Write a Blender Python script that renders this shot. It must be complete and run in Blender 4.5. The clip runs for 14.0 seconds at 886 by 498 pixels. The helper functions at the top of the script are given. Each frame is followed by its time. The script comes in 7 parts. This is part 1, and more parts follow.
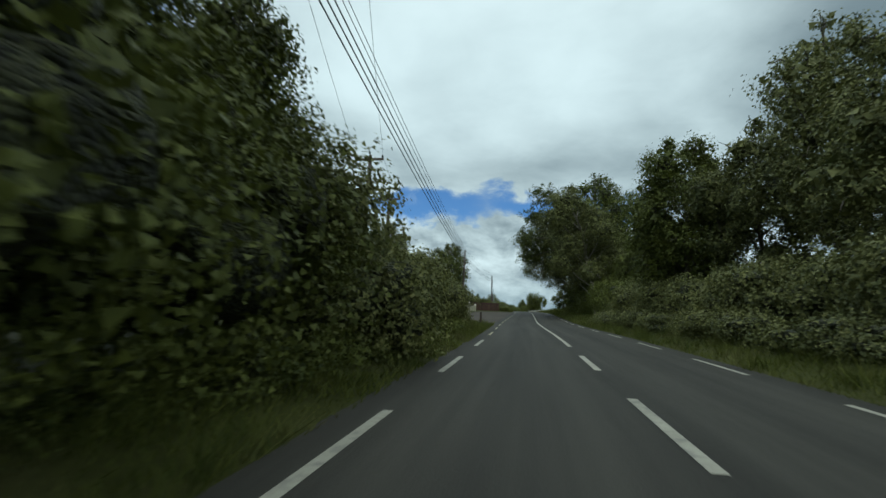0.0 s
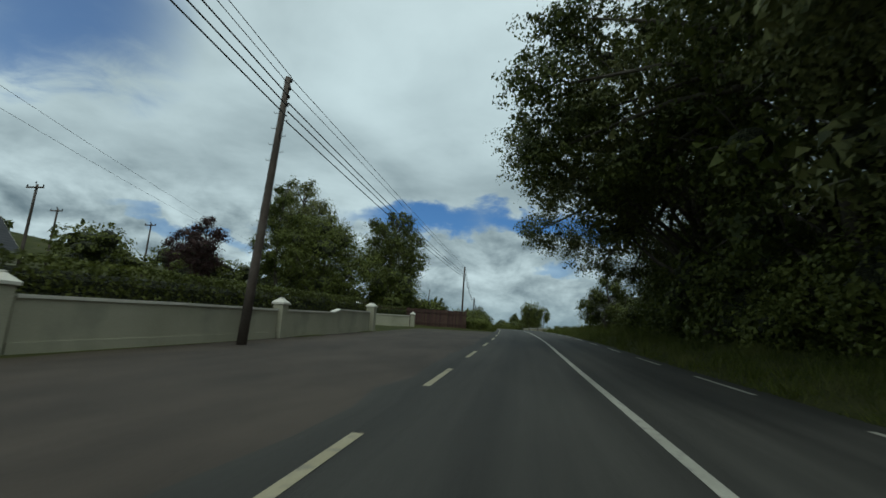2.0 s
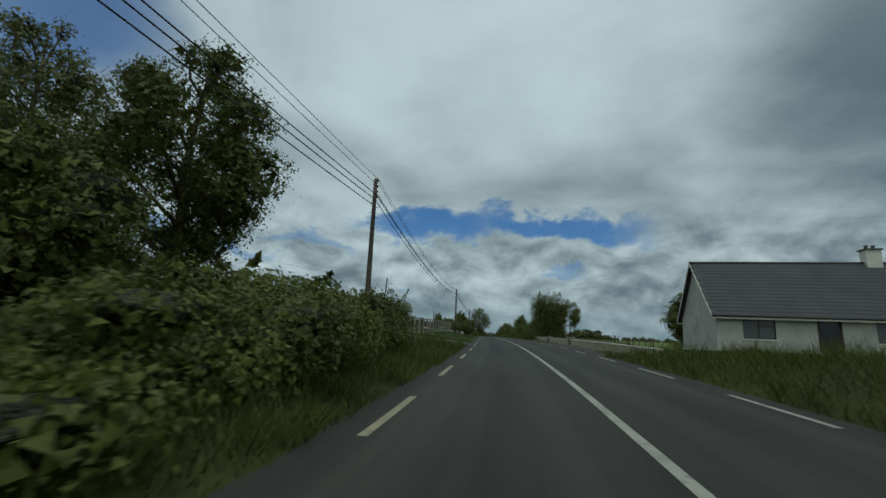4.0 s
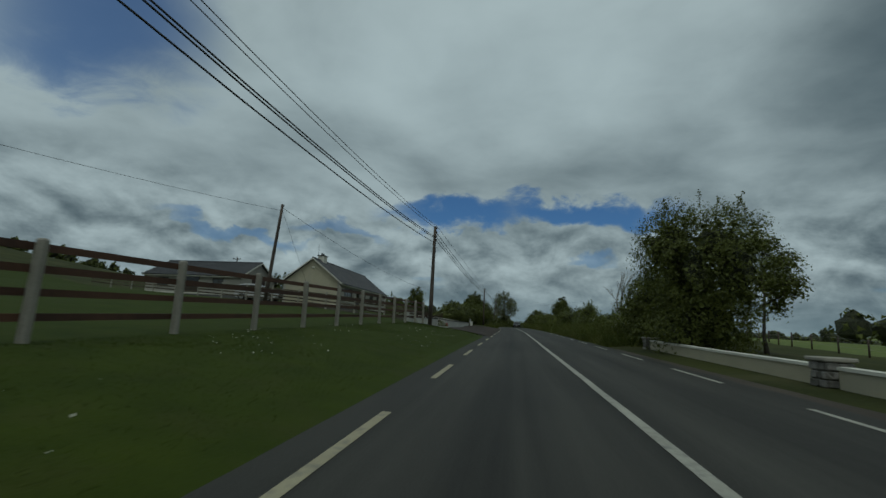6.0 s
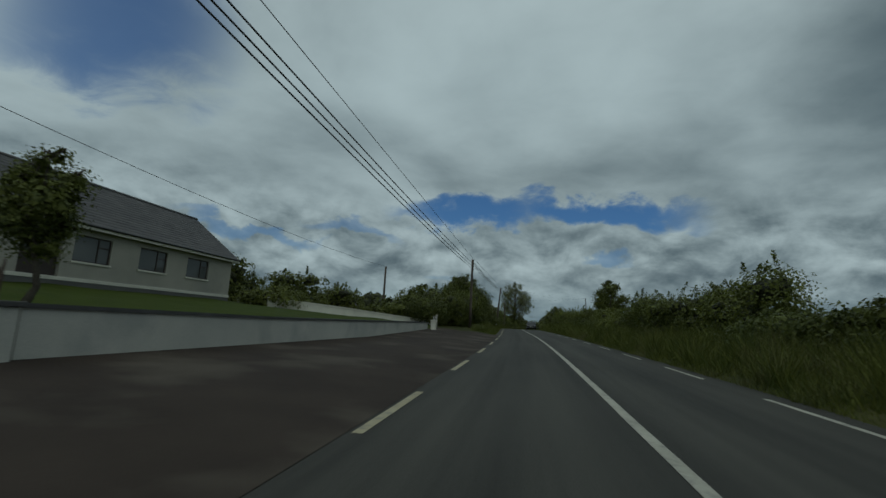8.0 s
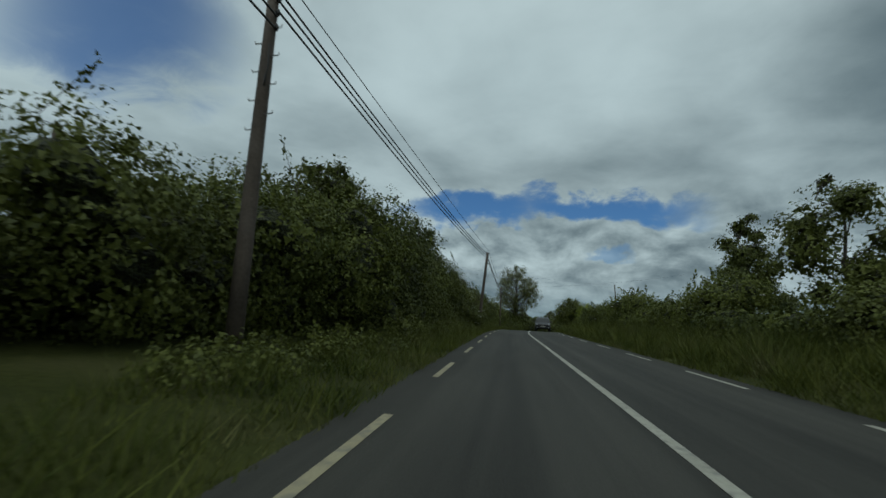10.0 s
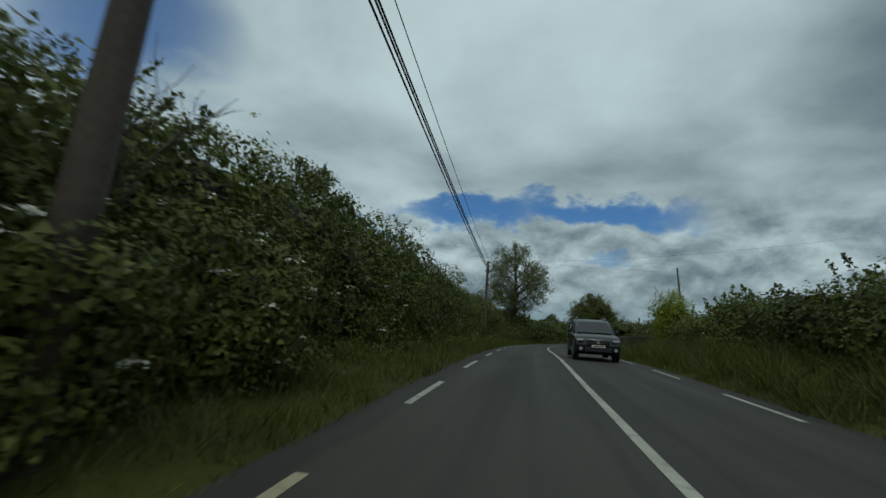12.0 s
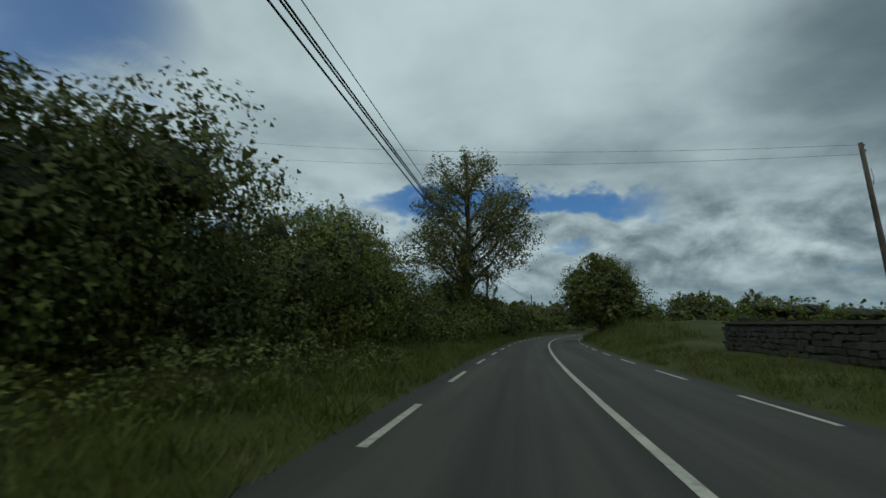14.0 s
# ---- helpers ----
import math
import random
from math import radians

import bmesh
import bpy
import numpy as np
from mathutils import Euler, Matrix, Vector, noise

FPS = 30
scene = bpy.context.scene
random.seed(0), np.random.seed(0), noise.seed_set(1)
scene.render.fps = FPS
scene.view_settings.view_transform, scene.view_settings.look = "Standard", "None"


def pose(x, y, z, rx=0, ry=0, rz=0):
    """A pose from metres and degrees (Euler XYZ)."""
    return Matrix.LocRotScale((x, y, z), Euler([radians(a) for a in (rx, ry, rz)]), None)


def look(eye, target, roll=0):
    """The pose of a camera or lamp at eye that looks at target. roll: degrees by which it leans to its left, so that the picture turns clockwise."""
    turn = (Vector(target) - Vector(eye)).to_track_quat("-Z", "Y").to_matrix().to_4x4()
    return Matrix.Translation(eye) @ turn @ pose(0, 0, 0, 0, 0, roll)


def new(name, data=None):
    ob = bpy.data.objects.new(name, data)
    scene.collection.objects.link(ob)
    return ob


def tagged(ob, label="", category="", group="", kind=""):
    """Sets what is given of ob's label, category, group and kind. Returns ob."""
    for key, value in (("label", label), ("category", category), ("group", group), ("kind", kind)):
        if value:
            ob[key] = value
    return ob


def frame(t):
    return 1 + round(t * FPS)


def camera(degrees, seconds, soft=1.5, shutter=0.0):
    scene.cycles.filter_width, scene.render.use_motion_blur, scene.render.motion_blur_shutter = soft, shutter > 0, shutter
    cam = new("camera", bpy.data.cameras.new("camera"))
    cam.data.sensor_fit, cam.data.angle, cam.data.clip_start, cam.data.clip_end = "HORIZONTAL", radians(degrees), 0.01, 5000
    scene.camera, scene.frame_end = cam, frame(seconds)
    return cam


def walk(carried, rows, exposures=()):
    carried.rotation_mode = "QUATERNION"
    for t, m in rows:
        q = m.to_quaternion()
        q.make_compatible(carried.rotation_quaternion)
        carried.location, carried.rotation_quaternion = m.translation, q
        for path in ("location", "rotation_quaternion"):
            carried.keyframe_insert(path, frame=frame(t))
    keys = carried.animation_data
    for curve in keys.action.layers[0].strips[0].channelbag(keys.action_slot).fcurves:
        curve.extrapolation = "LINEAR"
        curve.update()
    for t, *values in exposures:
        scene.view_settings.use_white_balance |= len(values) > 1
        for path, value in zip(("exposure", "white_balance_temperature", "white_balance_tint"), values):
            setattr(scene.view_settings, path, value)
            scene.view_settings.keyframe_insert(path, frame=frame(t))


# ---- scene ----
cam = camera(87.9, 14.0, soft=1.5, shutter=0.08)
# seconds, eye, yaw, pitch, roll
PATH = [
    (0, (0.00, 0.00, 1.20), 10.07, 8.75, 2.17),
    (0.5, (0.03, 12.55, 1.60), 9.80, 8.79, 2.11),
    (1, (-0.01, 25.09, 1.95), 9.74, 9.20, 2.16),
    (1.5, (-0.07, 37.45, 2.27), 9.41, 9.92, 2.12),
    (2, (-0.17, 49.35, 2.64), 9.35, 10.52, 3.75),
    (2.5, (-0.18, 60.97, 3.17), 9.12, 11.12, 3.30),
    (3, (-0.00, 72.21, 3.60), 8.98, 11.34, 2.96),
    (3.5, (0.08, 83.44, 4.04), 9.35, 11.48, 2.72),
    (4, (-0.06, 94.65, 4.47), 10.06, 11.08, 2.48),
    (4.5, (-0.41, 105.85, 4.85), 10.78, 10.69, 2.30),
    (5, (-0.98, 117.05, 5.16), 11.49, 10.29, 2.18),
    (5.5, (-1.76, 128.25, 5.42), 12.29, 9.87, 2.40),
    (6, (-2.73, 139.42, 5.62), 13.42, 9.47, 2.67),
    (6.5, (-3.74, 150.28, 5.83), 14.37, 9.33, 2.87),
    (7, (-4.64, 160.69, 6.06), 14.84, 9.29, 2.79),
    (7.5, (-5.24, 170.72, 6.18), 15.26, 9.38, 2.86),
    (8, (-5.85, 180.61, 6.27), 15.11, 9.26, 3.04),
    (8.5, (-6.60, 190.48, 6.44), 14.98, 9.06, 2.85),
    (9, (-7.53, 200.31, 6.57), 15.04, 8.98, 2.80),
    (9.5, (-8.56, 210.10, 6.66), 15.18, 8.91, 2.86),
    (10, (-9.68, 219.86, 6.75), 15.33, 8.83, 2.85),
    (10.5, (-10.81, 229.57, 6.86), 15.53, 8.76, 2.71),
    (11, (-11.93, 239.23, 7.01), 15.73, 8.78, 2.92),
    (11.5, (-13.04, 248.87, 7.14), 15.64, 8.89, 3.42),
    (12, (-13.99, 258.53, 7.21), 15.06, 9.12, 3.46),
    (12.5, (-14.90, 268.18, 7.24), 14.15, 9.30, 2.71),
    (13, (-15.58, 277.83, 7.18), 13.18, 9.19, 2.48),
    (13.5, (-16.09, 287.40, 7.05), 12.15, 8.88, 1.04),
    (14, (-16.59, 296.91, 6.83), 10.86, 8.36, 1.01),
]


def aimed(eye, yaw, pitch, roll):
    a, b = radians(yaw), radians(pitch)
    ahead = Vector((-math.sin(a) * math.cos(b), math.cos(a) * math.cos(b), math.sin(b)))
    return look(eye, Vector(eye) + ahead, roll)


EXPOSURES = [(0, 0.5, 5800, -4), (0.5, 0.4, 5800, -4), (1.0, 0.3, 5800, -4), (1.5, 0.15, 5800, -4), (3.0, 0.15, 5800, -4), (5.5, -0.5, 5800, -4), (8.0, -0.5, 5800, -4), (10.5, -0.12, 5800, -4), (14, -0.08, 5800, -4)]
walk(cam, [(t, aimed(eye, yaw, pitch, roll)) for t, eye, yaw, pitch, roll in PATH], EXPOSURES)

# ---------------------------------------------------------------- light
SUN_FROM = Vector((0.06, -0.34, 0.9)).normalized()
sun = new("sun", bpy.data.lights.new("sun", "SUN"))
sun.data.energy, sun.data.angle, sun.data.color = 0.6, radians(14), (1.0, 0.95, 0.87)
sun.matrix_world = look(SUN_FROM * 50, (0, 0, 0))

world = bpy.data.worlds.new("sky")
scene.world = world
world.use_nodes = True


def sky_nodes():
    nt = world.node_tree
    N, L = nt.nodes, nt.links
    N.clear()

    def n(kind, **kw):
        o = N.new(kind)
        for k, v in kw.items():
            if k == "operation":
                o.operation = v
            elif k == "blend_type":
                o.blend_type = v
            elif k == "data_type":
                o.data_type = v
        return o

    def math_(op, a, b=0.0, c=None, clamp=False):
        o = n("ShaderNodeMath", operation=op)
        o.use_clamp = clamp
        for i, x in enumerate((a, b, c)):
            if x is None:
                continue
            if isinstance(x, (int, float)):
                o.inputs[i].default_value = x
            else:
                L.new(x, o.inputs[i])
        return o.outputs[0]

    def mix(f, a, b):
        o = n("ShaderNodeMix", data_type="RGBA")
        for sock, x in ((o.inputs[0], f), (o.inputs[6], a), (o.inputs[7], b)):
            if isinstance(x, tuple):
                sock.default_value = (*x, 1)
            elif isinstance(x, (int, float)):
                sock.default_value = x
            else:
                L.new(x, sock)
        return o.outputs[2]

    def smooth(x, a, b):
        o = n("ShaderNodeMapRange")
        o.interpolation_type = "SMOOTHSTEP"
        L.new(x, o.inputs[0])
        o.inputs[1].default_value, o.inputs[2].default_value = a, b
        return o.outputs[0]

    def fbm(vec, scale, detail, rough, warp=0.0):
        o = n("ShaderNodeTexNoise")
        L.new(vec, o.inputs["Vector"])
        o.inputs["Scale"].default_value = scale
        o.inputs["Detail"].default_value = detail
        o.inputs["Roughness"].default_value = rough
        o.inputs["Distortion"].default_value = warp
        return o.outputs[0]

    tc = n("ShaderNodeTexCoord")
    sep = n("ShaderNodeSeparateXYZ")
    L.new(tc.outputs["Generated"], sep.inputs[0])
    x, y, z = sep.outputs
    up = math_("MAXIMUM", z, 0.0)
    # the cloud deck as a level sheet seen from below
    den = math_("ADD", up, 0.12)
    comb = n("ShaderNodeCombineXYZ")
    L.new(math_("DIVIDE", x, den), comb.inputs[0])
    L.new(math_("DIVIDE", y, den), comb.inputs[1])
    comb.inputs[2].default_value = 0.4
    deck = comb.outputs[0]
    big = fbm(deck, 0.42, 3, 0.5, 0.4)
    mid = fbm(deck, 1.0, 7, 0.47, 0.2)
    fine = fbm(deck, 3.4, 8, 0.6, 0.5)
    # blue sky in the gaps
    sky = n("ShaderNodeTexSky")
    sky.sky_type = "NISHITA"
    sky.sun_disc = False
    sky.sun_elevation = math.asin(SUN_FROM.z)
    sky.sun_rotation = math.atan2(SUN_FROM.x, SUN_FROM.y)
    blue = n("ShaderNodeMix", data_type="RGBA", blend_type="MULTIPLY")
    blue.inputs[0].default_value = 1.0
    L.new(sky.outputs[0], blue.inputs[6])
    blue.inputs[7].default_value = (0.042, 0.058, 0.08, 1)
    # cloud colour: grey undersides, bright thin parts
    shade = math_("ADD", math_("MULTIPLY", big, 0.42), math_("MULTIPLY", mid, 0.62))
    shade = math_("ADD", shade, math_("MULTIPLY", fine, 0.09))
    # thinner cloud, lit from above, ahead and to the left
    glow = n("ShaderNodeVectorMath", operation="DOT_PRODUCT")
    L.new(tc.outputs["Generated"], glow.inputs[0])
    glow.inputs[1].default_value = Vector((-0.36, 0.80, 0.47)).normalized()
    shade = math_("ADD", shade, math_("MULTIPLY", smooth(glow.outputs["Value"], 0.45, 0.99), 0.2))
    shade = math_("SUBTRACT", shade, 0.075)
    dusk = math_("MULTIPLY", smooth(x, -0.15, 0.8), smooth(z, 0.15, 0.6))
    shade = math_("SUBTRACT", shade, math_("MULTIPLY", dusk, 0.13))
    # towards the skyline the deck breaks into flat-bottomed puffs in rows
    az = math_("ARCTAN2", x, y)
    el = math_("ARCSINE", z)

    def row_noise(lift, seed):
        rows = n("ShaderNodeCombineXYZ")
        L.new(math_("MULTIPLY", az, 5.4), rows.inputs[0])
        L.new(math_("ADD", math_("MULTIPLY", el, 8.6), lift), rows.inputs[1])
        rows.inputs[2].default_value = seed
        return fbm(rows.outputs[0], 1.5, 8, 0.56, 0.25)

    puffs, puffs_up, wisps = row_noise(0.0, 2.7), row_noise(0.2, 2.7), row_noise(0.0, 7.1)
    lit = math_("MULTIPLY", math_("SUBTRACT", puffs, puffs_up), 0.5)
    bank = math_("ADD", math_("ADD", math_("MULTIPLY", puffs, 0.5), 0.36), lit)
    low = math_("MULTIPLY", smooth(el, 0.34, 0.14), 0.8)
    m1 = n("ShaderNodeMix", data_type="FLOAT")
    L.new(low, m1.inputs[0])
    L.new(shade, m1.inputs[2])
    L.new(bank, m1.inputs[3])
    shade = m1.outputs[0]
    grey = mix(smooth(shade, 0.42, 0.84), (0.115, 0.145, 0.165), (0.60, 0.64, 0.645))
    # the veil is brightest round the sun, behind the road's start
    halo = n("ShaderNodeVectorMath", operation="DOT_PRODUCT")
    L.new(tc.outputs["Generated"], halo.inputs[0])
    halo.inputs[1].default_value = SUN_FROM
    grey = mix(math_("MULTIPLY", smooth(halo.outputs["Value"], 0.1, 0.95), 0.55), grey, (1.0, 0.98, 0.93))
    # a long gap low over the road's far end, in two lobes, and a small one under it
    wob = math_("ADD", math_("MULTIPLY", math_("SUBTRACT", mid, 0.5), 0.5), math_("MULTIPLY", math_("SUBTRACT", fine, 0.5), 0.25))
    wob2 = math_("ADD", math_("MULTIPLY", math_("SUBTRACT", puffs, 0.5), 0.08), math_("MULTIPLY", math_("SUBTRACT", wisps, 0.5), 0.15))

    def hole(a0, e0, wide, high, slant, soft):
        u = math_("DIVIDE", math_("SUBTRACT", az, a0), wide)
        v = math_("SUBTRACT", math_("SUBTRACT", el, e0), math_("MULTIPLY", math_("SUBTRACT", az, a0), slant))
        v = math_("DIVIDE", math_("ADD", v, wob2), high)
        o = math_("SUBTRACT", 1.0, math_("ADD", math_("MULTIPLY", u, u), math_("MULTIPLY", v, v)))
        return smooth(o, -0.3, soft)

    gap = math_("MAXIMUM", hole(0.06, 0.252, 0.21, 0.033, -0.08, 0.8), hole(-0.2, 0.246, 0.19, 0.035, 0.1, 0.9))
    gap = math_("MAXIMUM", gap, math_("MULTIPLY", hole(0.085, 0.135, 0.05, 0.018, 0.0, 0.9), 0.55))
    gap = math_("MAXIMUM", gap, math_("MULTIPLY", hole(-0.66, 0.172, 0.15, 0.017, -0.12, 0.9), 0.6))
    gap = math_("MAXIMUM", gap, math_("MULTIPLY", hole(-0.46, 0.185, 0.11, 0.02, -0.25, 0.9), 0.5))
    gu2 = math_("DIVIDE", math_("ADD", az, 0.93), 0.2)
    gv2 = math_("DIVIDE", math_("ADD", math_("SUBTRACT", el, 0.5), wob), 0.14)
    gap2 = math_("SUBTRACT", 1.0, math_("ADD", math_("MULTIPLY", gu2, gu2), math_("MULTIPLY", gv2, gv2)))
    gap2 = math_("MULTIPLY", smooth(gap2, -0.5, 1.1), 0.9)
    holes = smooth(math_("ADD", math_("MULTIPLY", mid, 0.7), math_("MULTIPLY", big, 0.4)), 0.43, 0.36)
    holes = math_("MULTIPLY", holes, 0.4)
    gaps = math_("MAXIMUM", gap, math_("MAXIMUM", gap2, holes), clamp=True)
    col = mix(gaps, grey, blue.outputs[2])
    # haze at the skyline
    col = mix(math_("MULTIPLY", smooth(el, 0.12, 0.0), 0.6), col, (0.25, 0.31, 0.34))
    bg = n("ShaderNodeBackground")
    L.new(col, bg.inputs[0])
    bg.inputs[1].default_value = 1.0
    out = n("ShaderNodeOutputWorld")
    L.new(bg.outputs[0], out.inputs[0])


sky_nodes()

# ---------------------------------------------------------------- materials


def material(name, dark, light, scale=3.0, fine=40.0, rough=0.85, bump=0.3, metal=0.0, leafy=False, per=0.0, spots=None, island=0.0, stretch=None):
    """Two colours mixed by noise at two scales, with fine relief. per: shift by object; island: by loose piece."""
    m = bpy.data.materials.new(name)
    m.use_nodes = True
    nt = m.node_tree
    N, L = nt.nodes, nt.links
    bsdf = N["Principled BSDF"]
    tc = N.new("ShaderNodeTexCoord")
    a, b = N.new("ShaderNodeTexNoise"), N.new("ShaderNodeTexNoise")
    for o, s, d in ((a, scale, 4), (b, fine, 3)):
        L.new(tc.outputs["Object"], o.inputs["Vector"])
        o.inputs["Scale"].default_value, o.inputs["Detail"].default_value = s, d
    if stretch:
        mp = N.new("ShaderNodeMapping")
        mp.inputs["Scale"].default_value = stretch
        L.new(tc.outputs["Object"], mp.inputs["Vector"])
        L.new(mp.outputs[0], a.inputs["Vector"])
    mx = N.new("ShaderNodeMath")
    mx.operation = "MULTIPLY_ADD"
    L.new(b.outputs[0], mx.inputs[0])
    mx.inputs[1].default_value = 0.5
    half = N.new("ShaderNodeMath")
    half.operation = "MULTIPLY"
    half.inputs[1].default_value = 0.75
    L.new(a.outputs[0], half.inputs[0])
    L.new(half.outputs[0], mx.inputs[2])
    fac = mx.outputs[0]
    for amount, kind in ((per, "obj"), (island, "isl")):
        if amount:
            src = N.new("ShaderNodeObjectInfo").outputs["Random"] if kind == "obj" else N.new("ShaderNodeNewGeometry").outputs["Random Per Island"]
            sh = N.new("ShaderNodeMath")
            sh.operation = "MULTIPLY_ADD"
            L.new(src, sh.inputs[0])
            sh.inputs[1].default_value = amount
            L.new(fac, sh.inputs[2])
            off = N.new("ShaderNodeMath")
            off.operation = "SUBTRACT"
            off.inputs[1].default_value = amount / 2
            L.new(sh.outputs[0], off.inputs[0])
            fac = off.outputs[0]
    rng = N.new("ShaderNodeMapRange")
    L.new(fac, rng.inputs[0])
    rng.inputs[1].default_value, rng.inputs[2].default_value = 0.38, 0.87
    mix = N.new("ShaderNodeMix")
    mix.data_type = "RGBA"
    L.new(rng.outputs[0], mix.inputs[0])
    mix.inputs[6].default_value, mix.inputs[7].default_value = (*dark, 1), (*light, 1)
    colour = mix.outputs[2]
    if spots:
        sp, amount, size = spots
        c = N.new("ShaderNodeTexNoise")
        L.new(tc.outputs["Object"], c.inputs["Vector"])
        c.inputs["Scale"].default_value, c.inputs["Detail"].default_value = size, 5
        r2 = N.new("ShaderNodeMapRange")
        L.new(c.outputs[0], r2.inputs[0])
        r2.inputs[1].default_value, r2.inputs[2].default_value, r2.inputs[4].default_value = 0.52, 0.68, amount
        m2 = N.new("ShaderNodeMix")
        m2.data_type = "RGBA"
        L.new(r2.outputs[0], m2.inputs[0])
        L.new(colour, m2.inputs[6])
        m2.inputs[7].default_value = (*sp, 1)
        colour = m2.outputs[2]
    L.new(colour, bsdf.inputs["Base Color"])
    bsdf.inputs["Roughness"].default_value = rough
    bsdf.inputs["Metallic"].default_value = metal
    if rough >= 0.9:
        bsdf.inputs["Specular IOR Level"].default_value = 0.15
    if bump:
        bp = N.new("ShaderNodeBump")
        bp.inputs["Strength"].default_value, bp.inputs["Distance"].default_value = bump, 0.02
        L.new(mx.outputs[0], bp.inputs["Height"])
        L.new(bp.outputs[0], bsdf.inputs["Normal"])
    if leafy:
        bsdf.inputs["Specular IOR Level"].default_value = 0.25
        tr = N.new("ShaderNodeBsdfTranslucent")
        L.new(colour, tr.inputs[0])
        ms = N.new("ShaderNodeMixShader")
        ms.inputs[0].default_value = 0.2
        L.new(bsdf.outputs[0], ms.inputs[1])
        L.new(tr.outputs[0], ms.inputs[2])
        L.new(ms.outputs[0], N["Material Output"].inputs[0])
    return m


def glass_material(name, tint):
    m = bpy.data.materials.new(name)
    m.use_nodes = True
    b = m.node_tree.nodes["Principled BSDF"]
    b.inputs["Base Color"].default_value = (*tint, 1)
    b.inputs["Roughness"].default_value = 0.05
    b.inputs["IOR"].default_value = 1.5
    return m




def worn_asphalt(name, dark, light, track=0.06, along=0.06):
    """Asphalt with streaks along the road, polished wheel tracks, patches and fine chippings."""
    m = bpy.data.materials.new(name)
    m.use_nodes = True
    N, L = m.node_tree.nodes, m.node_tree.links
    b = N["Principled BSDF"]
    uv = N.new("ShaderNodeUVMap")
    uv.uv_map = "along"

    def tex(sx, sy, detail, rough=0.55):
        mp = N.new("ShaderNodeMapping")
        mp.inputs["Scale"].default_value = (sx, sy, 1)
        L.new(uv.outputs[0], mp.inputs["Vector"])
        t = N.new("ShaderNodeTexNoise")
        t.inputs["Scale"].default_value, t.inputs["Detail"].default_value, t.inputs["Roughness"].default_value = 1.0, detail, rough
        L.new(mp.outputs[0], t.inputs["Vector"])
        return t.outputs[0]

    def op(kind, a, c):
        o = N.new("ShaderNodeMath")
        o.operation = kind
        for i, v in enumerate((a, c)):
            if isinstance(v, float):
                o.inputs[i].default_value = v
            else:
                L.new(v, o.inputs[i])
        return o.outputs[0]

    sep = N.new("ShaderNodeSeparateXYZ")
    L.new(uv.outputs[0], sep.inputs[0])
    wave = op("COSINE", op("MULTIPLY", op("SUBTRACT", op("ABSOLUTE", sep.outputs[0], 0.0), 0.85), 3.9), 0.0)
    streak, patch, grit = tex(3.0 if track else 0.9, along, 4), tex(0.5, 0.12, 5), tex(45.0, 45.0, 2)
    f = op("ADD", op("MULTIPLY", streak, 0.5), op("MULTIPLY", patch, 0.45))
    f = op("ADD", f, op("MULTIPLY", grit, 0.35))
    f = op("ADD", f, op("MULTIPLY", wave, track))
    r = N.new("ShaderNodeMapRange")
    L.new(f, r.inputs[0])
    r.inputs[1].default_value, r.inputs[2].default_value = 0.42, 0.9
    mix = N.new("ShaderNodeMix")
    mix.data_type = "RGBA"
    L.new(r.outputs[0], mix.inputs[0])
    mix.inputs[6].default_value, mix.inputs[7].default_value = (*dark, 1), (*light, 1)
    L.new(mix.outputs[2], b.inputs["Base Color"])
    b.inputs["Roughness"].default_value = 0.82
    b.inputs["Specular IOR Level"].default_value = 0.3
    bp = N.new("ShaderNodeBump")
    bp.inputs["Strength"].default_value, bp.inputs["Distance"].default_value = 0.6, 0.01
    L.new(grit, bp.inputs["Height"])
    L.new(bp.outputs[0], b.inputs["Normal"])
    return m


WORN = worn_asphalt("worn_asphalt", (0.016, 0.0155, 0.013), (0.062, 0.06, 0.05))
WORN_BROWN = worn_asphalt("worn_brown_tar", (0.018, 0.014, 0.010), (0.088, 0.070, 0.052), 0.0, 0.35)
PALE_TAR = material("pale_worn_concrete", (0.09, 0.086, 0.075), (0.17, 0.162, 0.142), 1.2, 40, 0.9, 0.5, spots=((0.06, 0.056, 0.046), 0.6, 0.8))
DRIVE = material("drive_tar", (0.023, 0.0175, 0.0145), (0.050, 0.039, 0.031), 0.6, 60, 0.9, 0.6, spots=((0.10, 0.088, 0.070), 0.55, 0.5))
PAINT = material("road_paint", (0.242, 0.237, 0.195), (0.42, 0.411, 0.341), 1.2, 30, 0.7, 0.2, spots=((0.12, 0.12, 0.12), 0.6, 6))
PAINT_YELLOW = material("yellow_paint", (0.25, 0.216, 0.13), (0.368, 0.336, 0.216), 1.2, 30, 0.7, 0.2, spots=((0.12, 0.12, 0.11), 0.6, 6))
SOIL = material("grass_ground", (0.0193, 0.0248, 0.00504), (0.0558, 0.0608, 0.0132), 0.25, 9, 0.95, 0.8, spots=((0.09, 0.085, 0.04), 0.4, 0.35))
LAWN = material("lawn", (0.022, 0.036, 0.0012), (0.043, 0.060, 0.0026), 1.1, 30, 0.95, 0.8, spots=((0.045, 0.05, 0.01), 0.4, 1.2))
LAWN_BLADE = material("lawn_blade", (0.024, 0.040, 0.0018), (0.050, 0.072, 0.0045), 0.9, 12, 0.8, 0, leafy=True, island=0.35)
FIELD = material("far_field", (0.06, 0.0978, 0.024), (0.22, 0.241, 0.072), 0.012, 2.0, 0.95, 0.3)
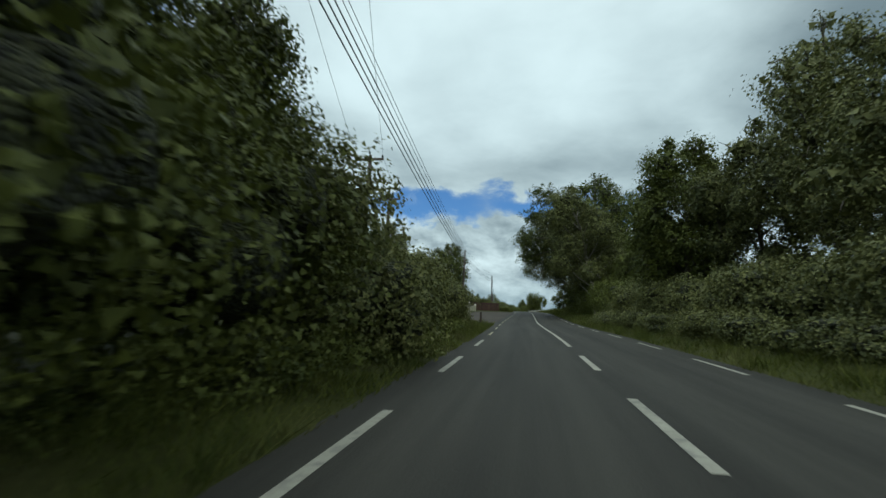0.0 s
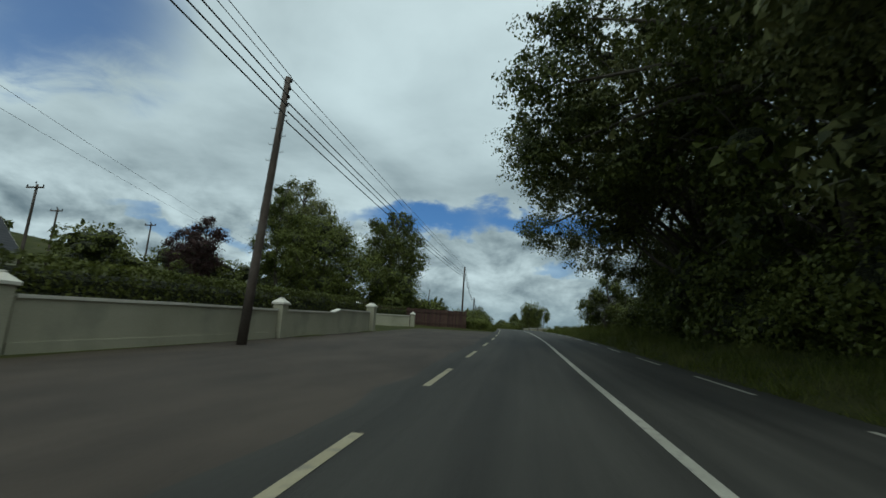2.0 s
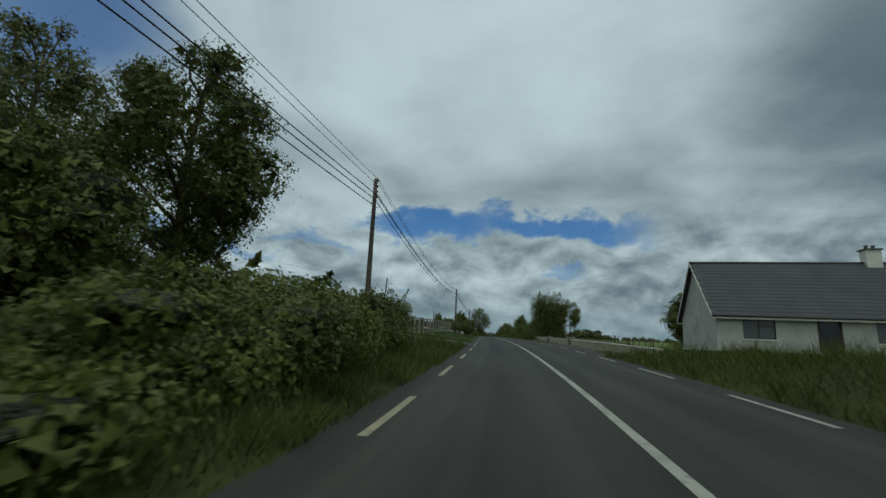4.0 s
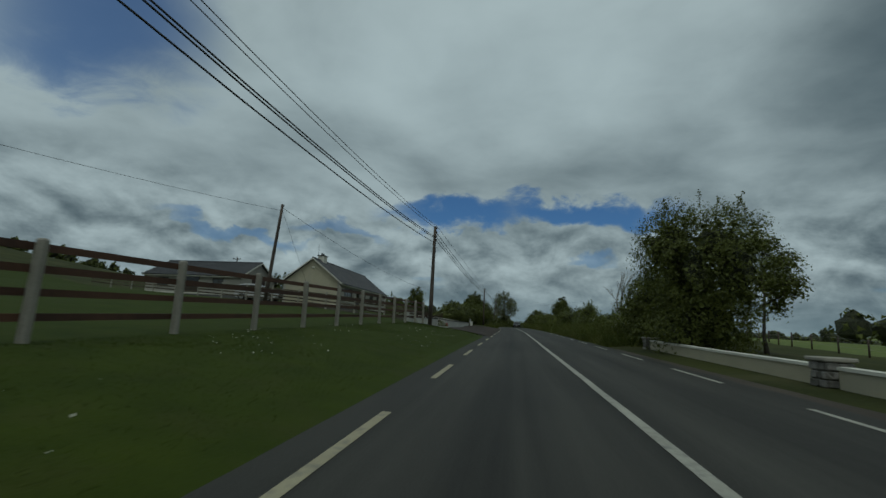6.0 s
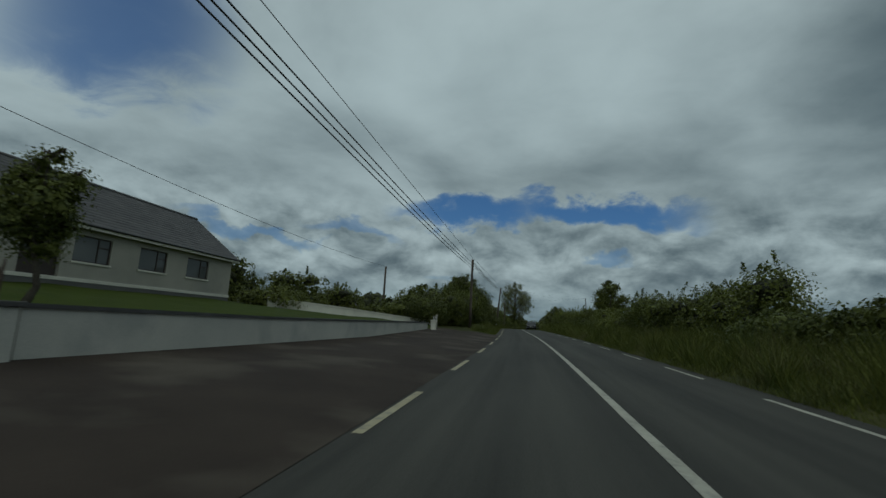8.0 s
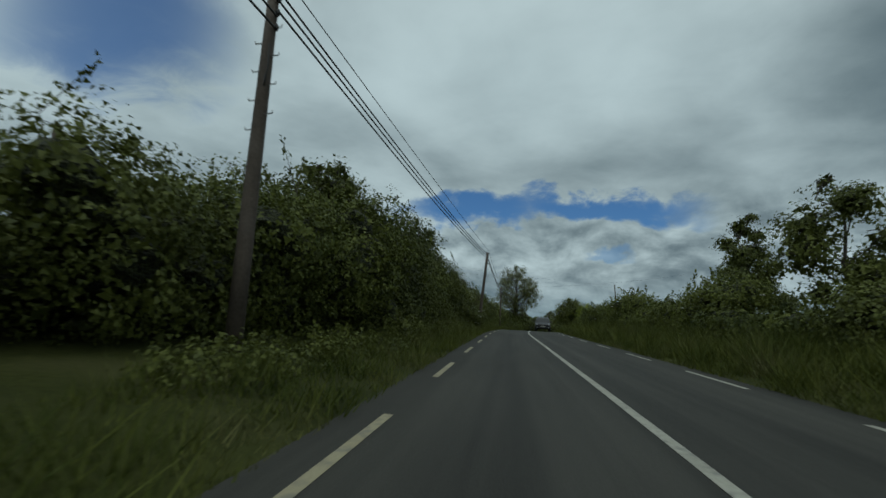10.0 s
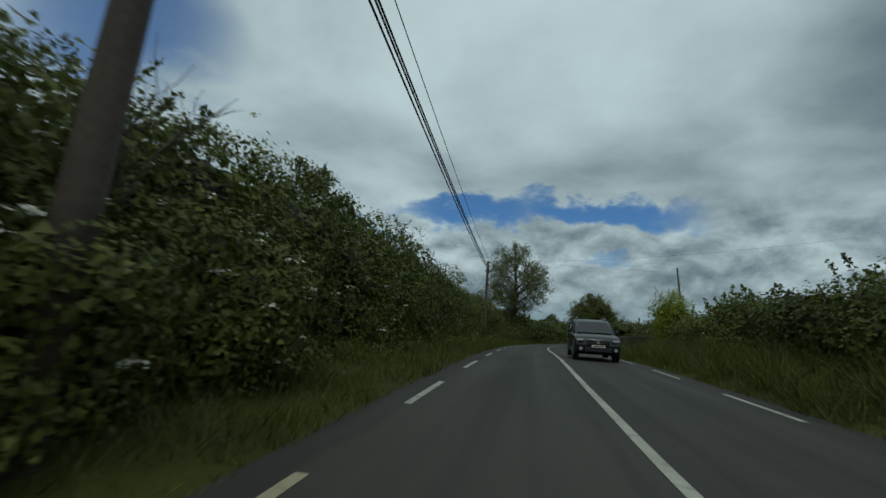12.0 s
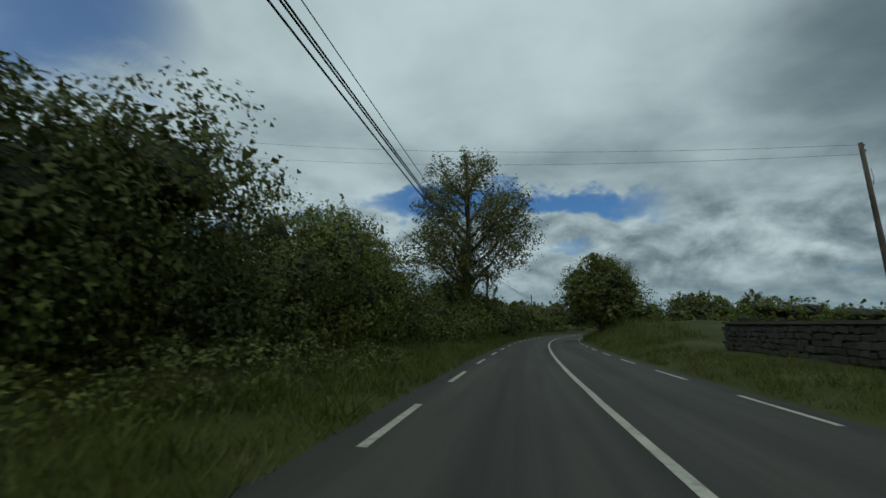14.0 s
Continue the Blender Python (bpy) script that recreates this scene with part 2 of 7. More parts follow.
BLADE = material("grass_blade", (0.0409, 0.0588, 0.0081), (0.126, 0.14, 0.027), 0.5, 8, 0.8, 0, leafy=True, island=0.5, spots=((0.17, 0.155, 0.08), 0.5, 0.8))
LEAF = material("leaf_dark", (0.038, 0.0486, 0.0113), (0.133, 0.15, 0.0302), 0.8, 6, 0.6, 0, leafy=True, island=0.3, per=0.25)
LEAF_MID = material("leaf_mid", (0.0423, 0.0567, 0.0118), (0.156, 0.175, 0.0338), 0.8, 6, 0.6, 0, leafy=True, island=0.3, per=0.25)
LEAF_ASH = material("leaf_ash", (0.0595, 0.0714, 0.0235), (0.196, 0.203, 0.0684), 0.8, 6, 0.6, 0, leafy=True, island=0.5, per=0.2)
LEAF_LIME = material("leaf_lime", (0.11, 0.15, 0.012), (0.30, 0.34, 0.035), 0.8, 6, 0.6, 0, leafy=True, island=0.45)
LEAF_PURPLE = material("leaf_purple", (0.03, 0.016, 0.016), (0.075, 0.04, 0.035), 0.8, 6, 0.6, 0, leafy=True, island=0.45)
FLOWER = material("white_blossom", (0.55, 0.54, 0.45), (0.75, 0.74, 0.66), 2, 20, 0.8, 0)
RED_FLOWER = material("red_blossom", (0.35, 0.01, 0.02), (0.6, 0.03, 0.05), 2, 20, 0.8, 0)
BARK = material("bark", (0.05, 0.042, 0.033), (0.15, 0.135, 0.11), 2.5, 25, 0.95, 1.0)
BARK_PALE = material("pale_bark", (0.16, 0.15, 0.13), (0.34, 0.32, 0.28), 1.5, 15, 0.9, 0.8)
POLE = material("creosoted_pole", (0.045, 0.035, 0.028), (0.12, 0.095, 0.075), 1.2, 18, 0.85, 0.7, spots=((0.17, 0.15, 0.13), 0.4, 0.9))
WIRE = material("black_cable", (0.012, 0.012, 0.013), (0.02, 0.02, 0.02), 5, 30, 0.6, 0)
STEEL = material("galvanised_steel", (0.22, 0.22, 0.22), (0.38, 0.38, 0.37), 3, 40, 0.5, 0.1, metal=0.7)
RENDER_CREAM = material("cream_render", (0.35, 0.34, 0.25), (0.50, 0.485, 0.37), 0.6, 45, 0.9, 0.4, spots=((0.26, 0.26, 0.2), 0.5, 0.9))
RENDER_WHITE = material("white_render", (0.412, 0.418, 0.387), (0.588, 0.58, 0.525), 0.6, 45, 0.9, 0.4, spots=((0.3, 0.31, 0.3), 0.5, 0.8))
RENDER_GREY = material("grey_render", (0.323, 0.314, 0.275), (0.461, 0.437, 0.378), 0.6, 50, 0.9, 0.4, spots=((0.27, 0.27, 0.25), 0.5, 0.5))
RENDER_SAND = material("sand_render", (0.392, 0.361, 0.258), (0.549, 0.503, 0.37), 0.6, 50, 0.9, 0.4, spots=((0.32, 0.31, 0.25), 0.5, 0.6))
WHITE = material("white_paint", (0.588, 0.57, 0.499), (0.764, 0.741, 0.645), 1.5, 40, 0.7, 0.15)
COPING_DARK = material("dark_coping", (0.04, 0.04, 0.04), (0.09, 0.09, 0.09), 2, 40, 0.8, 0.3)
SLATE = material("roof_tile", (0.055, 0.055, 0.06), (0.12, 0.115, 0.115), 1.0, 18, 0.7, 0.3, per=0.35)
SLATE_DARK = material("dark_slate", (0.03, 0.032, 0.036), (0.06, 0.062, 0.068), 0.6, 20, 0.6, 0.3)
CONCRETE = material("concrete", (0.235, 0.223, 0.189), (0.392, 0.37, 0.314), 1.5, 40, 0.9, 0.5, per=0.3)
RAIL = material("stained_rail", (0.05, 0.024, 0.014), (0.115, 0.055, 0.03), 1.2, 25, 0.8, 0.4, per=0.35)
TIMBER = material("weathered_timber", (0.06, 0.05, 0.035), (0.14, 0.12, 0.085), 1.5, 25, 0.9, 0.5, per=0.4)
TIMBER_RED = material("red_brown_timber", (0.055, 0.028, 0.022), (0.10, 0.055, 0.042), 1.0, 20, 0.85, 0.5, per=0.4)
TIMBER_DARK = material("dark_stained_wood", (0.03, 0.017, 0.011), (0.065, 0.038, 0.026), 1.5, 25, 0.6, 0.3, per=0.3)
PLINTH = material("dark_grey_plinth", (0.10, 0.10, 0.098), (0.16, 0.158, 0.15), 0.8, 40, 0.9, 0.4)
STONE = material("field_stone", (0.12, 0.115, 0.10), (0.30, 0.285, 0.26), 2.0, 25, 0.95, 0.8, per=0.5)
STONE_DARK = material("lichened_stone", (0.045, 0.042, 0.034), (0.115, 0.108, 0.088), 2.0, 25, 0.95, 0.8, per=0.2)
MORTAR = material("mortar", (0.077, 0.0743, 0.065), (0.132, 0.127, 0.109), 3, 40, 0.95, 0.6)
GLASS = glass_material("window_glass", (0.012, 0.014, 0.016))
# paler base colour: reflected sky and net curtains both put into the pane
GLASS_TONED = glass_material("window_glass_sky_and_net_tone", (0.10, 0.105, 0.105))
FRAME_BROWN = material("brown_frame", (0.03, 0.02, 0.016), (0.05, 0.035, 0.028), 3, 30, 0.5, 0.1)
CAR_PAINT = material("grey_car_paint", (0.035, 0.037, 0.042), (0.05, 0.053, 0.058), 0.8, 90, 0.25, 0.0, metal=0.5)
CAR_WHITE = material("white_car_paint", (0.5, 0.5, 0.5), (0.6, 0.6, 0.6), 0.8, 90, 0.25, 0.0)
BLACK = material("black_plastic", (0.012, 0.012, 0.013), (0.025, 0.025, 0.026), 3, 60, 0.55, 0.1)
RUBBER = material("tyre_rubber", (0.012, 0.012, 0.012), (0.025, 0.025, 0.025), 3, 60, 0.85, 0.3)
LAMP_GLASS = material("headlamp_glass", (0.3, 0.31, 0.33), (0.42, 0.43, 0.45), 3, 60, 0.15, 0.0)



def shaded_leaf_mass(name, dark, light, per_metre):
    """The close mass of leaves inside a bush, coloured dark as if in shade: small cells, each with its own tone, in
    deep relief.
    """
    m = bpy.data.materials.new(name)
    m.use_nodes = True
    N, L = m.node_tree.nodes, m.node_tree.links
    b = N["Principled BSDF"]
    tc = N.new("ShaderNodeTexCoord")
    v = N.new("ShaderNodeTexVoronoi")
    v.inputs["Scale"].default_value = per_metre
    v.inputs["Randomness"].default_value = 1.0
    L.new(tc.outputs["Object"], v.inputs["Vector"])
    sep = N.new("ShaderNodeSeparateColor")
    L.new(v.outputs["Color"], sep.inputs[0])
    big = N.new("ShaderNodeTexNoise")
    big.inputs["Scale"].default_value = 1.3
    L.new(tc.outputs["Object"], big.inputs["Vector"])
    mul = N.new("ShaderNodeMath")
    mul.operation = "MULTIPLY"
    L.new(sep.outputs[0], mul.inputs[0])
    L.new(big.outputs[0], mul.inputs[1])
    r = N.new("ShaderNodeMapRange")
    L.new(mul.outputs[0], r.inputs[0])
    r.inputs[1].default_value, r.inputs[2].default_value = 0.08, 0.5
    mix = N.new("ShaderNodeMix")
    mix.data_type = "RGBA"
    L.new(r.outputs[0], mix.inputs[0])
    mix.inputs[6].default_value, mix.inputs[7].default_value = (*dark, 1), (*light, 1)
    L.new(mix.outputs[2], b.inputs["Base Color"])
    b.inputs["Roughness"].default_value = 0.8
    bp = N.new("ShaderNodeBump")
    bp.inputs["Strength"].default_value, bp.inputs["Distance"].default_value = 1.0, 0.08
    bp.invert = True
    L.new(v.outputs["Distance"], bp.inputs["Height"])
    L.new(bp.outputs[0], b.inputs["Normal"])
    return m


# dark base colour stands in for the shade between the outer leaves
CORE = shaded_leaf_mass("shaded_leaf_mass", (0.014, 0.018, 0.007), (0.06, 0.068, 0.02), 20.0)

# ---------------------------------------------------------------- the lie of the land
STATION = [-80, -40, 0, 20, 40, 60, 80, 100, 120, 140, 160, 180, 200, 220, 240, 260, 280, 297, 320, 350, 380, 420, 500, 700]
CENTRE_X = [1.5, 1.5, 1.47, 1.54, 1.29, 1.44, 1.6, 1.26, 0.24, -1.25, -2.87, -4.45, -6.09, -8.08, -10.47, -12.76, -14.16, -15.15, -15.5, -14.4, -11.0, -3.0, 22.0, 100.0]
CENTRE_Z = [-2.4, -1.2, 0.0, 0.59, 1.16, 1.9, 2.7, 3.44, 4.03, 4.48, 4.81, 5.08, 5.34, 5.59, 5.83, 5.99, 5.98, 5.61, 5.01, 4.31, 3.71, 3.01, 2.61, 2.61]


def eased(ys, v, y):
    xs, vs = np.array(ys, float), np.array(v, float)
    m = np.gradient(vs, xs)
    y = np.clip(np.asarray(y, float), xs[0], xs[-1])
    i = np.clip(np.searchsorted(xs, y) - 1, 0, len(xs) - 2)
    h = xs[i + 1] - xs[i]
    t = (y - xs[i]) / h
    return (2 * t**3 - 3 * t**2 + 1) * vs[i] + (t**3 - 2 * t**2 + t) * h * m[i] + (3 * t**2 - 2 * t**3) * vs[i + 1] + (t**3 - t**2) * h * m[i + 1]


def cx(y):
    return eased(STATION, CENTRE_X, y)


def cz(y):
    return eased(STATION, CENTRE_Z, y)


LAND_Y = [-300, 20, 45, 90, 100, 130, 170, 184, 200, 228, 322, 338, 420]
LAND_D = [-2500, -900, -350, -120, -45, -22, -12, -8, -5, -3.5, 3.5, 5, 8, 12, 25, 60, 150, 400, 1000, 2500]
LAND_LEFT = [
    [55, 45, 28, 10, 3.0, 1.2, 0.8, 0.5, 0.3, 0],
    [55, 45, 28, 10, 3.0, 1.2, 0.8, 0.5, 0.2, 0],
    [55, 45, 28, 9, 3.0, 0.4, 0.0, 0.0, 0.0, 0],
    [55, 45, 28, 9, 3.0, 0.6, 0.1, 0.0, 0.0, 0],
    [55, 45, 28, 9, 3.0, 1.0, 0.5, 0.4, 0.2, 0],
    [60, 50, 36, 16, 3.2, 1.0, 0.5, 0.4, 0.1, 0],
    [60, 50, 36, 15, 3.0, 1.9, 1.1, 0.8, 0.35, 0],
    [60, 50, 34, 15, 3.0, 1.9, 1.0, 0.3, 0.15, 0],
    [60, 50, 34, 15, 3.0, 1.8, 0.9, 0.15, 0.08, 0],
    [55, 42, 28, 12, 2.4, 1.2, 0.7, 0.5, 0.25, 0],
    [50, 40, 20, 4, 1.2, 0.9, 0.8, 0.6, 0.25, 0],
    [50, 40, 20, 4, 1.2, 0.9, 0.8, 0.6, 0.25, 0],
    [50, 40, 20, 4, 1.2, 0.9, 0.8, 0.6, 0.25, 0],
]
LAND_RIGHT = [
    [0, 0.3, 0.8, 1.0, 1.0, 0.5, 0, 10, 40, 85],
    [0, 0.3, 0.9, 1.2, 1.0, 0.5, 0, 10, 40, 85],
    [0, 0.2, 0.6, 1.0, 1.0, 0.5, 0, 10, 40, 85],
    [0, 0.4, 1.0, 1.4, 1.6, 1.0, 1.0, 10, 40, 85],
    [0, 0.4, 1.1, 1.6, 1.8, 1.0, 1.0, 10, 40, 85],
    [0, 0.0, -0.3, -0.4, -0.6, -1.0, 0.5, 10, 42, 90],
    [0, 0.2, 0.3, 0.2, -0.5, -0.8, 0.5, 10, 42, 90],
    [0, 0.4, 0.6, 0.5, 0.0, -0.3, 0.5, 10, 42, 90],
    [0, 0.4, 0.7, 0.6, 0.4, 0.0, 0.5, 10, 42, 90],
    [0, 0.3, 0.6, 0.6, 0.4, 0.0, 0.0, 8, 36, 80],
    [0, 0.3, 0.6, 0.4, 0.2, -0.5, -1.0, 4, 28, 70],
    [0, 0.8, 2.1, 2.4, 1.5, -0.3, -1.0, 4, 28, 70],
    [0, 0.3, 0.6, 0.4, 0.2, -0.5, -1.0, 4, 28, 70],
]
LAND = np.hstack([np.array(LAND_LEFT), np.array(LAND_RIGHT)])


def rise(y, d):
    """Height of the land over the road's level at a station and a distance from the centre line."""
    y, d = np.broadcast_arrays(np.asarray(y, float), np.asarray(d, float))
    iy = np.clip(np.searchsorted(LAND_Y, y) - 1, 0, len(LAND_Y) - 2)
    ys = np.array(LAND_Y, float)
    ty = np.clip((y - ys[iy]) / (ys[iy + 1] - ys[iy]), 0, 1)
    jd = np.clip(np.searchsorted(LAND_D, d) - 1, 0, len(LAND_D) - 2)
    ds = np.array(LAND_D, float)
    td = np.clip((d - ds[jd]) / (ds[jd + 1] - ds[jd]), 0, 1)
    a = LAND[iy, jd] * (1 - td) + LAND[iy, jd + 1] * td
    b = LAND[iy + 1, jd] * (1 - td) + LAND[iy + 1, jd + 1] * td
    return a * (1 - ty) + b * ty


def W(y, d, z=0.0):
    """A place by station, distance right of the centre line and height over the road."""
    return Vector((float(cx(y)) + d, y, float(cz(y)) + z))


def G(y, d, z=0.0):
    """The same, with the height over the land."""
    return W(y, d, float(rise(y, d)) + z)


def heading(y):
    return math.degrees(math.atan2(float(cx(y - 2) - cx(y + 2)), 4.0))


def at(y, d, z=0.0, turn=0.0):
    p = G(y, d, z)
    return pose(p.x, p.y, p.z, 0, 0, heading(y) + turn)


# ---------------------------------------------------------------- mesh helpers


def mesh_of(name, verts, faces, mat, smooth=False):
    """A mesh from arrays: verts (n, 3), faces (m, 3 or 4)."""
    me = bpy.data.meshes.new(name)
    verts, faces = np.asarray(verts, np.float32), np.asarray(faces, np.int32)
    me.vertices.add(len(verts))
    me.vertices.foreach_set("co", verts.ravel())
    k = faces.shape[1]
    me.loops.add(faces.size)
    me.loops.foreach_set("vertex_index", faces.ravel())
    me.polygons.add(len(faces))
    me.polygons.foreach_set("loop_start", np.arange(0, faces.size, k, dtype=np.int32))
    me.polygons.foreach_set("loop_total", np.full(len(faces), k, np.int32))
    me.update(calc_edges=True)
    if smooth:
        me.polygons.foreach_set("use_smooth", np.ones(len(faces), bool))
    me.materials.append(mat)
    return me


def part(name, bm, mat, parent, label=""):
    me = bpy.data.meshes.new(name)
    bm.to_mesh(me)
    bm.free()
    me.materials.append(mat)
    ob = new(name, me)
    ob.parent = parent
    if label:
        tagged(ob, label)
    return ob


def thing(name, m, label, category, group="", kind=""):
    ob = new(name)
    ob.empty_display_size = 0.2
    ob.matrix_world = m
    return tagged(ob, label, category, group, kind)


def box(bm, x0, x1, y0, y1, z0, z1, bevel=0.0):
    r = bmesh.ops.create_cube(bm, size=1.0, matrix=Matrix.Translation(((x0 + x1) / 2, (y0 + y1) / 2, (z0 + z1) / 2)) @ Matrix.Diagonal((abs(x1 - x0), abs(y1 - y0), abs(z1 - z0), 1)))
    if bevel:
        es = list({e for v in r["verts"] for e in v.link_edges})
        bmesh.ops.bevel(bm, geom=es, offset=bevel, segments=1, affect="EDGES")
    return bm


def boxed(*dims, bevel=0.0):
    return box(bmesh.new(), *dims, bevel=bevel)


def tube(bm, pts, radii, n=6, caps=True):
    """A tapered tube along points."""
    rings = []
    pts = [Vector(p) for p in pts]
    for i, p in enumerate(pts):
        way = (pts[min(i + 1, len(pts) - 1)] - pts[max(i - 1, 0)]).normalized()
        side = way.orthogonal() if i == 0 else (side - way * side.dot(way))
        side.normalize()
        other = way.cross(side)
        rings.append([bm.verts.new(p + (side * math.cos(2 * math.pi * k / n) + other * math.sin(2 * math.pi * k / n)) * radii[i]) for k in range(n)])
    for a, b in zip(rings, rings[1:]):
        for k in range(n):
            f = bm.faces.new((a[k], a[(k + 1) % n], b[(k + 1) % n], b[k]))
            f.smooth = True
    if caps:
        bm.faces.new(rings[0][::-1])
        bm.faces.new(rings[-1])
    return bm


def solid(bm, outline, depth):
    """Pushes a flat outline by a vector into a solid."""
    a = [bm.verts.new(p) for p in outline]
    b = [bm.verts.new(Vector(p) + Vector(depth)) for p in outline]
    bm.faces.new(a)
    bm.faces.new(b[::-1])
    for i in range(len(a)):
        j = (i + 1) % len(a)
        bm.faces.new((a[j], a[i], b[i], b[j]))
    bmesh.ops.recalc_face_normals(bm, faces=bm.faces)
    return bm


# ---------------------------------------------------------------- ground and road
def ground_sheet():
    ys = np.r_[np.array([-2500, -1200, -600, -300, -150, -100]), np.arange(-80, 440, 2.5), np.array([440, 460, 480, 500, 540, 580, 640, 700, 850, 1050, 1400, 1900, 2600, 3400])]
    ds = np.r_[-2500, -1600, -900, -600, -350, -240, -170, -120, -90, -70, -55, -45, -36, -29, np.arange(-24, -3.4, 1.0), -3.5, 0, 3.5, np.arange(4.3, 25, 1.0), 29, 36, 45, 60, 80, 110, 150, 220, 300, 400, 600, 1000, 1600, 2500]
    Y, D = np.meshgrid(ys, ds, indexing="ij")
    Z = cz(Y) + rise(Y, D)
    rough = np.array([[noise.noise((d * 0.35, y * 0.35, 3.0)) for d in ds] for y in ys])
    far = np.array([[noise.noise((d * 0.008, y * 0.008, 9.0)) for d in ds] for y in ys])
    off = np.clip((np.abs(D) - 4.0) / 4, 0, 1)
    Z = Z + np.where((Y > 130) & (Y < 178) & (D < 0), 0.05, 0.16) * rough * off + np.clip((np.abs(D) - 60) / 300, 0, 1) * 7 * far
    Z = Z - np.where(np.abs(D) < 3.4, 0.06, 0.0)
    paved = (Y > 34) & (Y < 91) & (D < -3) & (D > -10.6) | (Y > 113) & (Y < 168) & (D > 3) & (D < 5.6) | (Y > 174.5) & (D > -3.9 - (Y - 174.0) * 1.5) & (Y < 178) & (D < -3) | (Y > 177) & (Y < 216) & (D < -3) & (D > -8.6)
    Z = np.where(paved, cz(Y) + np.minimum(rise(Y, D), 9) - 0.06, Z)
    V = np.stack([cx(Y) + D, Y, Z], -1).reshape(-1, 3)
    n = len(ds)
    i, j = np.meshgrid(np.arange(len(ys) - 1), np.arange(n - 1), indexing="ij")
    a = (i * n + j).ravel()
    F = np.stack([a, a + 1, a + n + 1, a + n], -1)
    me = mesh_of("ground", V, F, SOIL, True)
    me.materials.append(LAWN)
    me.materials.append(FIELD)
    yc, dc = (ys[i] + ys[i + 1]).ravel() / 2, (ds[j] + ds[j + 1]).ravel() / 2
    kind = np.zeros(len(a), np.int32)
    kind[(yc > 132) & (yc < 178) & (dc < -3.6) & (dc > -60)] = 1
    kind[(yc > 184) & (yc < 220) & (dc < -8) & (dc > -22)] = 1
    kind[(dc > 22) | (dc < -600) | (np.abs(yc - 200) > 320)] = 2
    me.polygons.foreach_set("material_index", kind)
    return tagged(new("ground", me), "rough grass, lawn and fields rolling away beside the road", "ground", kind="structure")


ground_sheet()


def strip(name, ys, d0, d1, z, mat, cols=2, parent=None, edge=0.0, drop=0.0, follow=False):
    """A sheet along the road between two distances."""
    rows = []
    for y in ys:
        lo, hi = (d0(y) if callable(d0) else d0), (d1(y) if callable(d1) else d1)
        row = []
        for k in range(cols + 1):
            d = lo + (hi - lo) * k / cols
            wob = edge * noise.noise((y * 0.8, d, 5.0)) if edge and k in (0, cols) else 0.0
            zz = z + (float(rise(y, d)) if follow else 0.0) - (drop if k in (0, cols) else 0.0)
            row.append(W(y, d + wob, zz))
        rows.append(row)
    V = [v for r in rows for v in r]
    n = cols + 1
    F = [(i * n + k, i * n + k + 1, (i + 1) * n + k + 1, (i + 1) * n + k) for i in range(len(rows) - 1) for k in range(cols)]
    me = mesh_of(name, V, F, mat, True)
    uv = me.uv_layers.new(name="along")
    D = np.array([[(d0(y) if callable(d0) else d0) + ((d1(y) if callable(d1) else d1) - (d0(y) if callable(d0) else d0)) * k / cols for k in range(cols + 1)] for y in ys]).ravel()
    S = np.repeat(np.asarray(ys, float), cols + 1)
    idx = np.asarray(F).ravel()
    uv.data.foreach_set("uv", np.stack([D[idx], S[idx]], -1).astype(np.float32).ravel())
    ob = new(name, me)
    if parent:
        ob.parent = parent
    return ob


road = tagged(strip("road", np.arange(-80, 690, 1.5), lambda y: -3.55 - 0.4 * max(0.0, min(1.0, (y - 131) / 4, (177 - y) / 4)), 3.55, 0.0, WORN, 6, edge=0.25), "grey worn asphalt country road with two lanes", "road", kind="structure")
tagged(strip("forecourt", np.arange(33.0, 92.6, 1.5), -10.7, -3.0, -0.014, WORN_BROWN, 8), "worn brown-grey tar forecourt beside the road", "pavement", kind="structure")


tagged(strip("tar_margin", np.arange(115.0, 166.0, 1.5), 3.3, 5.3, -0.02, WORN_BROWN, 5, edge=0.15), "worn brown tar margin between the road and the low wall", "pavement", kind="structure")


def markings():
    # unbroken centre line, broken before the crest
    ys = list(np.arange(19, 500, 1.5))
    strip("centre_line", ys, -0.07, 0.07, 0.006, PAINT, 1, road, edge=0.012)
    for y in np.arange(-8.0, 19, 6.0):
        strip("centre_dash", np.linspace(y, y + 3.0, 3), -0.07, 0.07, 0.006, PAINT, 1, road)
    for k in range(-6, 57):
        y = float(np.interp(k, [-6, 0, 21, 35, 44, 57], [-3.6, 32.8, 160.3, 247.0, 301.6, 381.0]))
        strip("edge_dash", np.linspace(y, y + 2.8, 3), -3.05, -2.93, 0.006, PAINT_YELLOW if 20 < y < 260 else PAINT, 1, road)
        y = float(np.interp(k, [-6, 0, 21, 36, 45, 57], [-1.6, 35.0, 163.0, 254.8, 310.7, 385.0]))
        strip("edge_dash", np.linspace(y, y + 3.1, 3), 2.95, 3.07, 0.006, PAINT, 1, road)


markings()

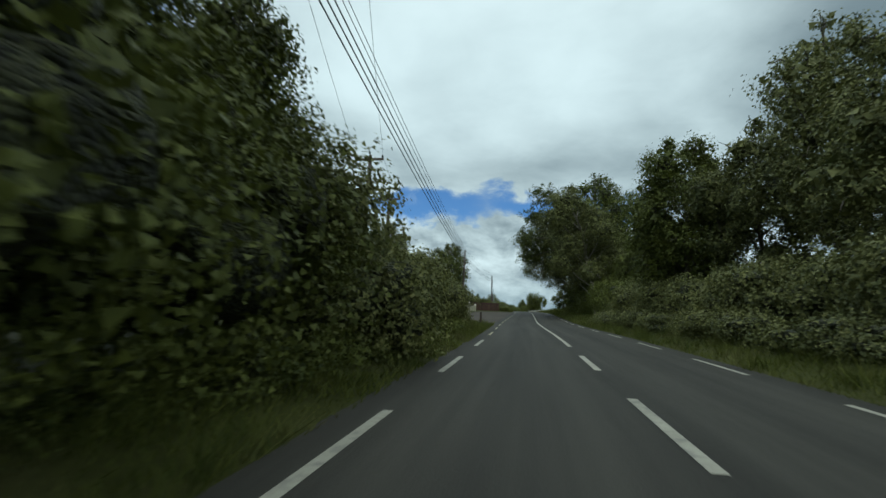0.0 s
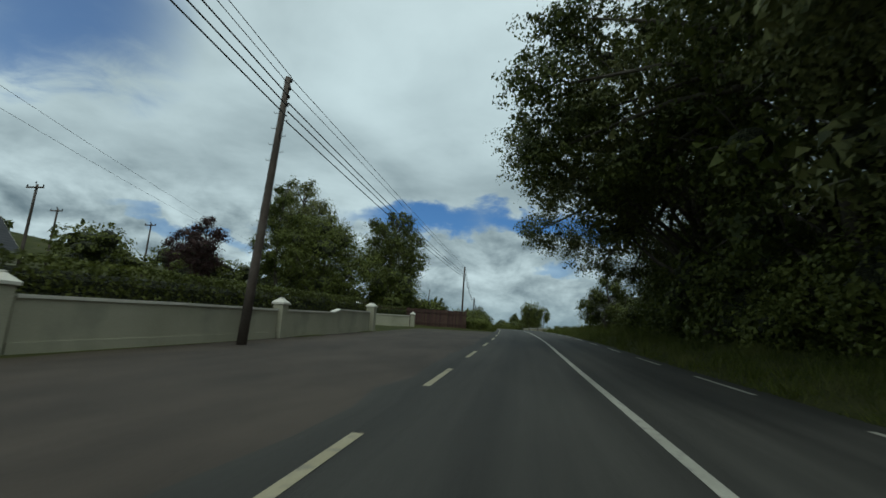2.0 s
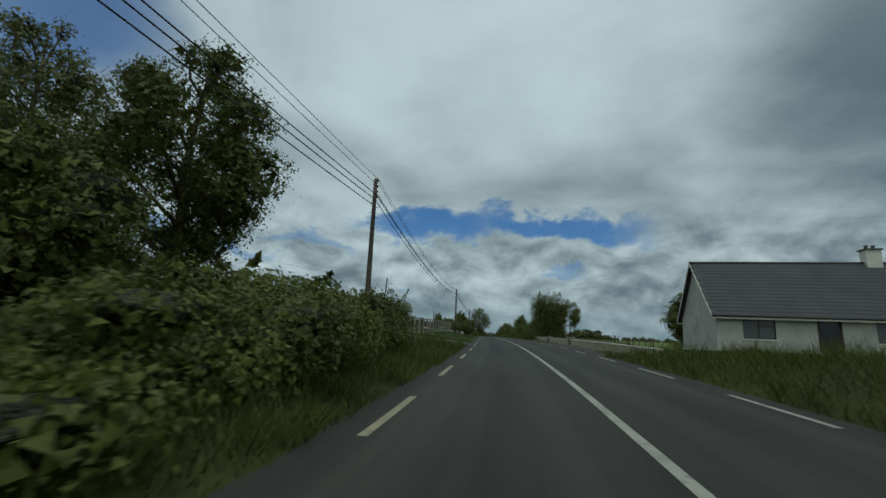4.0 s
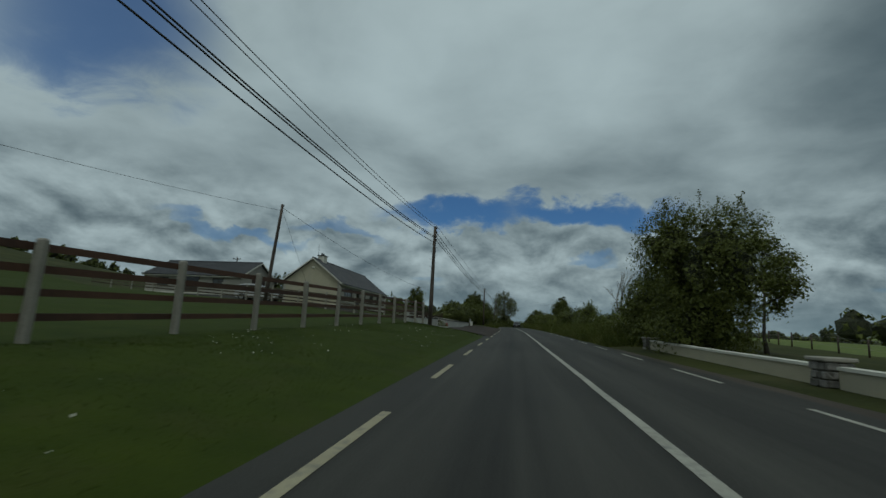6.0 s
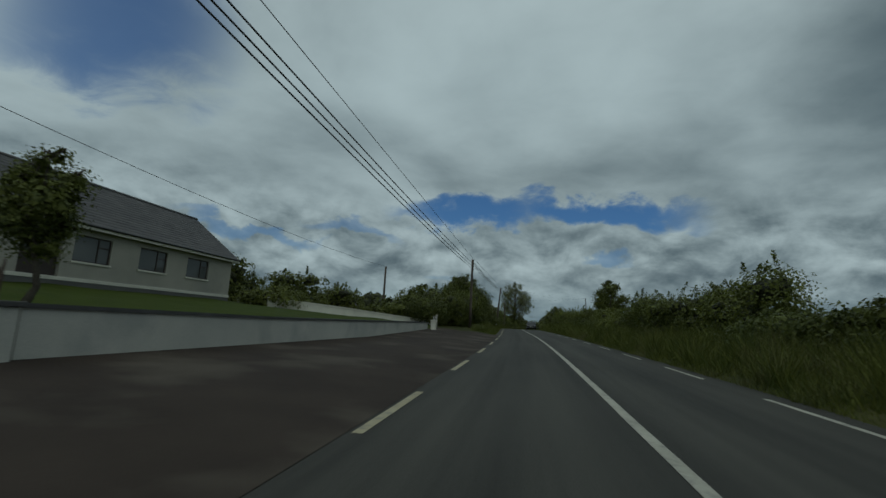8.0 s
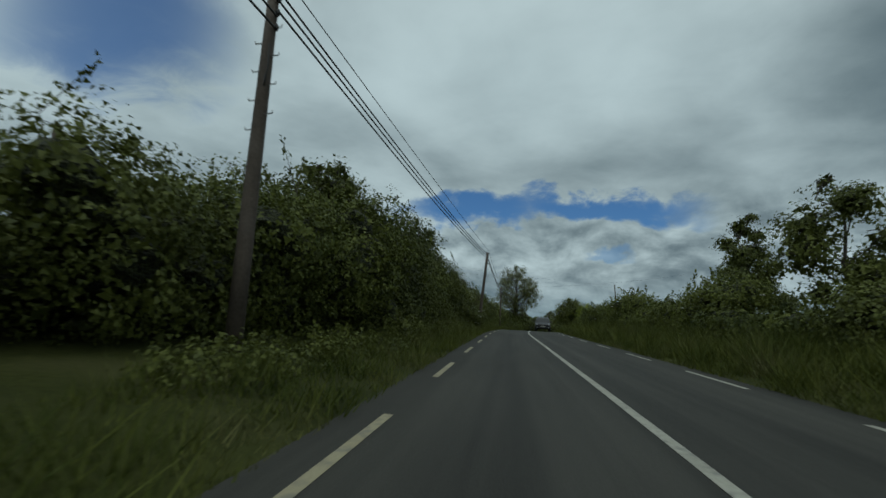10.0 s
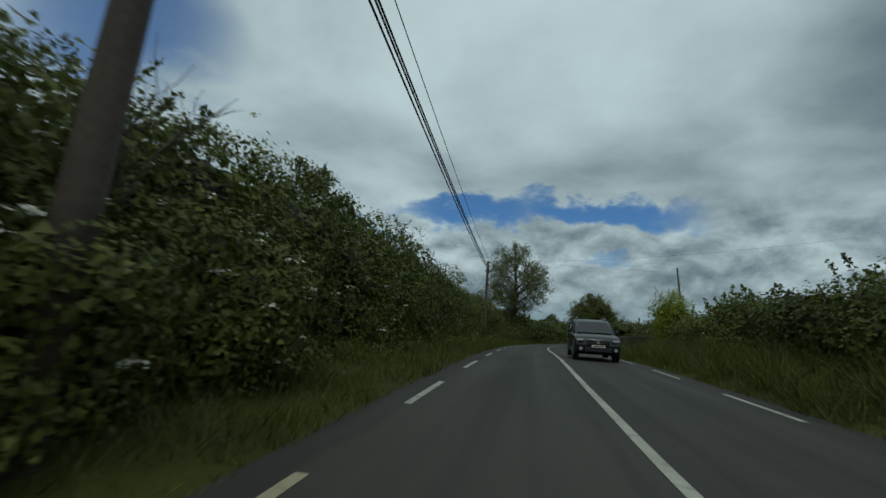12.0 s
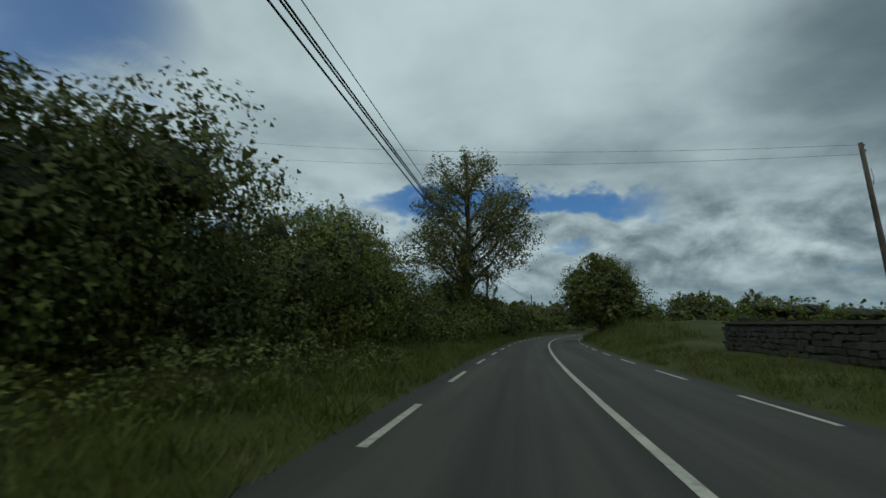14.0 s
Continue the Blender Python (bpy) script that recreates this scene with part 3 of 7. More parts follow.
# ---------------------------------------------------------------- plants
def leaf_arrays(rng, centres, normals, size, slim=0.5, whole=True):
    """A folded leaf of two triangles at each centre."""
    n = len(centres)
    nor = normals + rng.normal(0, 0.5, (n, 3))
    nor /= np.linalg.norm(nor, axis=1)[:, None] + 1e-9
    along = np.cross(nor, rng.normal(0, 1, (n, 3)))
    along /= np.linalg.norm(along, axis=1)[:, None] + 1e-9
    side = np.cross(nor, along)
    s = size * rng.uniform(0.6, 1.35, (n, 1))
    tip, base = centres + along * s * 0.5, centres - along * s * 0.5
    fold = nor * s * 0.12
    l, r = centres + side * s * slim * 0.5 + fold, centres - side * s * slim * 0.5 + fold
    if not whole:
        V = np.stack([base, tip, centres + side * s * slim * 1.15 + fold - along * s * 0.12], 1).reshape(-1, 3)
        return V, np.arange(len(V)).reshape(-1, 3)
    V = np.stack([base, l, tip, r], 1).reshape(-1, 3)
    k = np.arange(n)[:, None] * 4
    F = np.concatenate([k + [0, 1, 2], k + [0, 2, 3]], 1).reshape(-1, 3)
    return V, F


def lobe_points(rng, lobes, n, shell=0.6, clump=5, spread=0.13, inner=0.72):
    """Places for leaves on the outside of a set of rounded lobes, in tufts with dark gaps between them."""
    c0, r0 = np.array([l[0] for l in lobes], float), np.array([l[1] for l in lobes], float)
    area = (r0[:, 0] * r0[:, 1] * r0[:, 2]) ** (2 / 3)
    want = max(1, n // clump)
    which = rng.choice(len(lobes), want * 4, p=area / area.sum())
    u = rng.normal(0, 1, (len(which), 3))
    u /= np.linalg.norm(u, axis=1)[:, None]
    wave = np.sin(u @ rng.normal(0, 4, (3, 3)) + which[:, None] * 1.7).sum(1, keepdims=True) * 0.07
    p = c0[which] + u * r0[which] * (rng.uniform(shell**2, 1.0, (len(which), 1)) ** 0.5 + wave)
    if inner and len(lobes) > 1:
        deep = (((p[:, None] - c0) / r0) ** 2).sum(-1)
        deep[np.arange(len(p)), which] = 9
        keep = deep.min(1) > inner**2
    else:
        keep = np.ones(len(p), bool)
    p, u = p[keep][:want], u[keep][:want]
    k = len(p) * clump
    size = np.repeat(spread * rng.uniform(0.6, 1.5, (len(p), 1)), clump, 0)
    off = np.clip(rng.normal(0, 0.9, (k, 3)), -1.5, 1.5) * size * [1, 1, 0.62]
    # a tuft droops at its rim
    off[:, 2] -= 0.35 * (off[:, 0] ** 2 + off[:, 1] ** 2) / (size[:, 0] + 1e-6)
    return np.repeat(p, clump, 0) + off, np.repeat(u, clump, 0) * 0.8 + off / (size + 1e-6) * 0.5 + np.array([0, 0, 0.6])


def inner_leaves(rng, lobes, n, size):
    """The dim mass of leaves behind the outer tufts."""
    small = [(c, tuple(0.74 * q for q in r)) for c, r in lobes]
    p, nn = lobe_points(rng, small, n, 0.45, 2, 0.08, 0)
    return leaf_arrays(rng, p, nn, size, 0.75, False)


def blob_core(rng, lobes, shrink=0.72):
    bm = bmesh.new()
    for c, r in lobes:
        s = rng.uniform(0, 50)
        res = bmesh.ops.create_icosphere(bm, subdivisions=2, radius=1.0)
        for v in res["verts"]:
            q = v.co.copy()
            k = shrink * (1 + 0.35 * noise.noise(q * 2.2 + Vector((s, s, s))) + 0.22 * noise.noise(q * 5.0 + Vector((s, 0, s))))
            v.co = Vector(c) + Vector((q.x * r[0], q.y * r[1], q.z * r[2])) * k
    return bm


def shrub(name, m, rng, w, l, h, n, size, leaf, label, category="bush", group="", lobes=9, flowers=0, low=0.0, core=0.63, whips=6, slim=0.78, tuft=12):
    """A broad bush: a heart coloured dark like shade, many leaves, stray shoots, perhaps flat white flower heads."""
    ob = thing(name, m, label, category, group)
    ls = []
    for _ in range(lobes):
        f = rng.uniform(0, 1) ** 0.7
        rr = rng.uniform(0.26, 0.42)
        ls.append(((rng.uniform(-0.5, 0.5) * w * (1 - rr), rng.uniform(-0.5, 0.5) * l * (1 - rr), low + (h - low) * (0.12 + 0.57 * f)), (w * rr, l * rr * 0.9, (h - low) * rng.uniform(0.22, 0.34))))
    ls.append(((0, 0, low + (h - low) * 0.3), (w * 0.5, l * 0.5, (h - low) * 0.34)))
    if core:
        tagged(part("shaded_core", blob_core(rng, ls, core * 0.72), CORE, ob), kind="stuff")
        V, F = inner_leaves(rng, ls, max(600, n // 6), min(0.34, max(0.14, size * 2.0)))
        V[:, 2] = np.maximum(V[:, 2], 0.02)
        f = tagged(new("inner_leaves", mesh_of("inner_leaves", V, F, leaf)), kind="stuff")
        f.parent = ob
    p, nn = lobe_points(rng, ls, int(n * 0.72), 0.74, tuft, max(0.09, min(0.26, size * 1.9)))
    stems = bmesh.new()
    for _ in range(whips):
        c, r = ls[rng.integers(len(ls))]
        top = np.array(c) + np.array([rng.uniform(-0.6, 0.6) * r[0], rng.uniform(-0.6, 0.6) * r[1], r[2] * 0.8])
        out = np.array([rng.normal(0, 0.3), rng.normal(0, 0.3), rng.uniform(0.5, 1.0)]) * rng.uniform(0.1, 0.22) * min(h, 3.4)
        k = 34
        p = np.vstack([p, top + out * np.linspace(0, 1.2, k)[:, None] + rng.normal(0, 0.05, (k, 3)) * np.linspace(1.3, 0.4, k)[:, None]])
        nn = np.vstack([nn, rng.normal(0, 1, (k, 3))])
        tube(stems, [top - out * 0.4, top + out * 0.5, top + out * 1.22], [0.011, 0.008, 0.003], 3, False)
    tagged(part("shoot", stems, BARK, ob), kind="stuff")
    keep = p[:, 2] > 0.02
    V, F = leaf_arrays(rng, p[keep], nn[keep], size, slim, False)
    f = tagged(new("foliage", mesh_of("foliage", V, F, leaf)), kind="stuff")
    f.parent = ob
    if flowers:
        q, _ = lobe_points(rng, ls, flowers, 0.97, 1, 0.05)
        q = np.repeat(q, 14, 0) + rng.normal(0, 0.05, (len(q) * 14, 3)) * [1, 1, 0.3]
        V, F = leaf_arrays(rng, q, np.tile([0.4, 0, 1.0], (len(q), 1)), 0.055, 0.9)
        f = new("blossom", mesh_of("blossom", V, F, FLOWER))
        f.parent = ob
        tagged(f, "flat creamy white flower heads", kind="stuff")
    return ob


def tree(name, m, rng, h, crown_w, bole, n, size, leaf, label, bark=BARK, group="", lobes=14, core=0.5, squash=1.0, lean=(0, 0), trunk_r=0.25, gap=0.5, shape=0.0, slim=0.5, reach=None, ivy=0, heart=0.31):
    """A trunk with limbs that carry separate masses of leaves. shape: how pointed; reach: extra masses on a long limb."""
    ob = thing(name, m, label, "tree", group)
    ls = []
    for i in range(lobes):
        f = (i + 0.5) / lobes
        z = bole + (h - bole) * (0.08 + 0.84 * f)
        wide = math.sin(math.pi * min(1, 0.18 + 0.75 * f)) if not shape else (1 - f) ** shape * 0.95 + 0.08
        a = i * 2.4 + rng.uniform(-0.5, 0.5)
        off = crown_w * 0.5 * wide * rng.uniform(gap * 0.7, gap * 1.3)
        rr = crown_w * 0.5 * max(0.16, wide) * rng.uniform(0.38, 0.55)
        ls.append(((math.cos(a) * off + lean[0] * f, math.sin(a) * off + lean[1] * f, z), (rr, rr, min(rr, (h - bole) * 0.3) * rng.uniform(0.65, 0.95) * squash)))
    bm = bmesh.new()
    top = Vector((lean[0], lean[1], bole + (h - bole) * 0.85))
    mids = [Vector((lean[0] * t**1.5, lean[1] * t**1.5, top.z * t)) + Vector((rng.normal(0, 0.12), rng.normal(0, 0.12), 0)) * (t > 0) for t in np.linspace(0, 1, 7)]
    tube(bm, mids, [trunk_r * (1.35 if k == 0 else 1 - 0.8 * t) for k, t in enumerate(np.linspace(0, 1, 7))], 8)
    part("trunk", bm, bark, ob)
    bm = bmesh.new()
    for c, r in ls:
        end = Vector(c)
        t = max(0.12, min(0.85, (end.z - r[2] - crown_w * 0.12) / max(top.z, 0.1)))
        k = t * 6
        a = mids[int(k)].lerp(mids[min(6, int(k) + 1)], k - int(k))
        mid = a.lerp(end, 0.5) + Vector((rng.normal(0, 0.2), rng.normal(0, 0.2), -0.1))
        tube(bm, [a, mid, end], [trunk_r * 0.42 * (1 - 0.6 * t), trunk_r * 0.24, 0.02], 5)
        for _ in range(5):
            e2 = end + Vector([rng.uniform(-0.9, 0.9) * q for q in r])
            tube(bm, [mid.lerp(end, rng.uniform(0.2, 0.9)), e2.lerp(end, 0.4) + Vector((0, 0, 0.1)), e2], [trunk_r * 0.12, 0.025, 0.01], 4, False)
    if reach:
        for (x, y, z), r in reach:
            e = Vector((x, y, z))
            a = mids[3]
            tube(bm, [a, a.lerp(e, 0.5) + Vector((0, 0, 0.6)), e], [trunk_r * 0.5, trunk_r * 0.28, 0.03], 6)
            ls.append(((x, y, z), r))
    part("bough", bm, bark, ob)
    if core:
        # hearts of the inner lobes, in the shade-dark core colour
        tagged(part("shaded_core", blob_core(rng, [l for l in (ls[: len(ls) - len(reach)] if reach else ls) if math.hypot(l[0][0] - lean[0] * 0.6, l[0][1] - lean[1] * 0.6) < heart * crown_w and l[0][2] < bole + (h - bole) * 0.8] or ls[:1], core * 0.75), CORE, ob), kind="stuff")
    own = ls[: len(ls) - len(reach)] if reach else ls
    if core:
        V, F = inner_leaves(rng, own, max(500, n // 10), min(0.42, max(0.2, size * 1.9)))
        f = tagged(new("inner_leaves", mesh_of("inner_leaves", V, F, leaf)), kind="stuff")
        f.parent = ob
    p, nn = lobe_points(rng, own, int(n * 0.95), 0.5, 18, max(0.17, min(0.36, size * 1.45)), 0.5)
    if reach:
        q, qn = lobe_points(rng, ls[len(own):], 2700 * len(reach), 0.0, 40, 0.3, 0)
        p, nn = np.vstack([p, q]), np.vstack([nn, qn])
    V, F = leaf_arrays(rng, p, nn, size * 0.86, slim, False)
    f = tagged(new("foliage", mesh_of("foliage", V, F, leaf)), kind="stuff")
    f.parent = ob
    if ivy:
        z = rng.uniform(0.3, ivy, 3500)
        a = rng.uniform(0, 2 * math.pi, 3500)
        r = trunk_r * rng.uniform(1.0, 2.6, 3500) * (1.2 - 0.6 * z / ivy)
        t = z / top.z
        q = np.stack([lean[0] * t**1.5 + np.cos(a) * r, lean[1] * t**1.5 + np.sin(a) * r, z], -1)
        V, F = leaf_arrays(rng, q, np.stack([np.cos(a), np.sin(a), 0.3 + 0 * a], -1), 0.14, 0.9)
        g = new("ivy", mesh_of("ivy", V, F, LEAF))
        g.parent = ob
        tagged(g, "dark ivy wrapped round the trunk")
    return ob


def bare_tree(name, m, rng, h, label, bark=BARK_PALE, fan=0.5):
    """A dead tree: a stem, and boughs that fork into twigs."""
    ob = thing(name, m, label, "tree")
    stem, boughs = bmesh.new(), bmesh.new()

    def grow(bm, p, way, length, r, depth):
        q = p + way * length
        mid = p.lerp(q, 0.5) + Vector((rng.normal(0, 0.06), rng.normal(0, 0.06), rng.normal(0, 0.05))) * length
        tube(bm, [p, mid, q], [r, r * 0.8, r * 0.6], 5)
        if depth:
            for _ in range(3 if depth > 1 else 4):
                w = (way + Vector((rng.normal(0, fan), rng.normal(0, fan), rng.uniform(-0.1, 0.4)))).normalized()
                grow(boughs, p.lerp(q, rng.uniform(0.45, 1.0)), w, length * rng.uniform(0.5, 0.75), r * 0.5, depth - 1)

    grow(stem, Vector((0, 0, 0)), Vector((rng.normal(0, 0.08), rng.normal(0, 0.08), 1)).normalized(), h * 0.42, h * 0.016, 4)
    trunk = part("trunk", stem, bark, ob)
    tagged(part("boughs", boughs, bark, trunk), kind="stuff")
    return ob


R = np.random.default_rng(11)

# tall dark trees over the hedge at the start, on the left
for y, d, h, w, n in ((-9, -8.0, 10.5, 7.0, 9000), (-2.5, -8.2, 11.0, 7.0, 14000), (4.0, -8.2, 10.5, 6.5, 20000), (8.6, -8.0, 8.6, 4.6, 15000)):
    # boughs above the road's start, out of view, added to shut out skylight
    over = [((3.6, 1.0, 8.6), (2.6, 2.6, 1.4)), ((5.6, -1.5, 9.2), (2.6, 2.8, 1.4)), ((3.2, -2.6, 9.6), (2.6, 2.6, 1.5)), ((7.2, 0.6, 9.8), (2.2, 2.6, 1.3))] if y < 0 else [((3.0, 0.0, 10.0), (2.8, 2.6, 1.3)), ((5.4, 0.2, 10.6), (2.6, 2.6, 1.3)), ((4.4, -2.6, 10.4), (2.6, 2.6, 1.3)), ((2.6, 2.0, 10.6), (2.2, 2.2, 1.2))] if y < 6 else None
    tree("roadside_tree", at(y, d, -0.1), R, h, w, 1.2, int(n * 1.5), 0.14, LEAF, "tall dark green tree over the roadside hedge", lobes=20, core=0.46, trunk_r=0.22, squash=1.3, reach=over, heart=0.5)
for y, d, h, w, l, n in ((-6, -5.2, 4.6, 3.6, 6, 6000), (0, -5.2, 5.2, 3.6, 6, 9000), (5.0, -5.2, 5.4, 3.4, 5, 12000), (9.0, -5.2, 4.2, 3.4, 4.6, 12000), (13.0, -6.5, 3.3, 3.4, 5, 15000), (17.5, -6.3, 3.1, 3.4, 5, 15000), (22.0, -6.1, 2.7, 3.2, 5, 13000), (25.6, -6.2, 2.0, 2.8, 3.6, 9000)):
    shrub("hedge_bush", at(y, d, -0.1), R, w, l, h, int(n * 1.7), 0.082, LEAF_ASH if y > 8 else LEAF, "dense dark green roadside hedge bush", group="hedge along the road")
for y in (15.0, 19.5, 24):
    shrub("hedge_bush", at(y, -8.5, 0), R, 4, 5.5, 3.6, 5000, 0.17, LEAF_MID, "dense dark green hedge bush behind the first row", group="hedge along the road")

for y in np.arange(-2, 24, 3.4):
    shrub("weed_patch", at(y, -4.9, -0.1), R, 1.5, 4.0, 0.6, 4500, 0.058, LEAF_MID, "knee-high weeds and bramble below the hedge", "weeds", "weeds below the hedge", lobes=9, core=0.0, whips=16)

# unseen trees added behind the road's start to dim the left side
for y, d, h in ((-17, -7.5, 13), (-25, -7.5, 13), (-34, -7, 12), (-24, 9.5, 12), (-33, 9, 13), (-43, 8.5, 12)):
    tree("roadside_tree", at(y, d, -0.1), R, h, 9, 1.0, 7000, 0.3, LEAF, "tall dark green tree over the roadside hedge", lobes=16, core=0.6, trunk_r=0.25, squash=1.3, heart=0.6)

# trees and bushes on the right at the start
for y, d, h, w, n, lf in ((10, 13, 8.5, 6, 7000, LEAF_ASH), (17, 11.5, 12.5, 6.5, 15000, LEAF_ASH), (22.5, 12.5, 15.2, 8.5, 22000, LEAF_ASH), (27.0, 11.2, 12.2, 6, 15000, LEAF_ASH), (31.4, 8.9, 12.8, 8.2, 34000, LEAF_MID), (43.0, 12.5, 7.0, 4.4, 9000, LEAF)):
    tree("roadside_tree", at(y, d, -0.1), R, h, w, 1.0, int(n * 1.25), 0.19, lf, "leafy green tree on the grassy bank", lobes=26 if w > 8 else 17, core=0.3, trunk_r=0.18, squash=1.2, gap=0.62)
for y, d, h, w, l, n in ((6, 8.2, 3.0, 4, 6, 6000), (12, 8.2, 3.2, 4, 6, 9000), (18, 8.2, 3.0, 4, 6, 9000), (24, 8.4, 3.4, 4, 6, 9000), (30, 8.2, 3.2, 4, 6, 9000), (35.5, 8.4, 4.2, 4, 5, 9000), (40.5, 8.2, 3.6, 3.8, 5, 9000)):
    shrub("bank_bush", at(y, d, -0.2), R, w, l, h, int(n * 1.4), 0.11, LEAF_ASH, "green bramble and bush on the roadside bank", group="bushes on the bank")
for y in np.arange(4, 44, 4.0):
    shrub("nettle_patch", at(y, 5.6, -0.1), R, 2.2, 4.4, 1.15, 6000, 0.075, LEAF_ASH, "waist-high nettles and weeds at the road's edge", "weeds", "weeds on the bank", lobes=8, core=0.7, whips=14)

# the great clump of trees on the right
tree("large_tree", at(57, 7.2, -0.1), R, 17.6, 10.5, 2.2, 38000, 0.21, LEAF_ASH, "large broad roadside tree with a pale leaning trunk", BARK_PALE, lobes=20, core=0.45, trunk_r=0.28, lean=(-3.4, 0.5), gap=0.62)
tree("large_tree", at(64, 8.2, -0.1), R, 20.5, 12, 1.8, 43000, 0.235, LEAF_MID, "large dense dark green roadside tree", lobes=30, core=0.42, trunk_r=0.38, gap=0.7, squash=1.2, heart=0.33, reach=[((-9.0, 4.5, 11.0), (2.0, 2.4, 1.8)), ((-8.0, 4.5, 14.5), (2.2, 2.4, 1.9)), ((-8.6, 5.5, 8.4), (1.8, 2.2, 1.5)), ((-6.6, 4.0, 17.5), (2.4, 2.4, 1.8)), ((-6.8, 5.0, 10.0), (2.0, 2.4, 1.8)), ((-5.2, 5.5, 7.4), (1.8, 2.2, 1.4))])
tree("large_tree", at(51, 12.0, -0.1), R, 9.0, 9.0, 1.2, 32000, 0.21, LEAF, "large rounded green tree over dense bushes", lobes=22, core=0.4, trunk_r=0.35)
tree("large_tree", at(72.5, 7.4, -0.1), R, 18, 15, 4.0, 56000, 0.195, LEAF_ASH, "large roadside tree with boughs reaching over the road", lobes=30, core=0.42, trunk_r=0.4, gap=0.66, heart=0.3, lean=(-3.0, 1.0), reach=[((-7.6, 9.6, 7.4), (1.7, 2.0, 1.7)), ((-5.2, 10.0, 6.8), (1.8, 2.0, 1.6)), ((-2.6, 9.6, 7.2), (2.0, 2.0, 1.7)), ((0.0, 9.6, 7.2), (2.0, 2.0, 1.7)), ((-3.5, 9.2, 4.9), (1.5, 1.5, 0.9)), ((-1.4, 9.6, 4.6), (1.6, 1.6, 0.9)), ((0.6, 9.4, 5.0), (1.6, 1.6, 1.0)), ((-6.8, 5.5, 9.4), (2.2, 2.4, 1.7)), ((-8.6, 3.5, 11.5), (2.2, 2.4, 1.8))])
tree("large_tree", at(84, 9.8, -0.1), R, 8.5, 5.6, 0.8, 16000, 0.19, LEAF, "dark green tree at the end of the wood", lobes=16, core=0.45, trunk_r=0.2)
tree("large_tree", at(80, 11.5, -0.1), R, 13, 9, 2.0, 24000, 0.2, LEAF, "dark green roadside tree at the end of the wood", lobes=16, core=0.5, trunk_r=0.3)
for y, d, h in ((46, 8.5, 4.2), (51, 8.2, 4.5), (56, 8.6, 4.0), (61, 8.2, 4.4), (66, 8.6, 4.0), (71, 8.8, 4.2), (76, 9.2, 3.6), (81, 10.0, 3.2)):
    shrub("wood_edge_bush", at(y, d, -0.1), R, 4.5, 6, h, 9500, 0.13, LEAF_MID, "dark bush under the roadside trees", group="bushes under the trees")
for y, d, h in ((56, 14, 8), (66, 14, 9), (60.5, 11, 6.5), (67, 11, 7), (73.5, 11, 7), (79.5, 11.5, 6.5), (76, 16, 9), (85.5, 13, 5), (70, 8.2, 5.0), (75, 8.4, 5.4), (80.5, 8.6, 5.0)):
    shrub("wood_edge_bush", at(y, d, -0.1), R, 6, 8, h, 6500, 0.18, LEAF_MID, "dark bush under the roadside trees", group="bushes under the trees")

# garden trees on the right beyond the wood
tree("garden_tree", at(93, 6.6, -0.1), R, 7.0, 5.4, 0.6, 14000, 0.15, LEAF, "dark pointed garden tree on the grassy bank", lobes=20, core=0.3, trunk_r=0.12, shape=0.95, gap=0.7)
tree("garden_tree", at(97, 12.5, -0.1), R, 5.6, 4.2, 0.5, 8000, 0.16, LEAF_MID, "bushy green garden tree on the bank", lobes=10, core=0.5, trunk_r=0.1, shape=0.6)
tree("garden_tree", at(92, 14.5, -0.1), R, 7.0, 5.0, 0.8, 8000, 0.17, LEAF, "dark green garden tree beside the house", lobes=12, core=0.5, trunk_r=0.14)
for y, d, h in ((88, 8.8, 3.4), (88, 12, 2.6), (92, 11, 2.4), (97, 9.4, 1.6), (101, 13, 2.2)):
    shrub("garden_bush", at(y, d, -0.1), R, 4, 4, h, 5000, 0.14, LEAF, "dark garden bush on the bank", group="garden bushes")

# trees behind the forecourt wall on the left
tree("tall_tree", at(121, -37, -0.1), R, 22.5, 13, 5, 26000, 0.30, LEAF_ASH, "tall open-crowned tree behind the garden hedge", lobes=22, core=0.3, trunk_r=0.4, gap=0.66)
tree("ivy_clad_tree", at(117, -19.5, -0.1), R, 17.5, 11.0, 3, 36000, 0.22, LEAF, "tall rounded tree with ivy on its trunk", lobes=22, core=0.35, trunk_r=0.4, gap=0.62, ivy=9)
tree("garden_tree", at(103, -25, -0.1), R, 12.5, 13.5, 0.8, 36000, 0.2, LEAF_MID, "broad leafy garden tree behind the hedge", lobes=20, core=0.5, trunk_r=0.3, gap=0.66)
tree("garden_tree", at(101, -30.5, -0.1), R, 16.5, 6, 2.0, 12000, 0.24, LEAF_MID, "narrow leafy garden tree with tall shoots", lobes=14, core=0.35, trunk_r=0.22, gap=0.6)
tree("copper_tree", at(95, -36, -0.1), R, 9.5, 6.5, 1.2, 10000, 0.2, LEAF_PURPLE, "small copper-leaved garden tree", lobes=12, core=0.45, trunk_r=0.16)
tree("copper_tree", at(112, -52, -0.1), R, 9.5, 6, 1.2, 5000, 0.26, LEAF_PURPLE, "small copper-leaved garden tree", lobes=12, core=0.45, trunk_r=0.16)
for y, d, h, w in ((92, -46, 6, 9), (104, -42, 6, 9), (113, -32, 6.5, 8), (108, -17.5, 3.2, 6), (113, -14.5, 3.6, 6), (120, -14, 3.4, 6), (126, -15, 3.0, 6), (118, -28, 6, 8), (130, -36, 6, 9), (124, -60, 7, 11), (136, -50, 7, 11)):
    shrub("garden_bush", at(y, d, -0.1), R, w, w, h, 3600, 0.28, LEAF, "dark bush among the garden trees", group="bushes behind the wall")

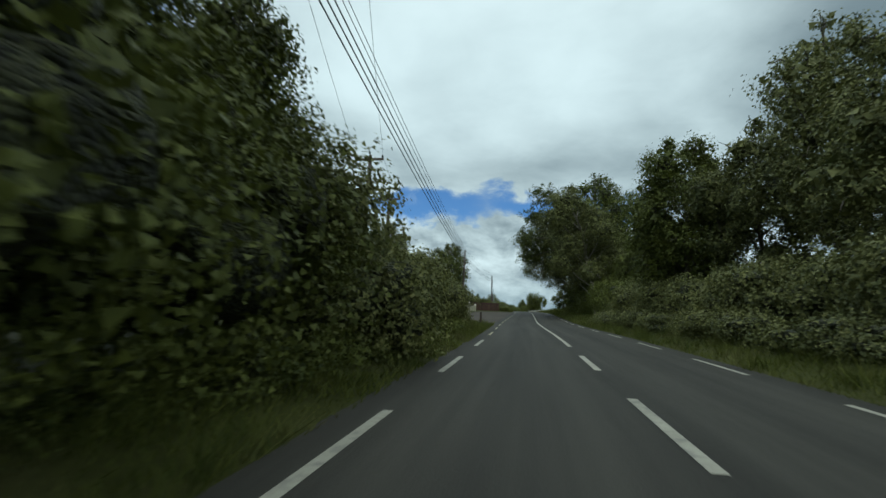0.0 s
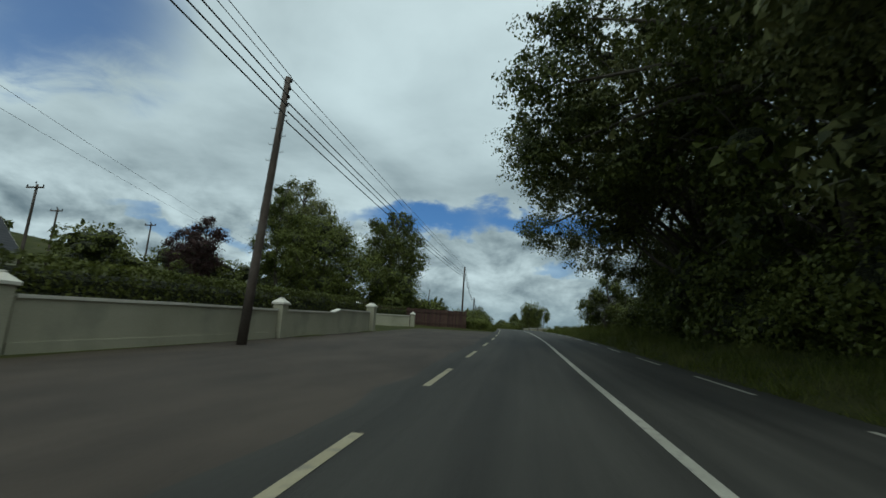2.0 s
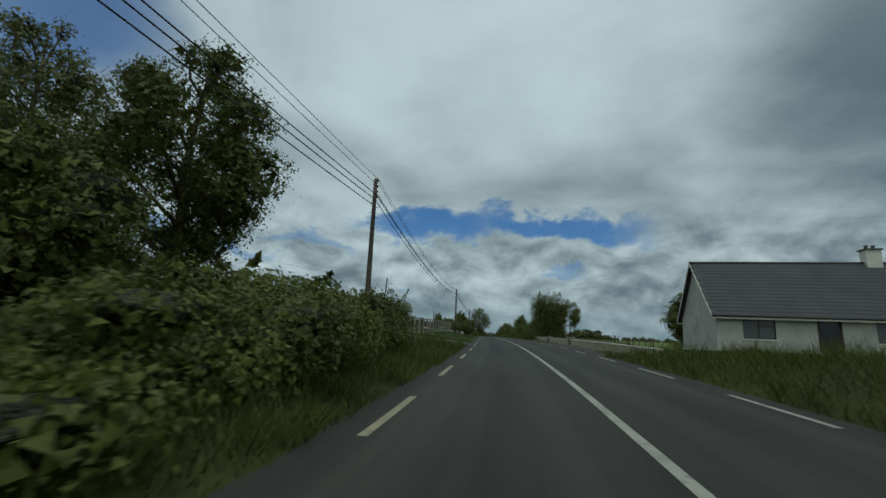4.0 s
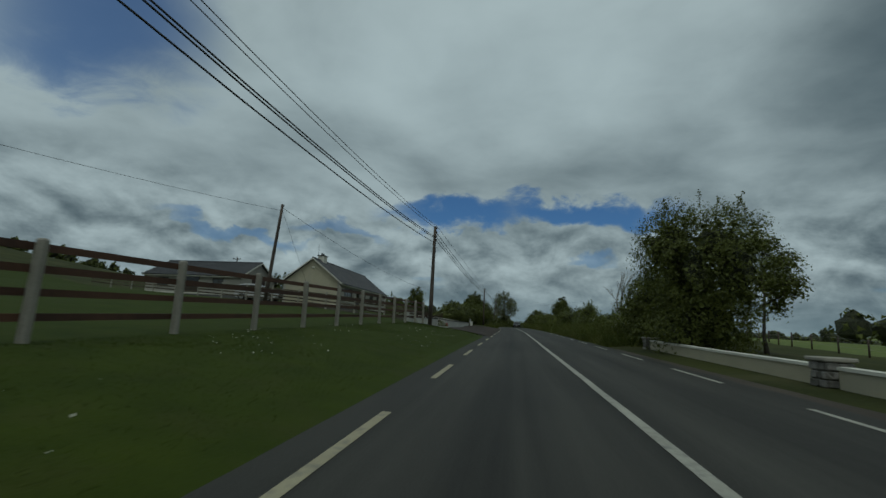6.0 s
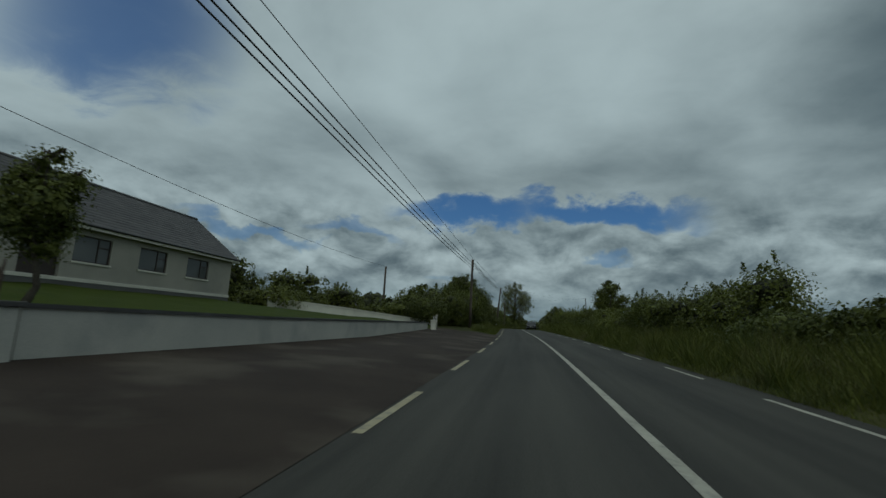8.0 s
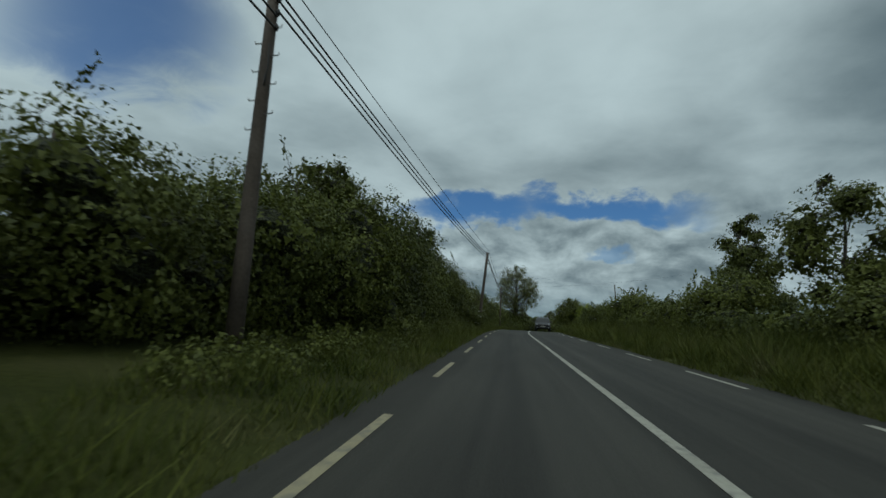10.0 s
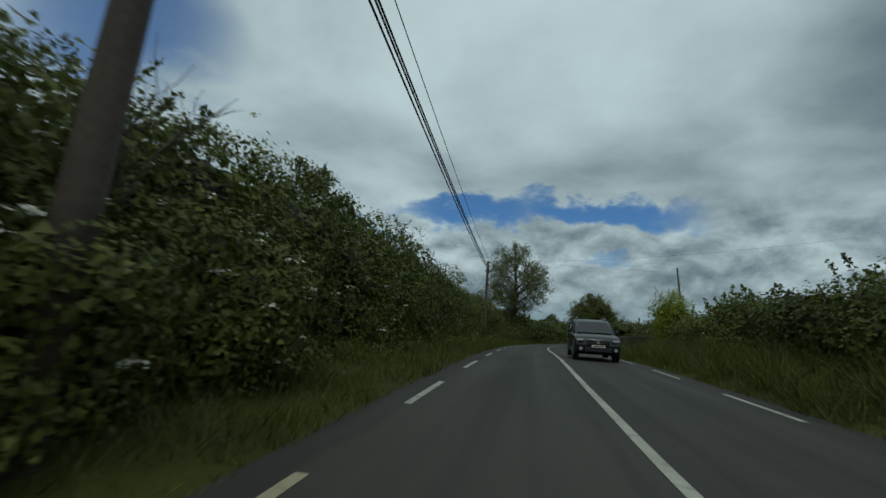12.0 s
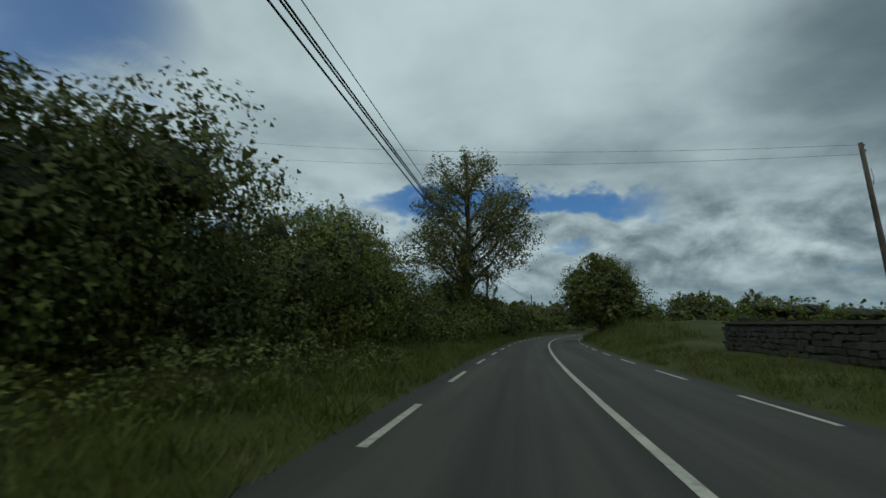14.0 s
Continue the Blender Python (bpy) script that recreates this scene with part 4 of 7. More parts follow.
tree("garden_tree", at(107, -17.5, -0.1), R, 7.2, 8, 0.6, 14000, 0.2, LEAF_MID, "broad bright green garden bush-tree beside the hedge", lobes=14, core=0.6, trunk_r=0.15)
# low growth on the left verge between the fence and the driveway
for y, d, h, w, l in ((96, -5.6, 1.2, 3.0, 5), (100.5, -5.6, 1.7, 3.2, 5), (105, -6.0, 2.0, 3.4, 5), (110, -6.6, 2.2, 3.6, 5), (115, -7.4, 2.4, 3.6, 5), (120, -9.6, 2.4, 3.6, 5)):
    shrub("verge_bush", at(y, d, -0.1), R, w, l, h, 13000, 0.075, LEAF_MID, "green bramble bush on the verge", group="bushes on the verge")

# right side beyond the low wall
shrub("willow_bush", at(161.2, 6.4, -0.2), R, 4.0, 4.6, 7.1, 32000, 0.105, LEAF, "tall dark willow bush behind the wall", lobes=14, whips=26, core=0.5, slim=0.45)
shrub("willow_bush", at(167.6, 7.4, -0.2), R, 4.2, 5.0, 5.2, 28000, 0.115, LEAF, "tall dark willow bush at the hedge's end", lobes=14, whips=24, core=0.5)
tree("slender_tree", at(163.1, 9.8, -0.1), R, 6.2, 3.0, 2.0, 8000, 0.17, LEAF_MID, "slender young tree with an open crown", lobes=10, core=0.0, trunk_r=0.09, gap=0.7)
shrub("hawthorn_bush", at(172.2, 7.2, -0.1), R, 3.6, 4.2, 4.0, 13000, 0.11, LEAF_MID, "hawthorn bush with pale blossom at the hedge's end", flowers=40, whips=20)
bare_tree("dead_tree", at(173.8, 5.7, 0), R, 6.4, "bare dead tree with pale forked branches", fan=0.26)
k = 0
for y in np.arange(177, 286, 4.4):
    h = 2.1 + 1.1 * noise.noise((y * 0.17, 0, 0)) + (1.3 if 201 < y < 217 else 0) + (0.8 if y > 240 else 0) - (0.3 if y < 200 else 0)
    near = y > 182
    shrub("hedgerow_bush", at(y, 8.0 + 0.5 * math.sin(y), -0.1), R, 3.4, 5.6, h, 10500, 0.105, (LEAF_MID, LEAF, LEAF_MID)[k % 3], "low overgrown hedgerow bush behind tall grass", group="hedgerow on the right bank", flowers=22 if k % 3 == 0 else 0, whips=14)
    k += 1
tree("roadside_tree", at(248.6, 11.4, -0.1), R, 7.6, 4.8, 1.5, 11000, 0.16, LEAF, "dark pointed hedgerow tree", lobes=14, core=0.35, trunk_r=0.13, shape=0.6)
tree("roadside_tree", at(238, 9.6, -0.1), R, 6.6, 4.4, 0.8, 7000, 0.16, LEAF, "small dark hedgerow tree", lobes=10, core=0.45, trunk_r=0.1)
bare_tree("dead_tree", at(187.5, 8.2, 0), R, 3.2, "bare dead stem with short branches in the hedgerow", fan=0.3)

# the long overgrown hedge on the left
HEDGE = ((222, -10.0, 3.0), (226, -9.0, 3.6), (229.5, -8.4, 4.5), (233.0, -7.5, 5.0), (236.2, -7.2, 5.4), (239.6, -7.4, 5.4), (243.0, -8.2, 4.9), (246.6, -8.2, 4.8), (250.2, -8.0, 5.4), (253.8, -8.0, 5.6), (257.0, -7.6, 4.6), (260.4, -7.6, 3.9), (264.0, -7.6, 4.0), (267.6, -7.6, 4.6), (271.2, -7.6, 4.4), (274.6, -7.4, 4.0), (277.6, -6.9, 5.1), (280.8, -7.6, 4.4), (283.6, -7.6, 4.5), (286.2, -7.6, 3.4), (289.0, -7.6, 3.2), (292.4, -7.7, 3.8), (296.0, -7.9, 4.6), (299.8, -8.0, 4.6), (303.0, -8.0, 4.5), (306.6, -8.3, 3.3), (311.0, -7.8, 5.5), (315.0, -7.8, 5.4), (319.4, -7.8, 3.4), (324, -7.6, 2.5), (329, -7.2, 2.6))
for k, (y, d, h) in enumerate(HEDGE):
    elder = 257 < y < 273
    shrub("hedge_bush", at(y, d, -0.1), R, 4.2, 5.0, h, (25000 if y > 298 or 250 < y < 266 else 17000) if y < 317 else 7000, 0.085 if y < 317 else 0.12, LEAF if 254 < y < 270 else (LEAF, LEAF_MID)[(k // 2) % 2], "tall overgrown hedge bush with white elder blossom" if elder else "tall overgrown dark green hedge bush", group="overgrown hedge on the left", flowers=60 if elder else 0, whips=18, lobes=16, core=0.5)
for y in np.arange(226, 312, 4.3):
    shrub("weed_patch", at(y, -5.5 + 0.3 * math.sin(y * 1.7), -0.1), R, 1.8, 4.6, 0.7 + 0.25 * math.sin(y), 4000, 0.06, LEAF, "tall weeds and nettles at the foot of the hedge", "weeds", "weeds at the hedge's foot", lobes=9, core=0.0, whips=18)
for y, d, h in ((258.2, -5.1, 2.3), (260.8, -5.3, 2.5), (263.6, -5.4, 2.5)):
    shrub("elder_bush", at(y, d, -0.1), R, 2.2, 3.2, h, 17000, 0.07, LEAF, "elder bush in white blossom round the pole's foot", group="elder bushes", flowers=40, whips=12, lobes=10)
for y in np.arange(229, 316, 7.0):
    shrub("hedge_bush", at(y, -12, -0.1), R, 6, 8, 5.0 if y < 258 else 3.3, 3800, 0.24, LEAF, "dark green bush behind the overgrown hedge", group="overgrown hedge on the left")
tree("hedge_tree", at(234.0, -8.2, -0.1), R, 6.3, 5.0, 1.2, 15000, 0.17, LEAF, "dark hedge tree with drooping willow shoots", lobes=14, core=0.55, trunk_r=0.16, slim=0.35)
tree("hedge_tree", at(241.5, -9.5, -0.1), R, 6.8, 4.6, 1.2, 12000, 0.17, LEAF, "dark leafy hedge tree", lobes=13, core=0.5, trunk_r=0.15)
tree("hedge_tree", at(298, -10.5, -0.1), R, 5.2, 4.4, 1.0, 11000, 0.17, LEAF, "dark leafy hedge tree", lobes=13, core=0.5, trunk_r=0.15)
tree("hedge_tree", at(253.4, -8.9, -0.1), R, 8.6, 5.6, 1.2, 22000, 0.13, LEAF, "tall dark leafy hedge tree", lobes=16, core=0.45, trunk_r=0.15)
tree("hedge_tree", at(272.2, -9.0, -0.1), R, 6.4, 4.4, 1.2, 12000, 0.13, LEAF, "dark leafy hedge tree with loose sprays", lobes=13, core=0.4, trunk_r=0.14)
tree("hedge_tree", at(279.5, -10.2, -0.1), R, 6.4, 4.6, 1.0, 10000, 0.17, LEAF, "dark leafy hedge tree", lobes=13, core=0.5, trunk_r=0.15)
for y, d, h in ((261.8, -6.0, 4.9), (264.2, -7.2, 4.6), (260.2, -6.6, 5.4)):
    bare_tree("dead_branch", at(y, d, 0), R, h, "bare twisted dead elder branches over the hedge", BARK, 0.6)

# the tall ivied ash at the bend, and the growth beyond it
tree("ash_tree", at(336, -6.8, -0.1), R, 17.4, 11.4, 4.5, 30000, 0.24, LEAF_ASH, "tall ash tree with an open crown and ivied trunk", lobes=24, core=0.0, trunk_r=0.42, gap=0.7, ivy=8)
shrub("ivy_mound", at(336, -7.2, -0.1), R, 6, 6, 5.4, 10000, 0.2, LEAF, "dark ivy and bush round the ash tree's foot")
for y, d, h, w in ((345, -9, 4.5, 7), (355, -8.5, 4.5, 8), (366, -8, 5.5, 8), (380, -8.5, 6.5, 9), (395, -9, 7, 10), (412, -9, 8, 11), (430, -9, 8, 12), (455, -10, 9, 14)):
    shrub("far_hedge_bush", at(y, d, -0.1), R, w, w * 1.3, h, 3600, 0.32, LEAF, "dark hedge bush beyond the bend", group="hedge beyond the bend")
tree("bend_tree", at(354, 5.6, -0.1), R, 10.2, 11.0, 1.0, 20000, 0.28, LEAF, "broad dark tree on the bend's grassy bank", lobes=18, core=0.55, trunk_r=0.3)
for y, d, h, w in ((372, 9, 5, 9), (388, 9, 7, 10), (405, 10, 9, 12), (428, 12, 10, 14), (365, 19, 6, 9), (370, 30, 6.5, 10), (380, 44, 7, 12), (398, 60, 8, 14), (360, 75, 6, 14)):
    shrub("far_hedge_bush", at(y, d, -0.1), R, w, w * 1.2, h, 3600, 0.32, LEAF, "dark hedge bush beyond the bend", group="hedge beyond the bend")
for y, d, h, w in ((435, 42, 14.0, 12), (437, 33, 12.5, 10), (441, 24, 13.0, 11), (444, 15, 9.5, 9), (430, 50, 8.0, 10)):
    tree("copse_tree", at(y, d, -0.1), R, h, w, 1.0, 7000, 0.4, LEAF, "dark rounded tree in a copse beyond the stone wall", lobes=13, core=0.6, trunk_r=0.3, group="copse beyond the wall", heart=0.6)
shrub("golden_conifer", at(293.5, 8.0, -0.1), R, 2.4, 2.4, 4.5, 15000, 0.1, LEAF_LIME, "bright yellow-green rounded garden conifer", "conifer", lobes=16, whips=30, core=0.4, slim=0.35)
shrub("garden_bush", at(290.5, 8.6, -0.1), R, 3.2, 3.6, 2.4, 7000, 0.13, LEAF, "dark bush beside the golden conifer")


def far_woods():
    """Hedgerows and copses too far off to count."""
    rng = np.random.default_rng(5)
    rows = [((-120, 200), (-78, 255), 1.9), ((-150, 170), (-120, 200), 2.2), ((-75, 165), (-110, 240), 2.4), ((-90, 260), (-40, 300), 6), ((-40, 300), (-22, 345), 6), ((-150, 200), (-220, 420), 6), ((-60, 330), (-160, 460), 7), ((-100, 120), (-200, 150), 5), ((45, 215), (160, 205), 4), ((60, 330), (190, 300), 5), ((80, 420), (260, 380), 7), ((30, 250), (60, 330), 4), ((160, 250), (330, 330), 6), ((120, 520), (420, 560), 9), ((-300, 600), (100, 640), 11), ((300, 420), (700, 520), 9), ((20, 460), (120, 520), 9), ((-120, 420), (-10, 520), 9), ((100, 130), (240, 160), 4), ((200, 60), (420, 160), 5), ((400, 300), (900, 700), 12), ((-500, 400), (-900, 700), 9), ((-260, 210), (-420, 330), 7)]
    P, Nn, S = [], [], []
    cores = bmesh.new()
    for (d0, y0), (d1, y1), h in rows:
        length = math.hypot(d1 - d0, y1 - y0)
        for t in np.arange(0, 1, 4.5 / length):
            y, d = y0 + (y1 - y0) * t + rng.normal(0, 1.5), d0 + (d1 - d0) * t + rng.normal(0, 1.5)
            hh = h * rng.uniform(0.45, 1.3)
            c = G(y, d)
            ls = [((c.x, c.y, c.z + hh * 0.45), (hh * 0.55, hh * 0.55, hh * 0.5)), ((c.x + rng.normal(0, 1), c.y, c.z + hh * 0.7), (hh * 0.32, hh * 0.32, hh * 0.34))]
            p, nn = lobe_points(rng, ls, 84, 0.8, 4, 0.3, 0)
            P.append(p), Nn.append(nn)
            s = rng.uniform(0, 50)
            for cc, r in ls:
                res = bmesh.ops.create_icosphere(cores, subdivisions=1, radius=1.0)
                for v in res["verts"]:
                    v.co = Vector(cc) + Vector((v.co.x * r[0], v.co.y * r[1], v.co.z * r[2])) * 0.85 * (1 + 0.3 * noise.noise(v.co * 2 + Vector((s, 0, 0))))
    V, F = leaf_arrays(rng, np.vstack(P), np.vstack(Nn), 0.85, 0.7, False)
    ob = tagged(new("far_woods", mesh_of("far_woods", V, F, LEAF)), "far dark green hedgerows and copses between the fields", "woods", kind="stuff")
    # coarse hearts, again coloured dark in place of shade
    tagged(part("shaded_core", cores, CORE, ob), kind="stuff")


far_woods()


def grass(name, label, seed, spans, mat=BLADE, tilt=0.5):
    """Blades of grass: spans of (y0, y1, d0, d1, number, height)."""
    rng = np.random.default_rng(seed)
    V = []
    for y0, y1, d0, d1, n, h in spans:
        y, d = rng.uniform(y0, y1, n), rng.uniform(d0, d1, n)
        c = np.stack([cx(y) + d, y, cz(y) + rise(y, d) - 0.03], -1)
        a = rng.uniform(0, 2 * math.pi, n)
        hh = h * rng.uniform(0.5, 1.3, n)
        side = np.stack([np.cos(a), np.sin(a), 0 * a], -1) * (0.006 + 0.010 * h) * rng.uniform(0.7, 1.5, (n, 1))
        if h > 0.15:
            hh *= 0.75 + 0.9 * np.clip(np.sin(y * 1.9 + np.sin(d * 2.3) * 1.7) * np.sin(d * 2.9 + y * 0.6), -0.5, 1)
        lean = np.stack([rng.normal(0, tilt, n), rng.normal(0, tilt, n), np.ones(n)], -1) * hh[:, None]
        V.append(np.stack([c - side, c + side, c + lean], 1).reshape(-1, 3))
    V = np.vstack(V)
    F = np.arange(len(V)).reshape(-1, 3)
    return tagged(new(name, mesh_of(name, V, F, mat)), label, "grass", kind="stuff")


grass("verge_grass", "uncut grass along both sides of the road", 3, [
    (0, 34, -5.0, -3.42, 16000, 0.26), (25, 33, -9.0, -4.6, 14000, 0.24), (-5, 48, 3.42, 5.2, 18000, 0.32), (44, 92, 3.42, 7.5, 26000, 0.36), (84, 118, 3.42, 9.0, 26000, 0.45), (92, 123.5, -6.0, -3.42, 16000, 0.36),
    (130.6, 134, -15, -3.42, 12000, 0.12), (166, 182, 3.6, 6.4, 12000, 0.55), (220, 335, -5.6, -3.42, 46000, 0.34), (282, 335, 3.6, 6.6, 24000, 0.26), (335, 380, -6, -3.6, 7000, 0.4), (325, 380, 3.6, 9, 14000, 0.5)])
grass("tall_grass", "tall seeding grass on the right-hand bank", 4, [(172, 288, 3.42, 4.2, 30000, 0.3), (172, 288, 3.8, 7.2, 85000, 0.68)])
grass("lawn_grass", "short mown grass verge before the fence", 6, [(133, 174.6, -8.4, -3.9, 70000, 0.05)], LAWN_BLADE, 1.3)



def daisies():
    rng = np.random.default_rng(8)
    y, d = rng.uniform(134, 173, 420), rng.uniform(-8.0, -4.2, 420)
    keep = np.sin(y * 0.9) + np.sin(d * 1.7 + y * 0.3) > 0.2
    y, d = y[keep], d[keep]
    c = np.stack([cx(y) + d, y, cz(y) + rise(y, d) + 0.1], -1)
    V, F = leaf_arrays(rng, c, np.tile([0.0, -0.3, 1.0], (len(c), 1)), 0.032, 0.9)
    tagged(new("daisy_drift", mesh_of("daisy_drift", V, F, FLOWER)), "small white daisies scattered over the mown verge", "flowers", kind="stuff")


daisies()

# ---------------------------------------------------------------- poles and cables
def utility_pole(y, d, h, label, lean=(0.0, 0.0), arm=False, ground=None, racks=4, steps=True, group="poles along the road"):
    p = G(y, d, -0.3) if ground is None else W(y, d, ground - 0.3)
    ob = thing("utility_pole", Matrix.Translation(p), label, "utility pole", group)
    h = h + 0.3
    top = Vector((lean[0], lean[1], h))
    on = lambda z: top * (z / h)
    part("shaft", tube(bmesh.new(), [on(h * t) for t in (0, 0.3, 0.7, 1.0)], [0.15, 0.14, 0.115, 0.10], 10), POLE, ob)
    if steps:
        for k in range(8):
            z = h - 3.0 + 0.28 * k
            s = 1 if k % 2 else -1
            part("step_iron", tube(bmesh.new(), [on(z) + Vector((0.08 * s, -0.02, 0)), on(z) + Vector((0.26 * s, -0.02, 0)), on(z) + Vector((0.27 * s, -0.02, 0.05))], [0.012] * 3, 5), STEEL, ob)
    if arm:
        b = on(h - 0.35)
        part("crossarm", boxed(b.x - 0.95, b.x + 0.95, b.y - 0.2, b.y - 0.08, b.z - 0.07, b.z + 0.07, bevel=0.01), POLE, ob)
        for x in (-0.88, 0.0, 0.88):
            zz = b.z + 0.07 if x else h
            part("insulator", tube(bmesh.new(), [(b.x + x, b.y - 0.14, zz), (b.x + x, b.y - 0.14, zz + 0.1), (b.x + x, b.y - 0.14, zz + 0.22)], [0.03, 0.07, 0.03], 8), BLACK, ob)
        part("down_lead", tube(bmesh.new(), [on(h - 0.4) + Vector((0.15, -0.1, 0)), on(h - 2.5) + Vector((0.2, -0.1, 0)), on(h - 4.5) + Vector((0.16, -0.1, 0))], [0.02] * 3, 5), WIRE, ob)
    else:
        for k in range(racks):
            c = on(h - 0.12 - 0.3 * k) + Vector((0.13, 0, 0))
            part("insulator", tube(bmesh.new(), [c - Vector((0, 0, 0.06)), c, c + Vector((0, 0, 0.06))], [0.03, 0.05, 0.03], 8), BLACK, ob)
        c = on(h - 1.9)
        part("cable_loop", tube(bmesh.new(), [c + Vector((0.10, -0.1, 0.5)), c + Vector((0.16, -0.14, 0.0)), c + Vector((0.12, -0.14, -0.35)), c + Vector((0.09, -0.11, -0.1))], [0.014] * 4, 5), WIRE, ob)
    return p + top


def cable(a, b, sag, r=0.014, name="overhead_cable", label="thin black overhead cable between poles", group="overhead cables"):
    a, b = Vector(a), Vector(b)
    pts = [a.lerp(b, t) - Vector((0, 0, 4 * sag * t * (1 - t))) for t in np.linspace(0, 1, 17)]
    ob = new(name, None)
    bm = tube(bmesh.new(), pts, [r] * 17, 4, False)
    me = bpy.data.meshes.new(name)
    bm.to_mesh(me)
    bm.free()
    me.materials.append(WIRE)
    bpy.data.objects.remove(ob)
    return tagged(new(name, me), label, "cable", group)


MAIN = [(-34, -6.6, 8.6, (0, 0)), (3.0, -6.0, 9.5, (0, 0)), (62.1, -9.55, 8.8, (0.1, 0.4)), (117.2, -8.3, 8.4, (0, 0)), (171.4, -7.3, 7.2, (0.0, 0.2)), (226.5, -6.2, 6.95, (0, 0)), (260.8, -4.47, 6.9, (0.62, 0.0)), (299.1, -5.5, 7.05, (0.08, 0.0)), (345.0, -6.3, 7.5, (0, 0)), (400, -9, 8, (0, 0))]
TOPS = [utility_pole(y, d, h, "brown creosoted wooden utility pole with step irons", lean) for y, d, h, lean in MAIN]
# for each span: drops of the heavy cables, drops of the thin wires, sag of each
SPANS = [((0.7, 1.05, 1.4), (0.0, 0.33), 0.3, 0.2), ((0.7, 1.05, 1.4), (0.0, 0.33), 0.45, 0.4), ((0.92, 1.22, 1.58), (0.03, 0.38), 0.35, 0.1), ((0.85, 0.95, 1.28), (0.0, 0.2), 1.1, 1.1), ((0.5, 0.8, 1.05), (0.0,), 0.35, 0.05),
         ((0.3, 0.48, 0.68), (-0.1,), 0.3, 0.1), ((0.68, 0.8, 1.0), (0.0,), 0.3, 0.3), ((0.8, 0.9, 1.15), (0.4,), 0.25, 0.2), ((0.8, 0.9, 1.15), (0.4,), 0.3, 0.3)]
for (a, b), (heavy, thin, sag, sag_thin) in zip(zip(TOPS, TOPS[1:]), SPANS):
    for drop in heavy:
        cable(a + Vector((0.13, 0, -drop)), b + Vector((0.13, 0, -drop)), sag, 0.021, label="heavy black overhead cable between poles")
    for drop in thin:
        cable(a + Vector((0.13, 0, -drop)), b + Vector((0.13, 0, -drop)), sag_thin, 0.012)
T1 = utility_pole(27.4, -11.6, 10.3, "grey wooden power pole with a crossarm and stay wire", (0.25, 0), True, steps=False, group="power poles behind the hedge")
T2 = utility_pole(34.6, -12.2, 9.6, "grey wooden power pole with a crossarm", (0.2, 0), True, steps=False, group="power poles behind the hedge")
cable(T1 - Vector((0, 0, 1.2)), G(26.0, -14.6), 0.0, 0.012, "stay_wire", "thin steel stay wire bracing the pole", "stay wires")
for s in (-0.88, 0.88):
    cable(T1 + Vector((s, 0, -0.2)), T2 + Vector((s, 0, -0.2)), 0.2, 0.009)
    cable(T1 + Vector((s, 0, -0.2)), W(-26, 4 + s, 10.5), 1.2, 0.009)
    cable(T2 + Vector((s, 0, -0.2)), W(150, -52 + s, 9.5 + rise(150, -52)), 2.0, 0.009)
TD = utility_pole(169.8, -19.75, 7.6, "dark wooden service pole leaning over the garden", (0.5, 0.25), racks=1, steps=False, group="service poles")
TG = utility_pole(230.5, -16.8, 5.9, "dark wooden service pole among the bushes", (0, 0), racks=1, steps=False, group="service poles")
TZ = W(128, -38, 10)
cable(TD - Vector((0, 0, 0.5)), TZ, 0.8, 0.012)
cable(TD - Vector((0, 0, 0.25)), TG - Vector((0, 0, 0.03)), 1.0, 0.014)
cable(TD - Vector((0, 0, 0.4)), G(172, -16.6, 0.0), 0.0, 0.008, "stay_wire", "thin steel stay wire bracing the pole", "stay wires")
TR = utility_pole(322.6, 16.2, 10.4, "slim dark wooden pole with a bracket leaning beyond the stone wall", (-0.75, 0.2), racks=2, steps=False, group="service poles", ground=0.6)
cable(TOPS[-3] - Vector((0, 0, 0.1)), W(302, 24, 10.5), 0.5, 0.008)
cable(W(330, -30, 17), TR - Vector((0, 0, 0.1)), 0.8, 0.008)
cable(W(330, -30, 15.6), TR - Vector((0, 0, 0.6)), 0.8, 0.008)
for y, d, h in ((84, -46, 8), (100, -62, 8), (112, -58, 8.5), (225, -60, 8), (330, 30, 8)):
    utility_pole(y, d, h, "far wooden utility pole", (0, 0), True, steps=False, group="far poles")
for y, d, h in ((139.5, -38.0, 6),):
    utility_pole(y, d, h, "plain wooden utility pole above the hedge", (0, 0), racks=2, steps=False, group="far poles")

# ---------------------------------------------------------------- walls and fences


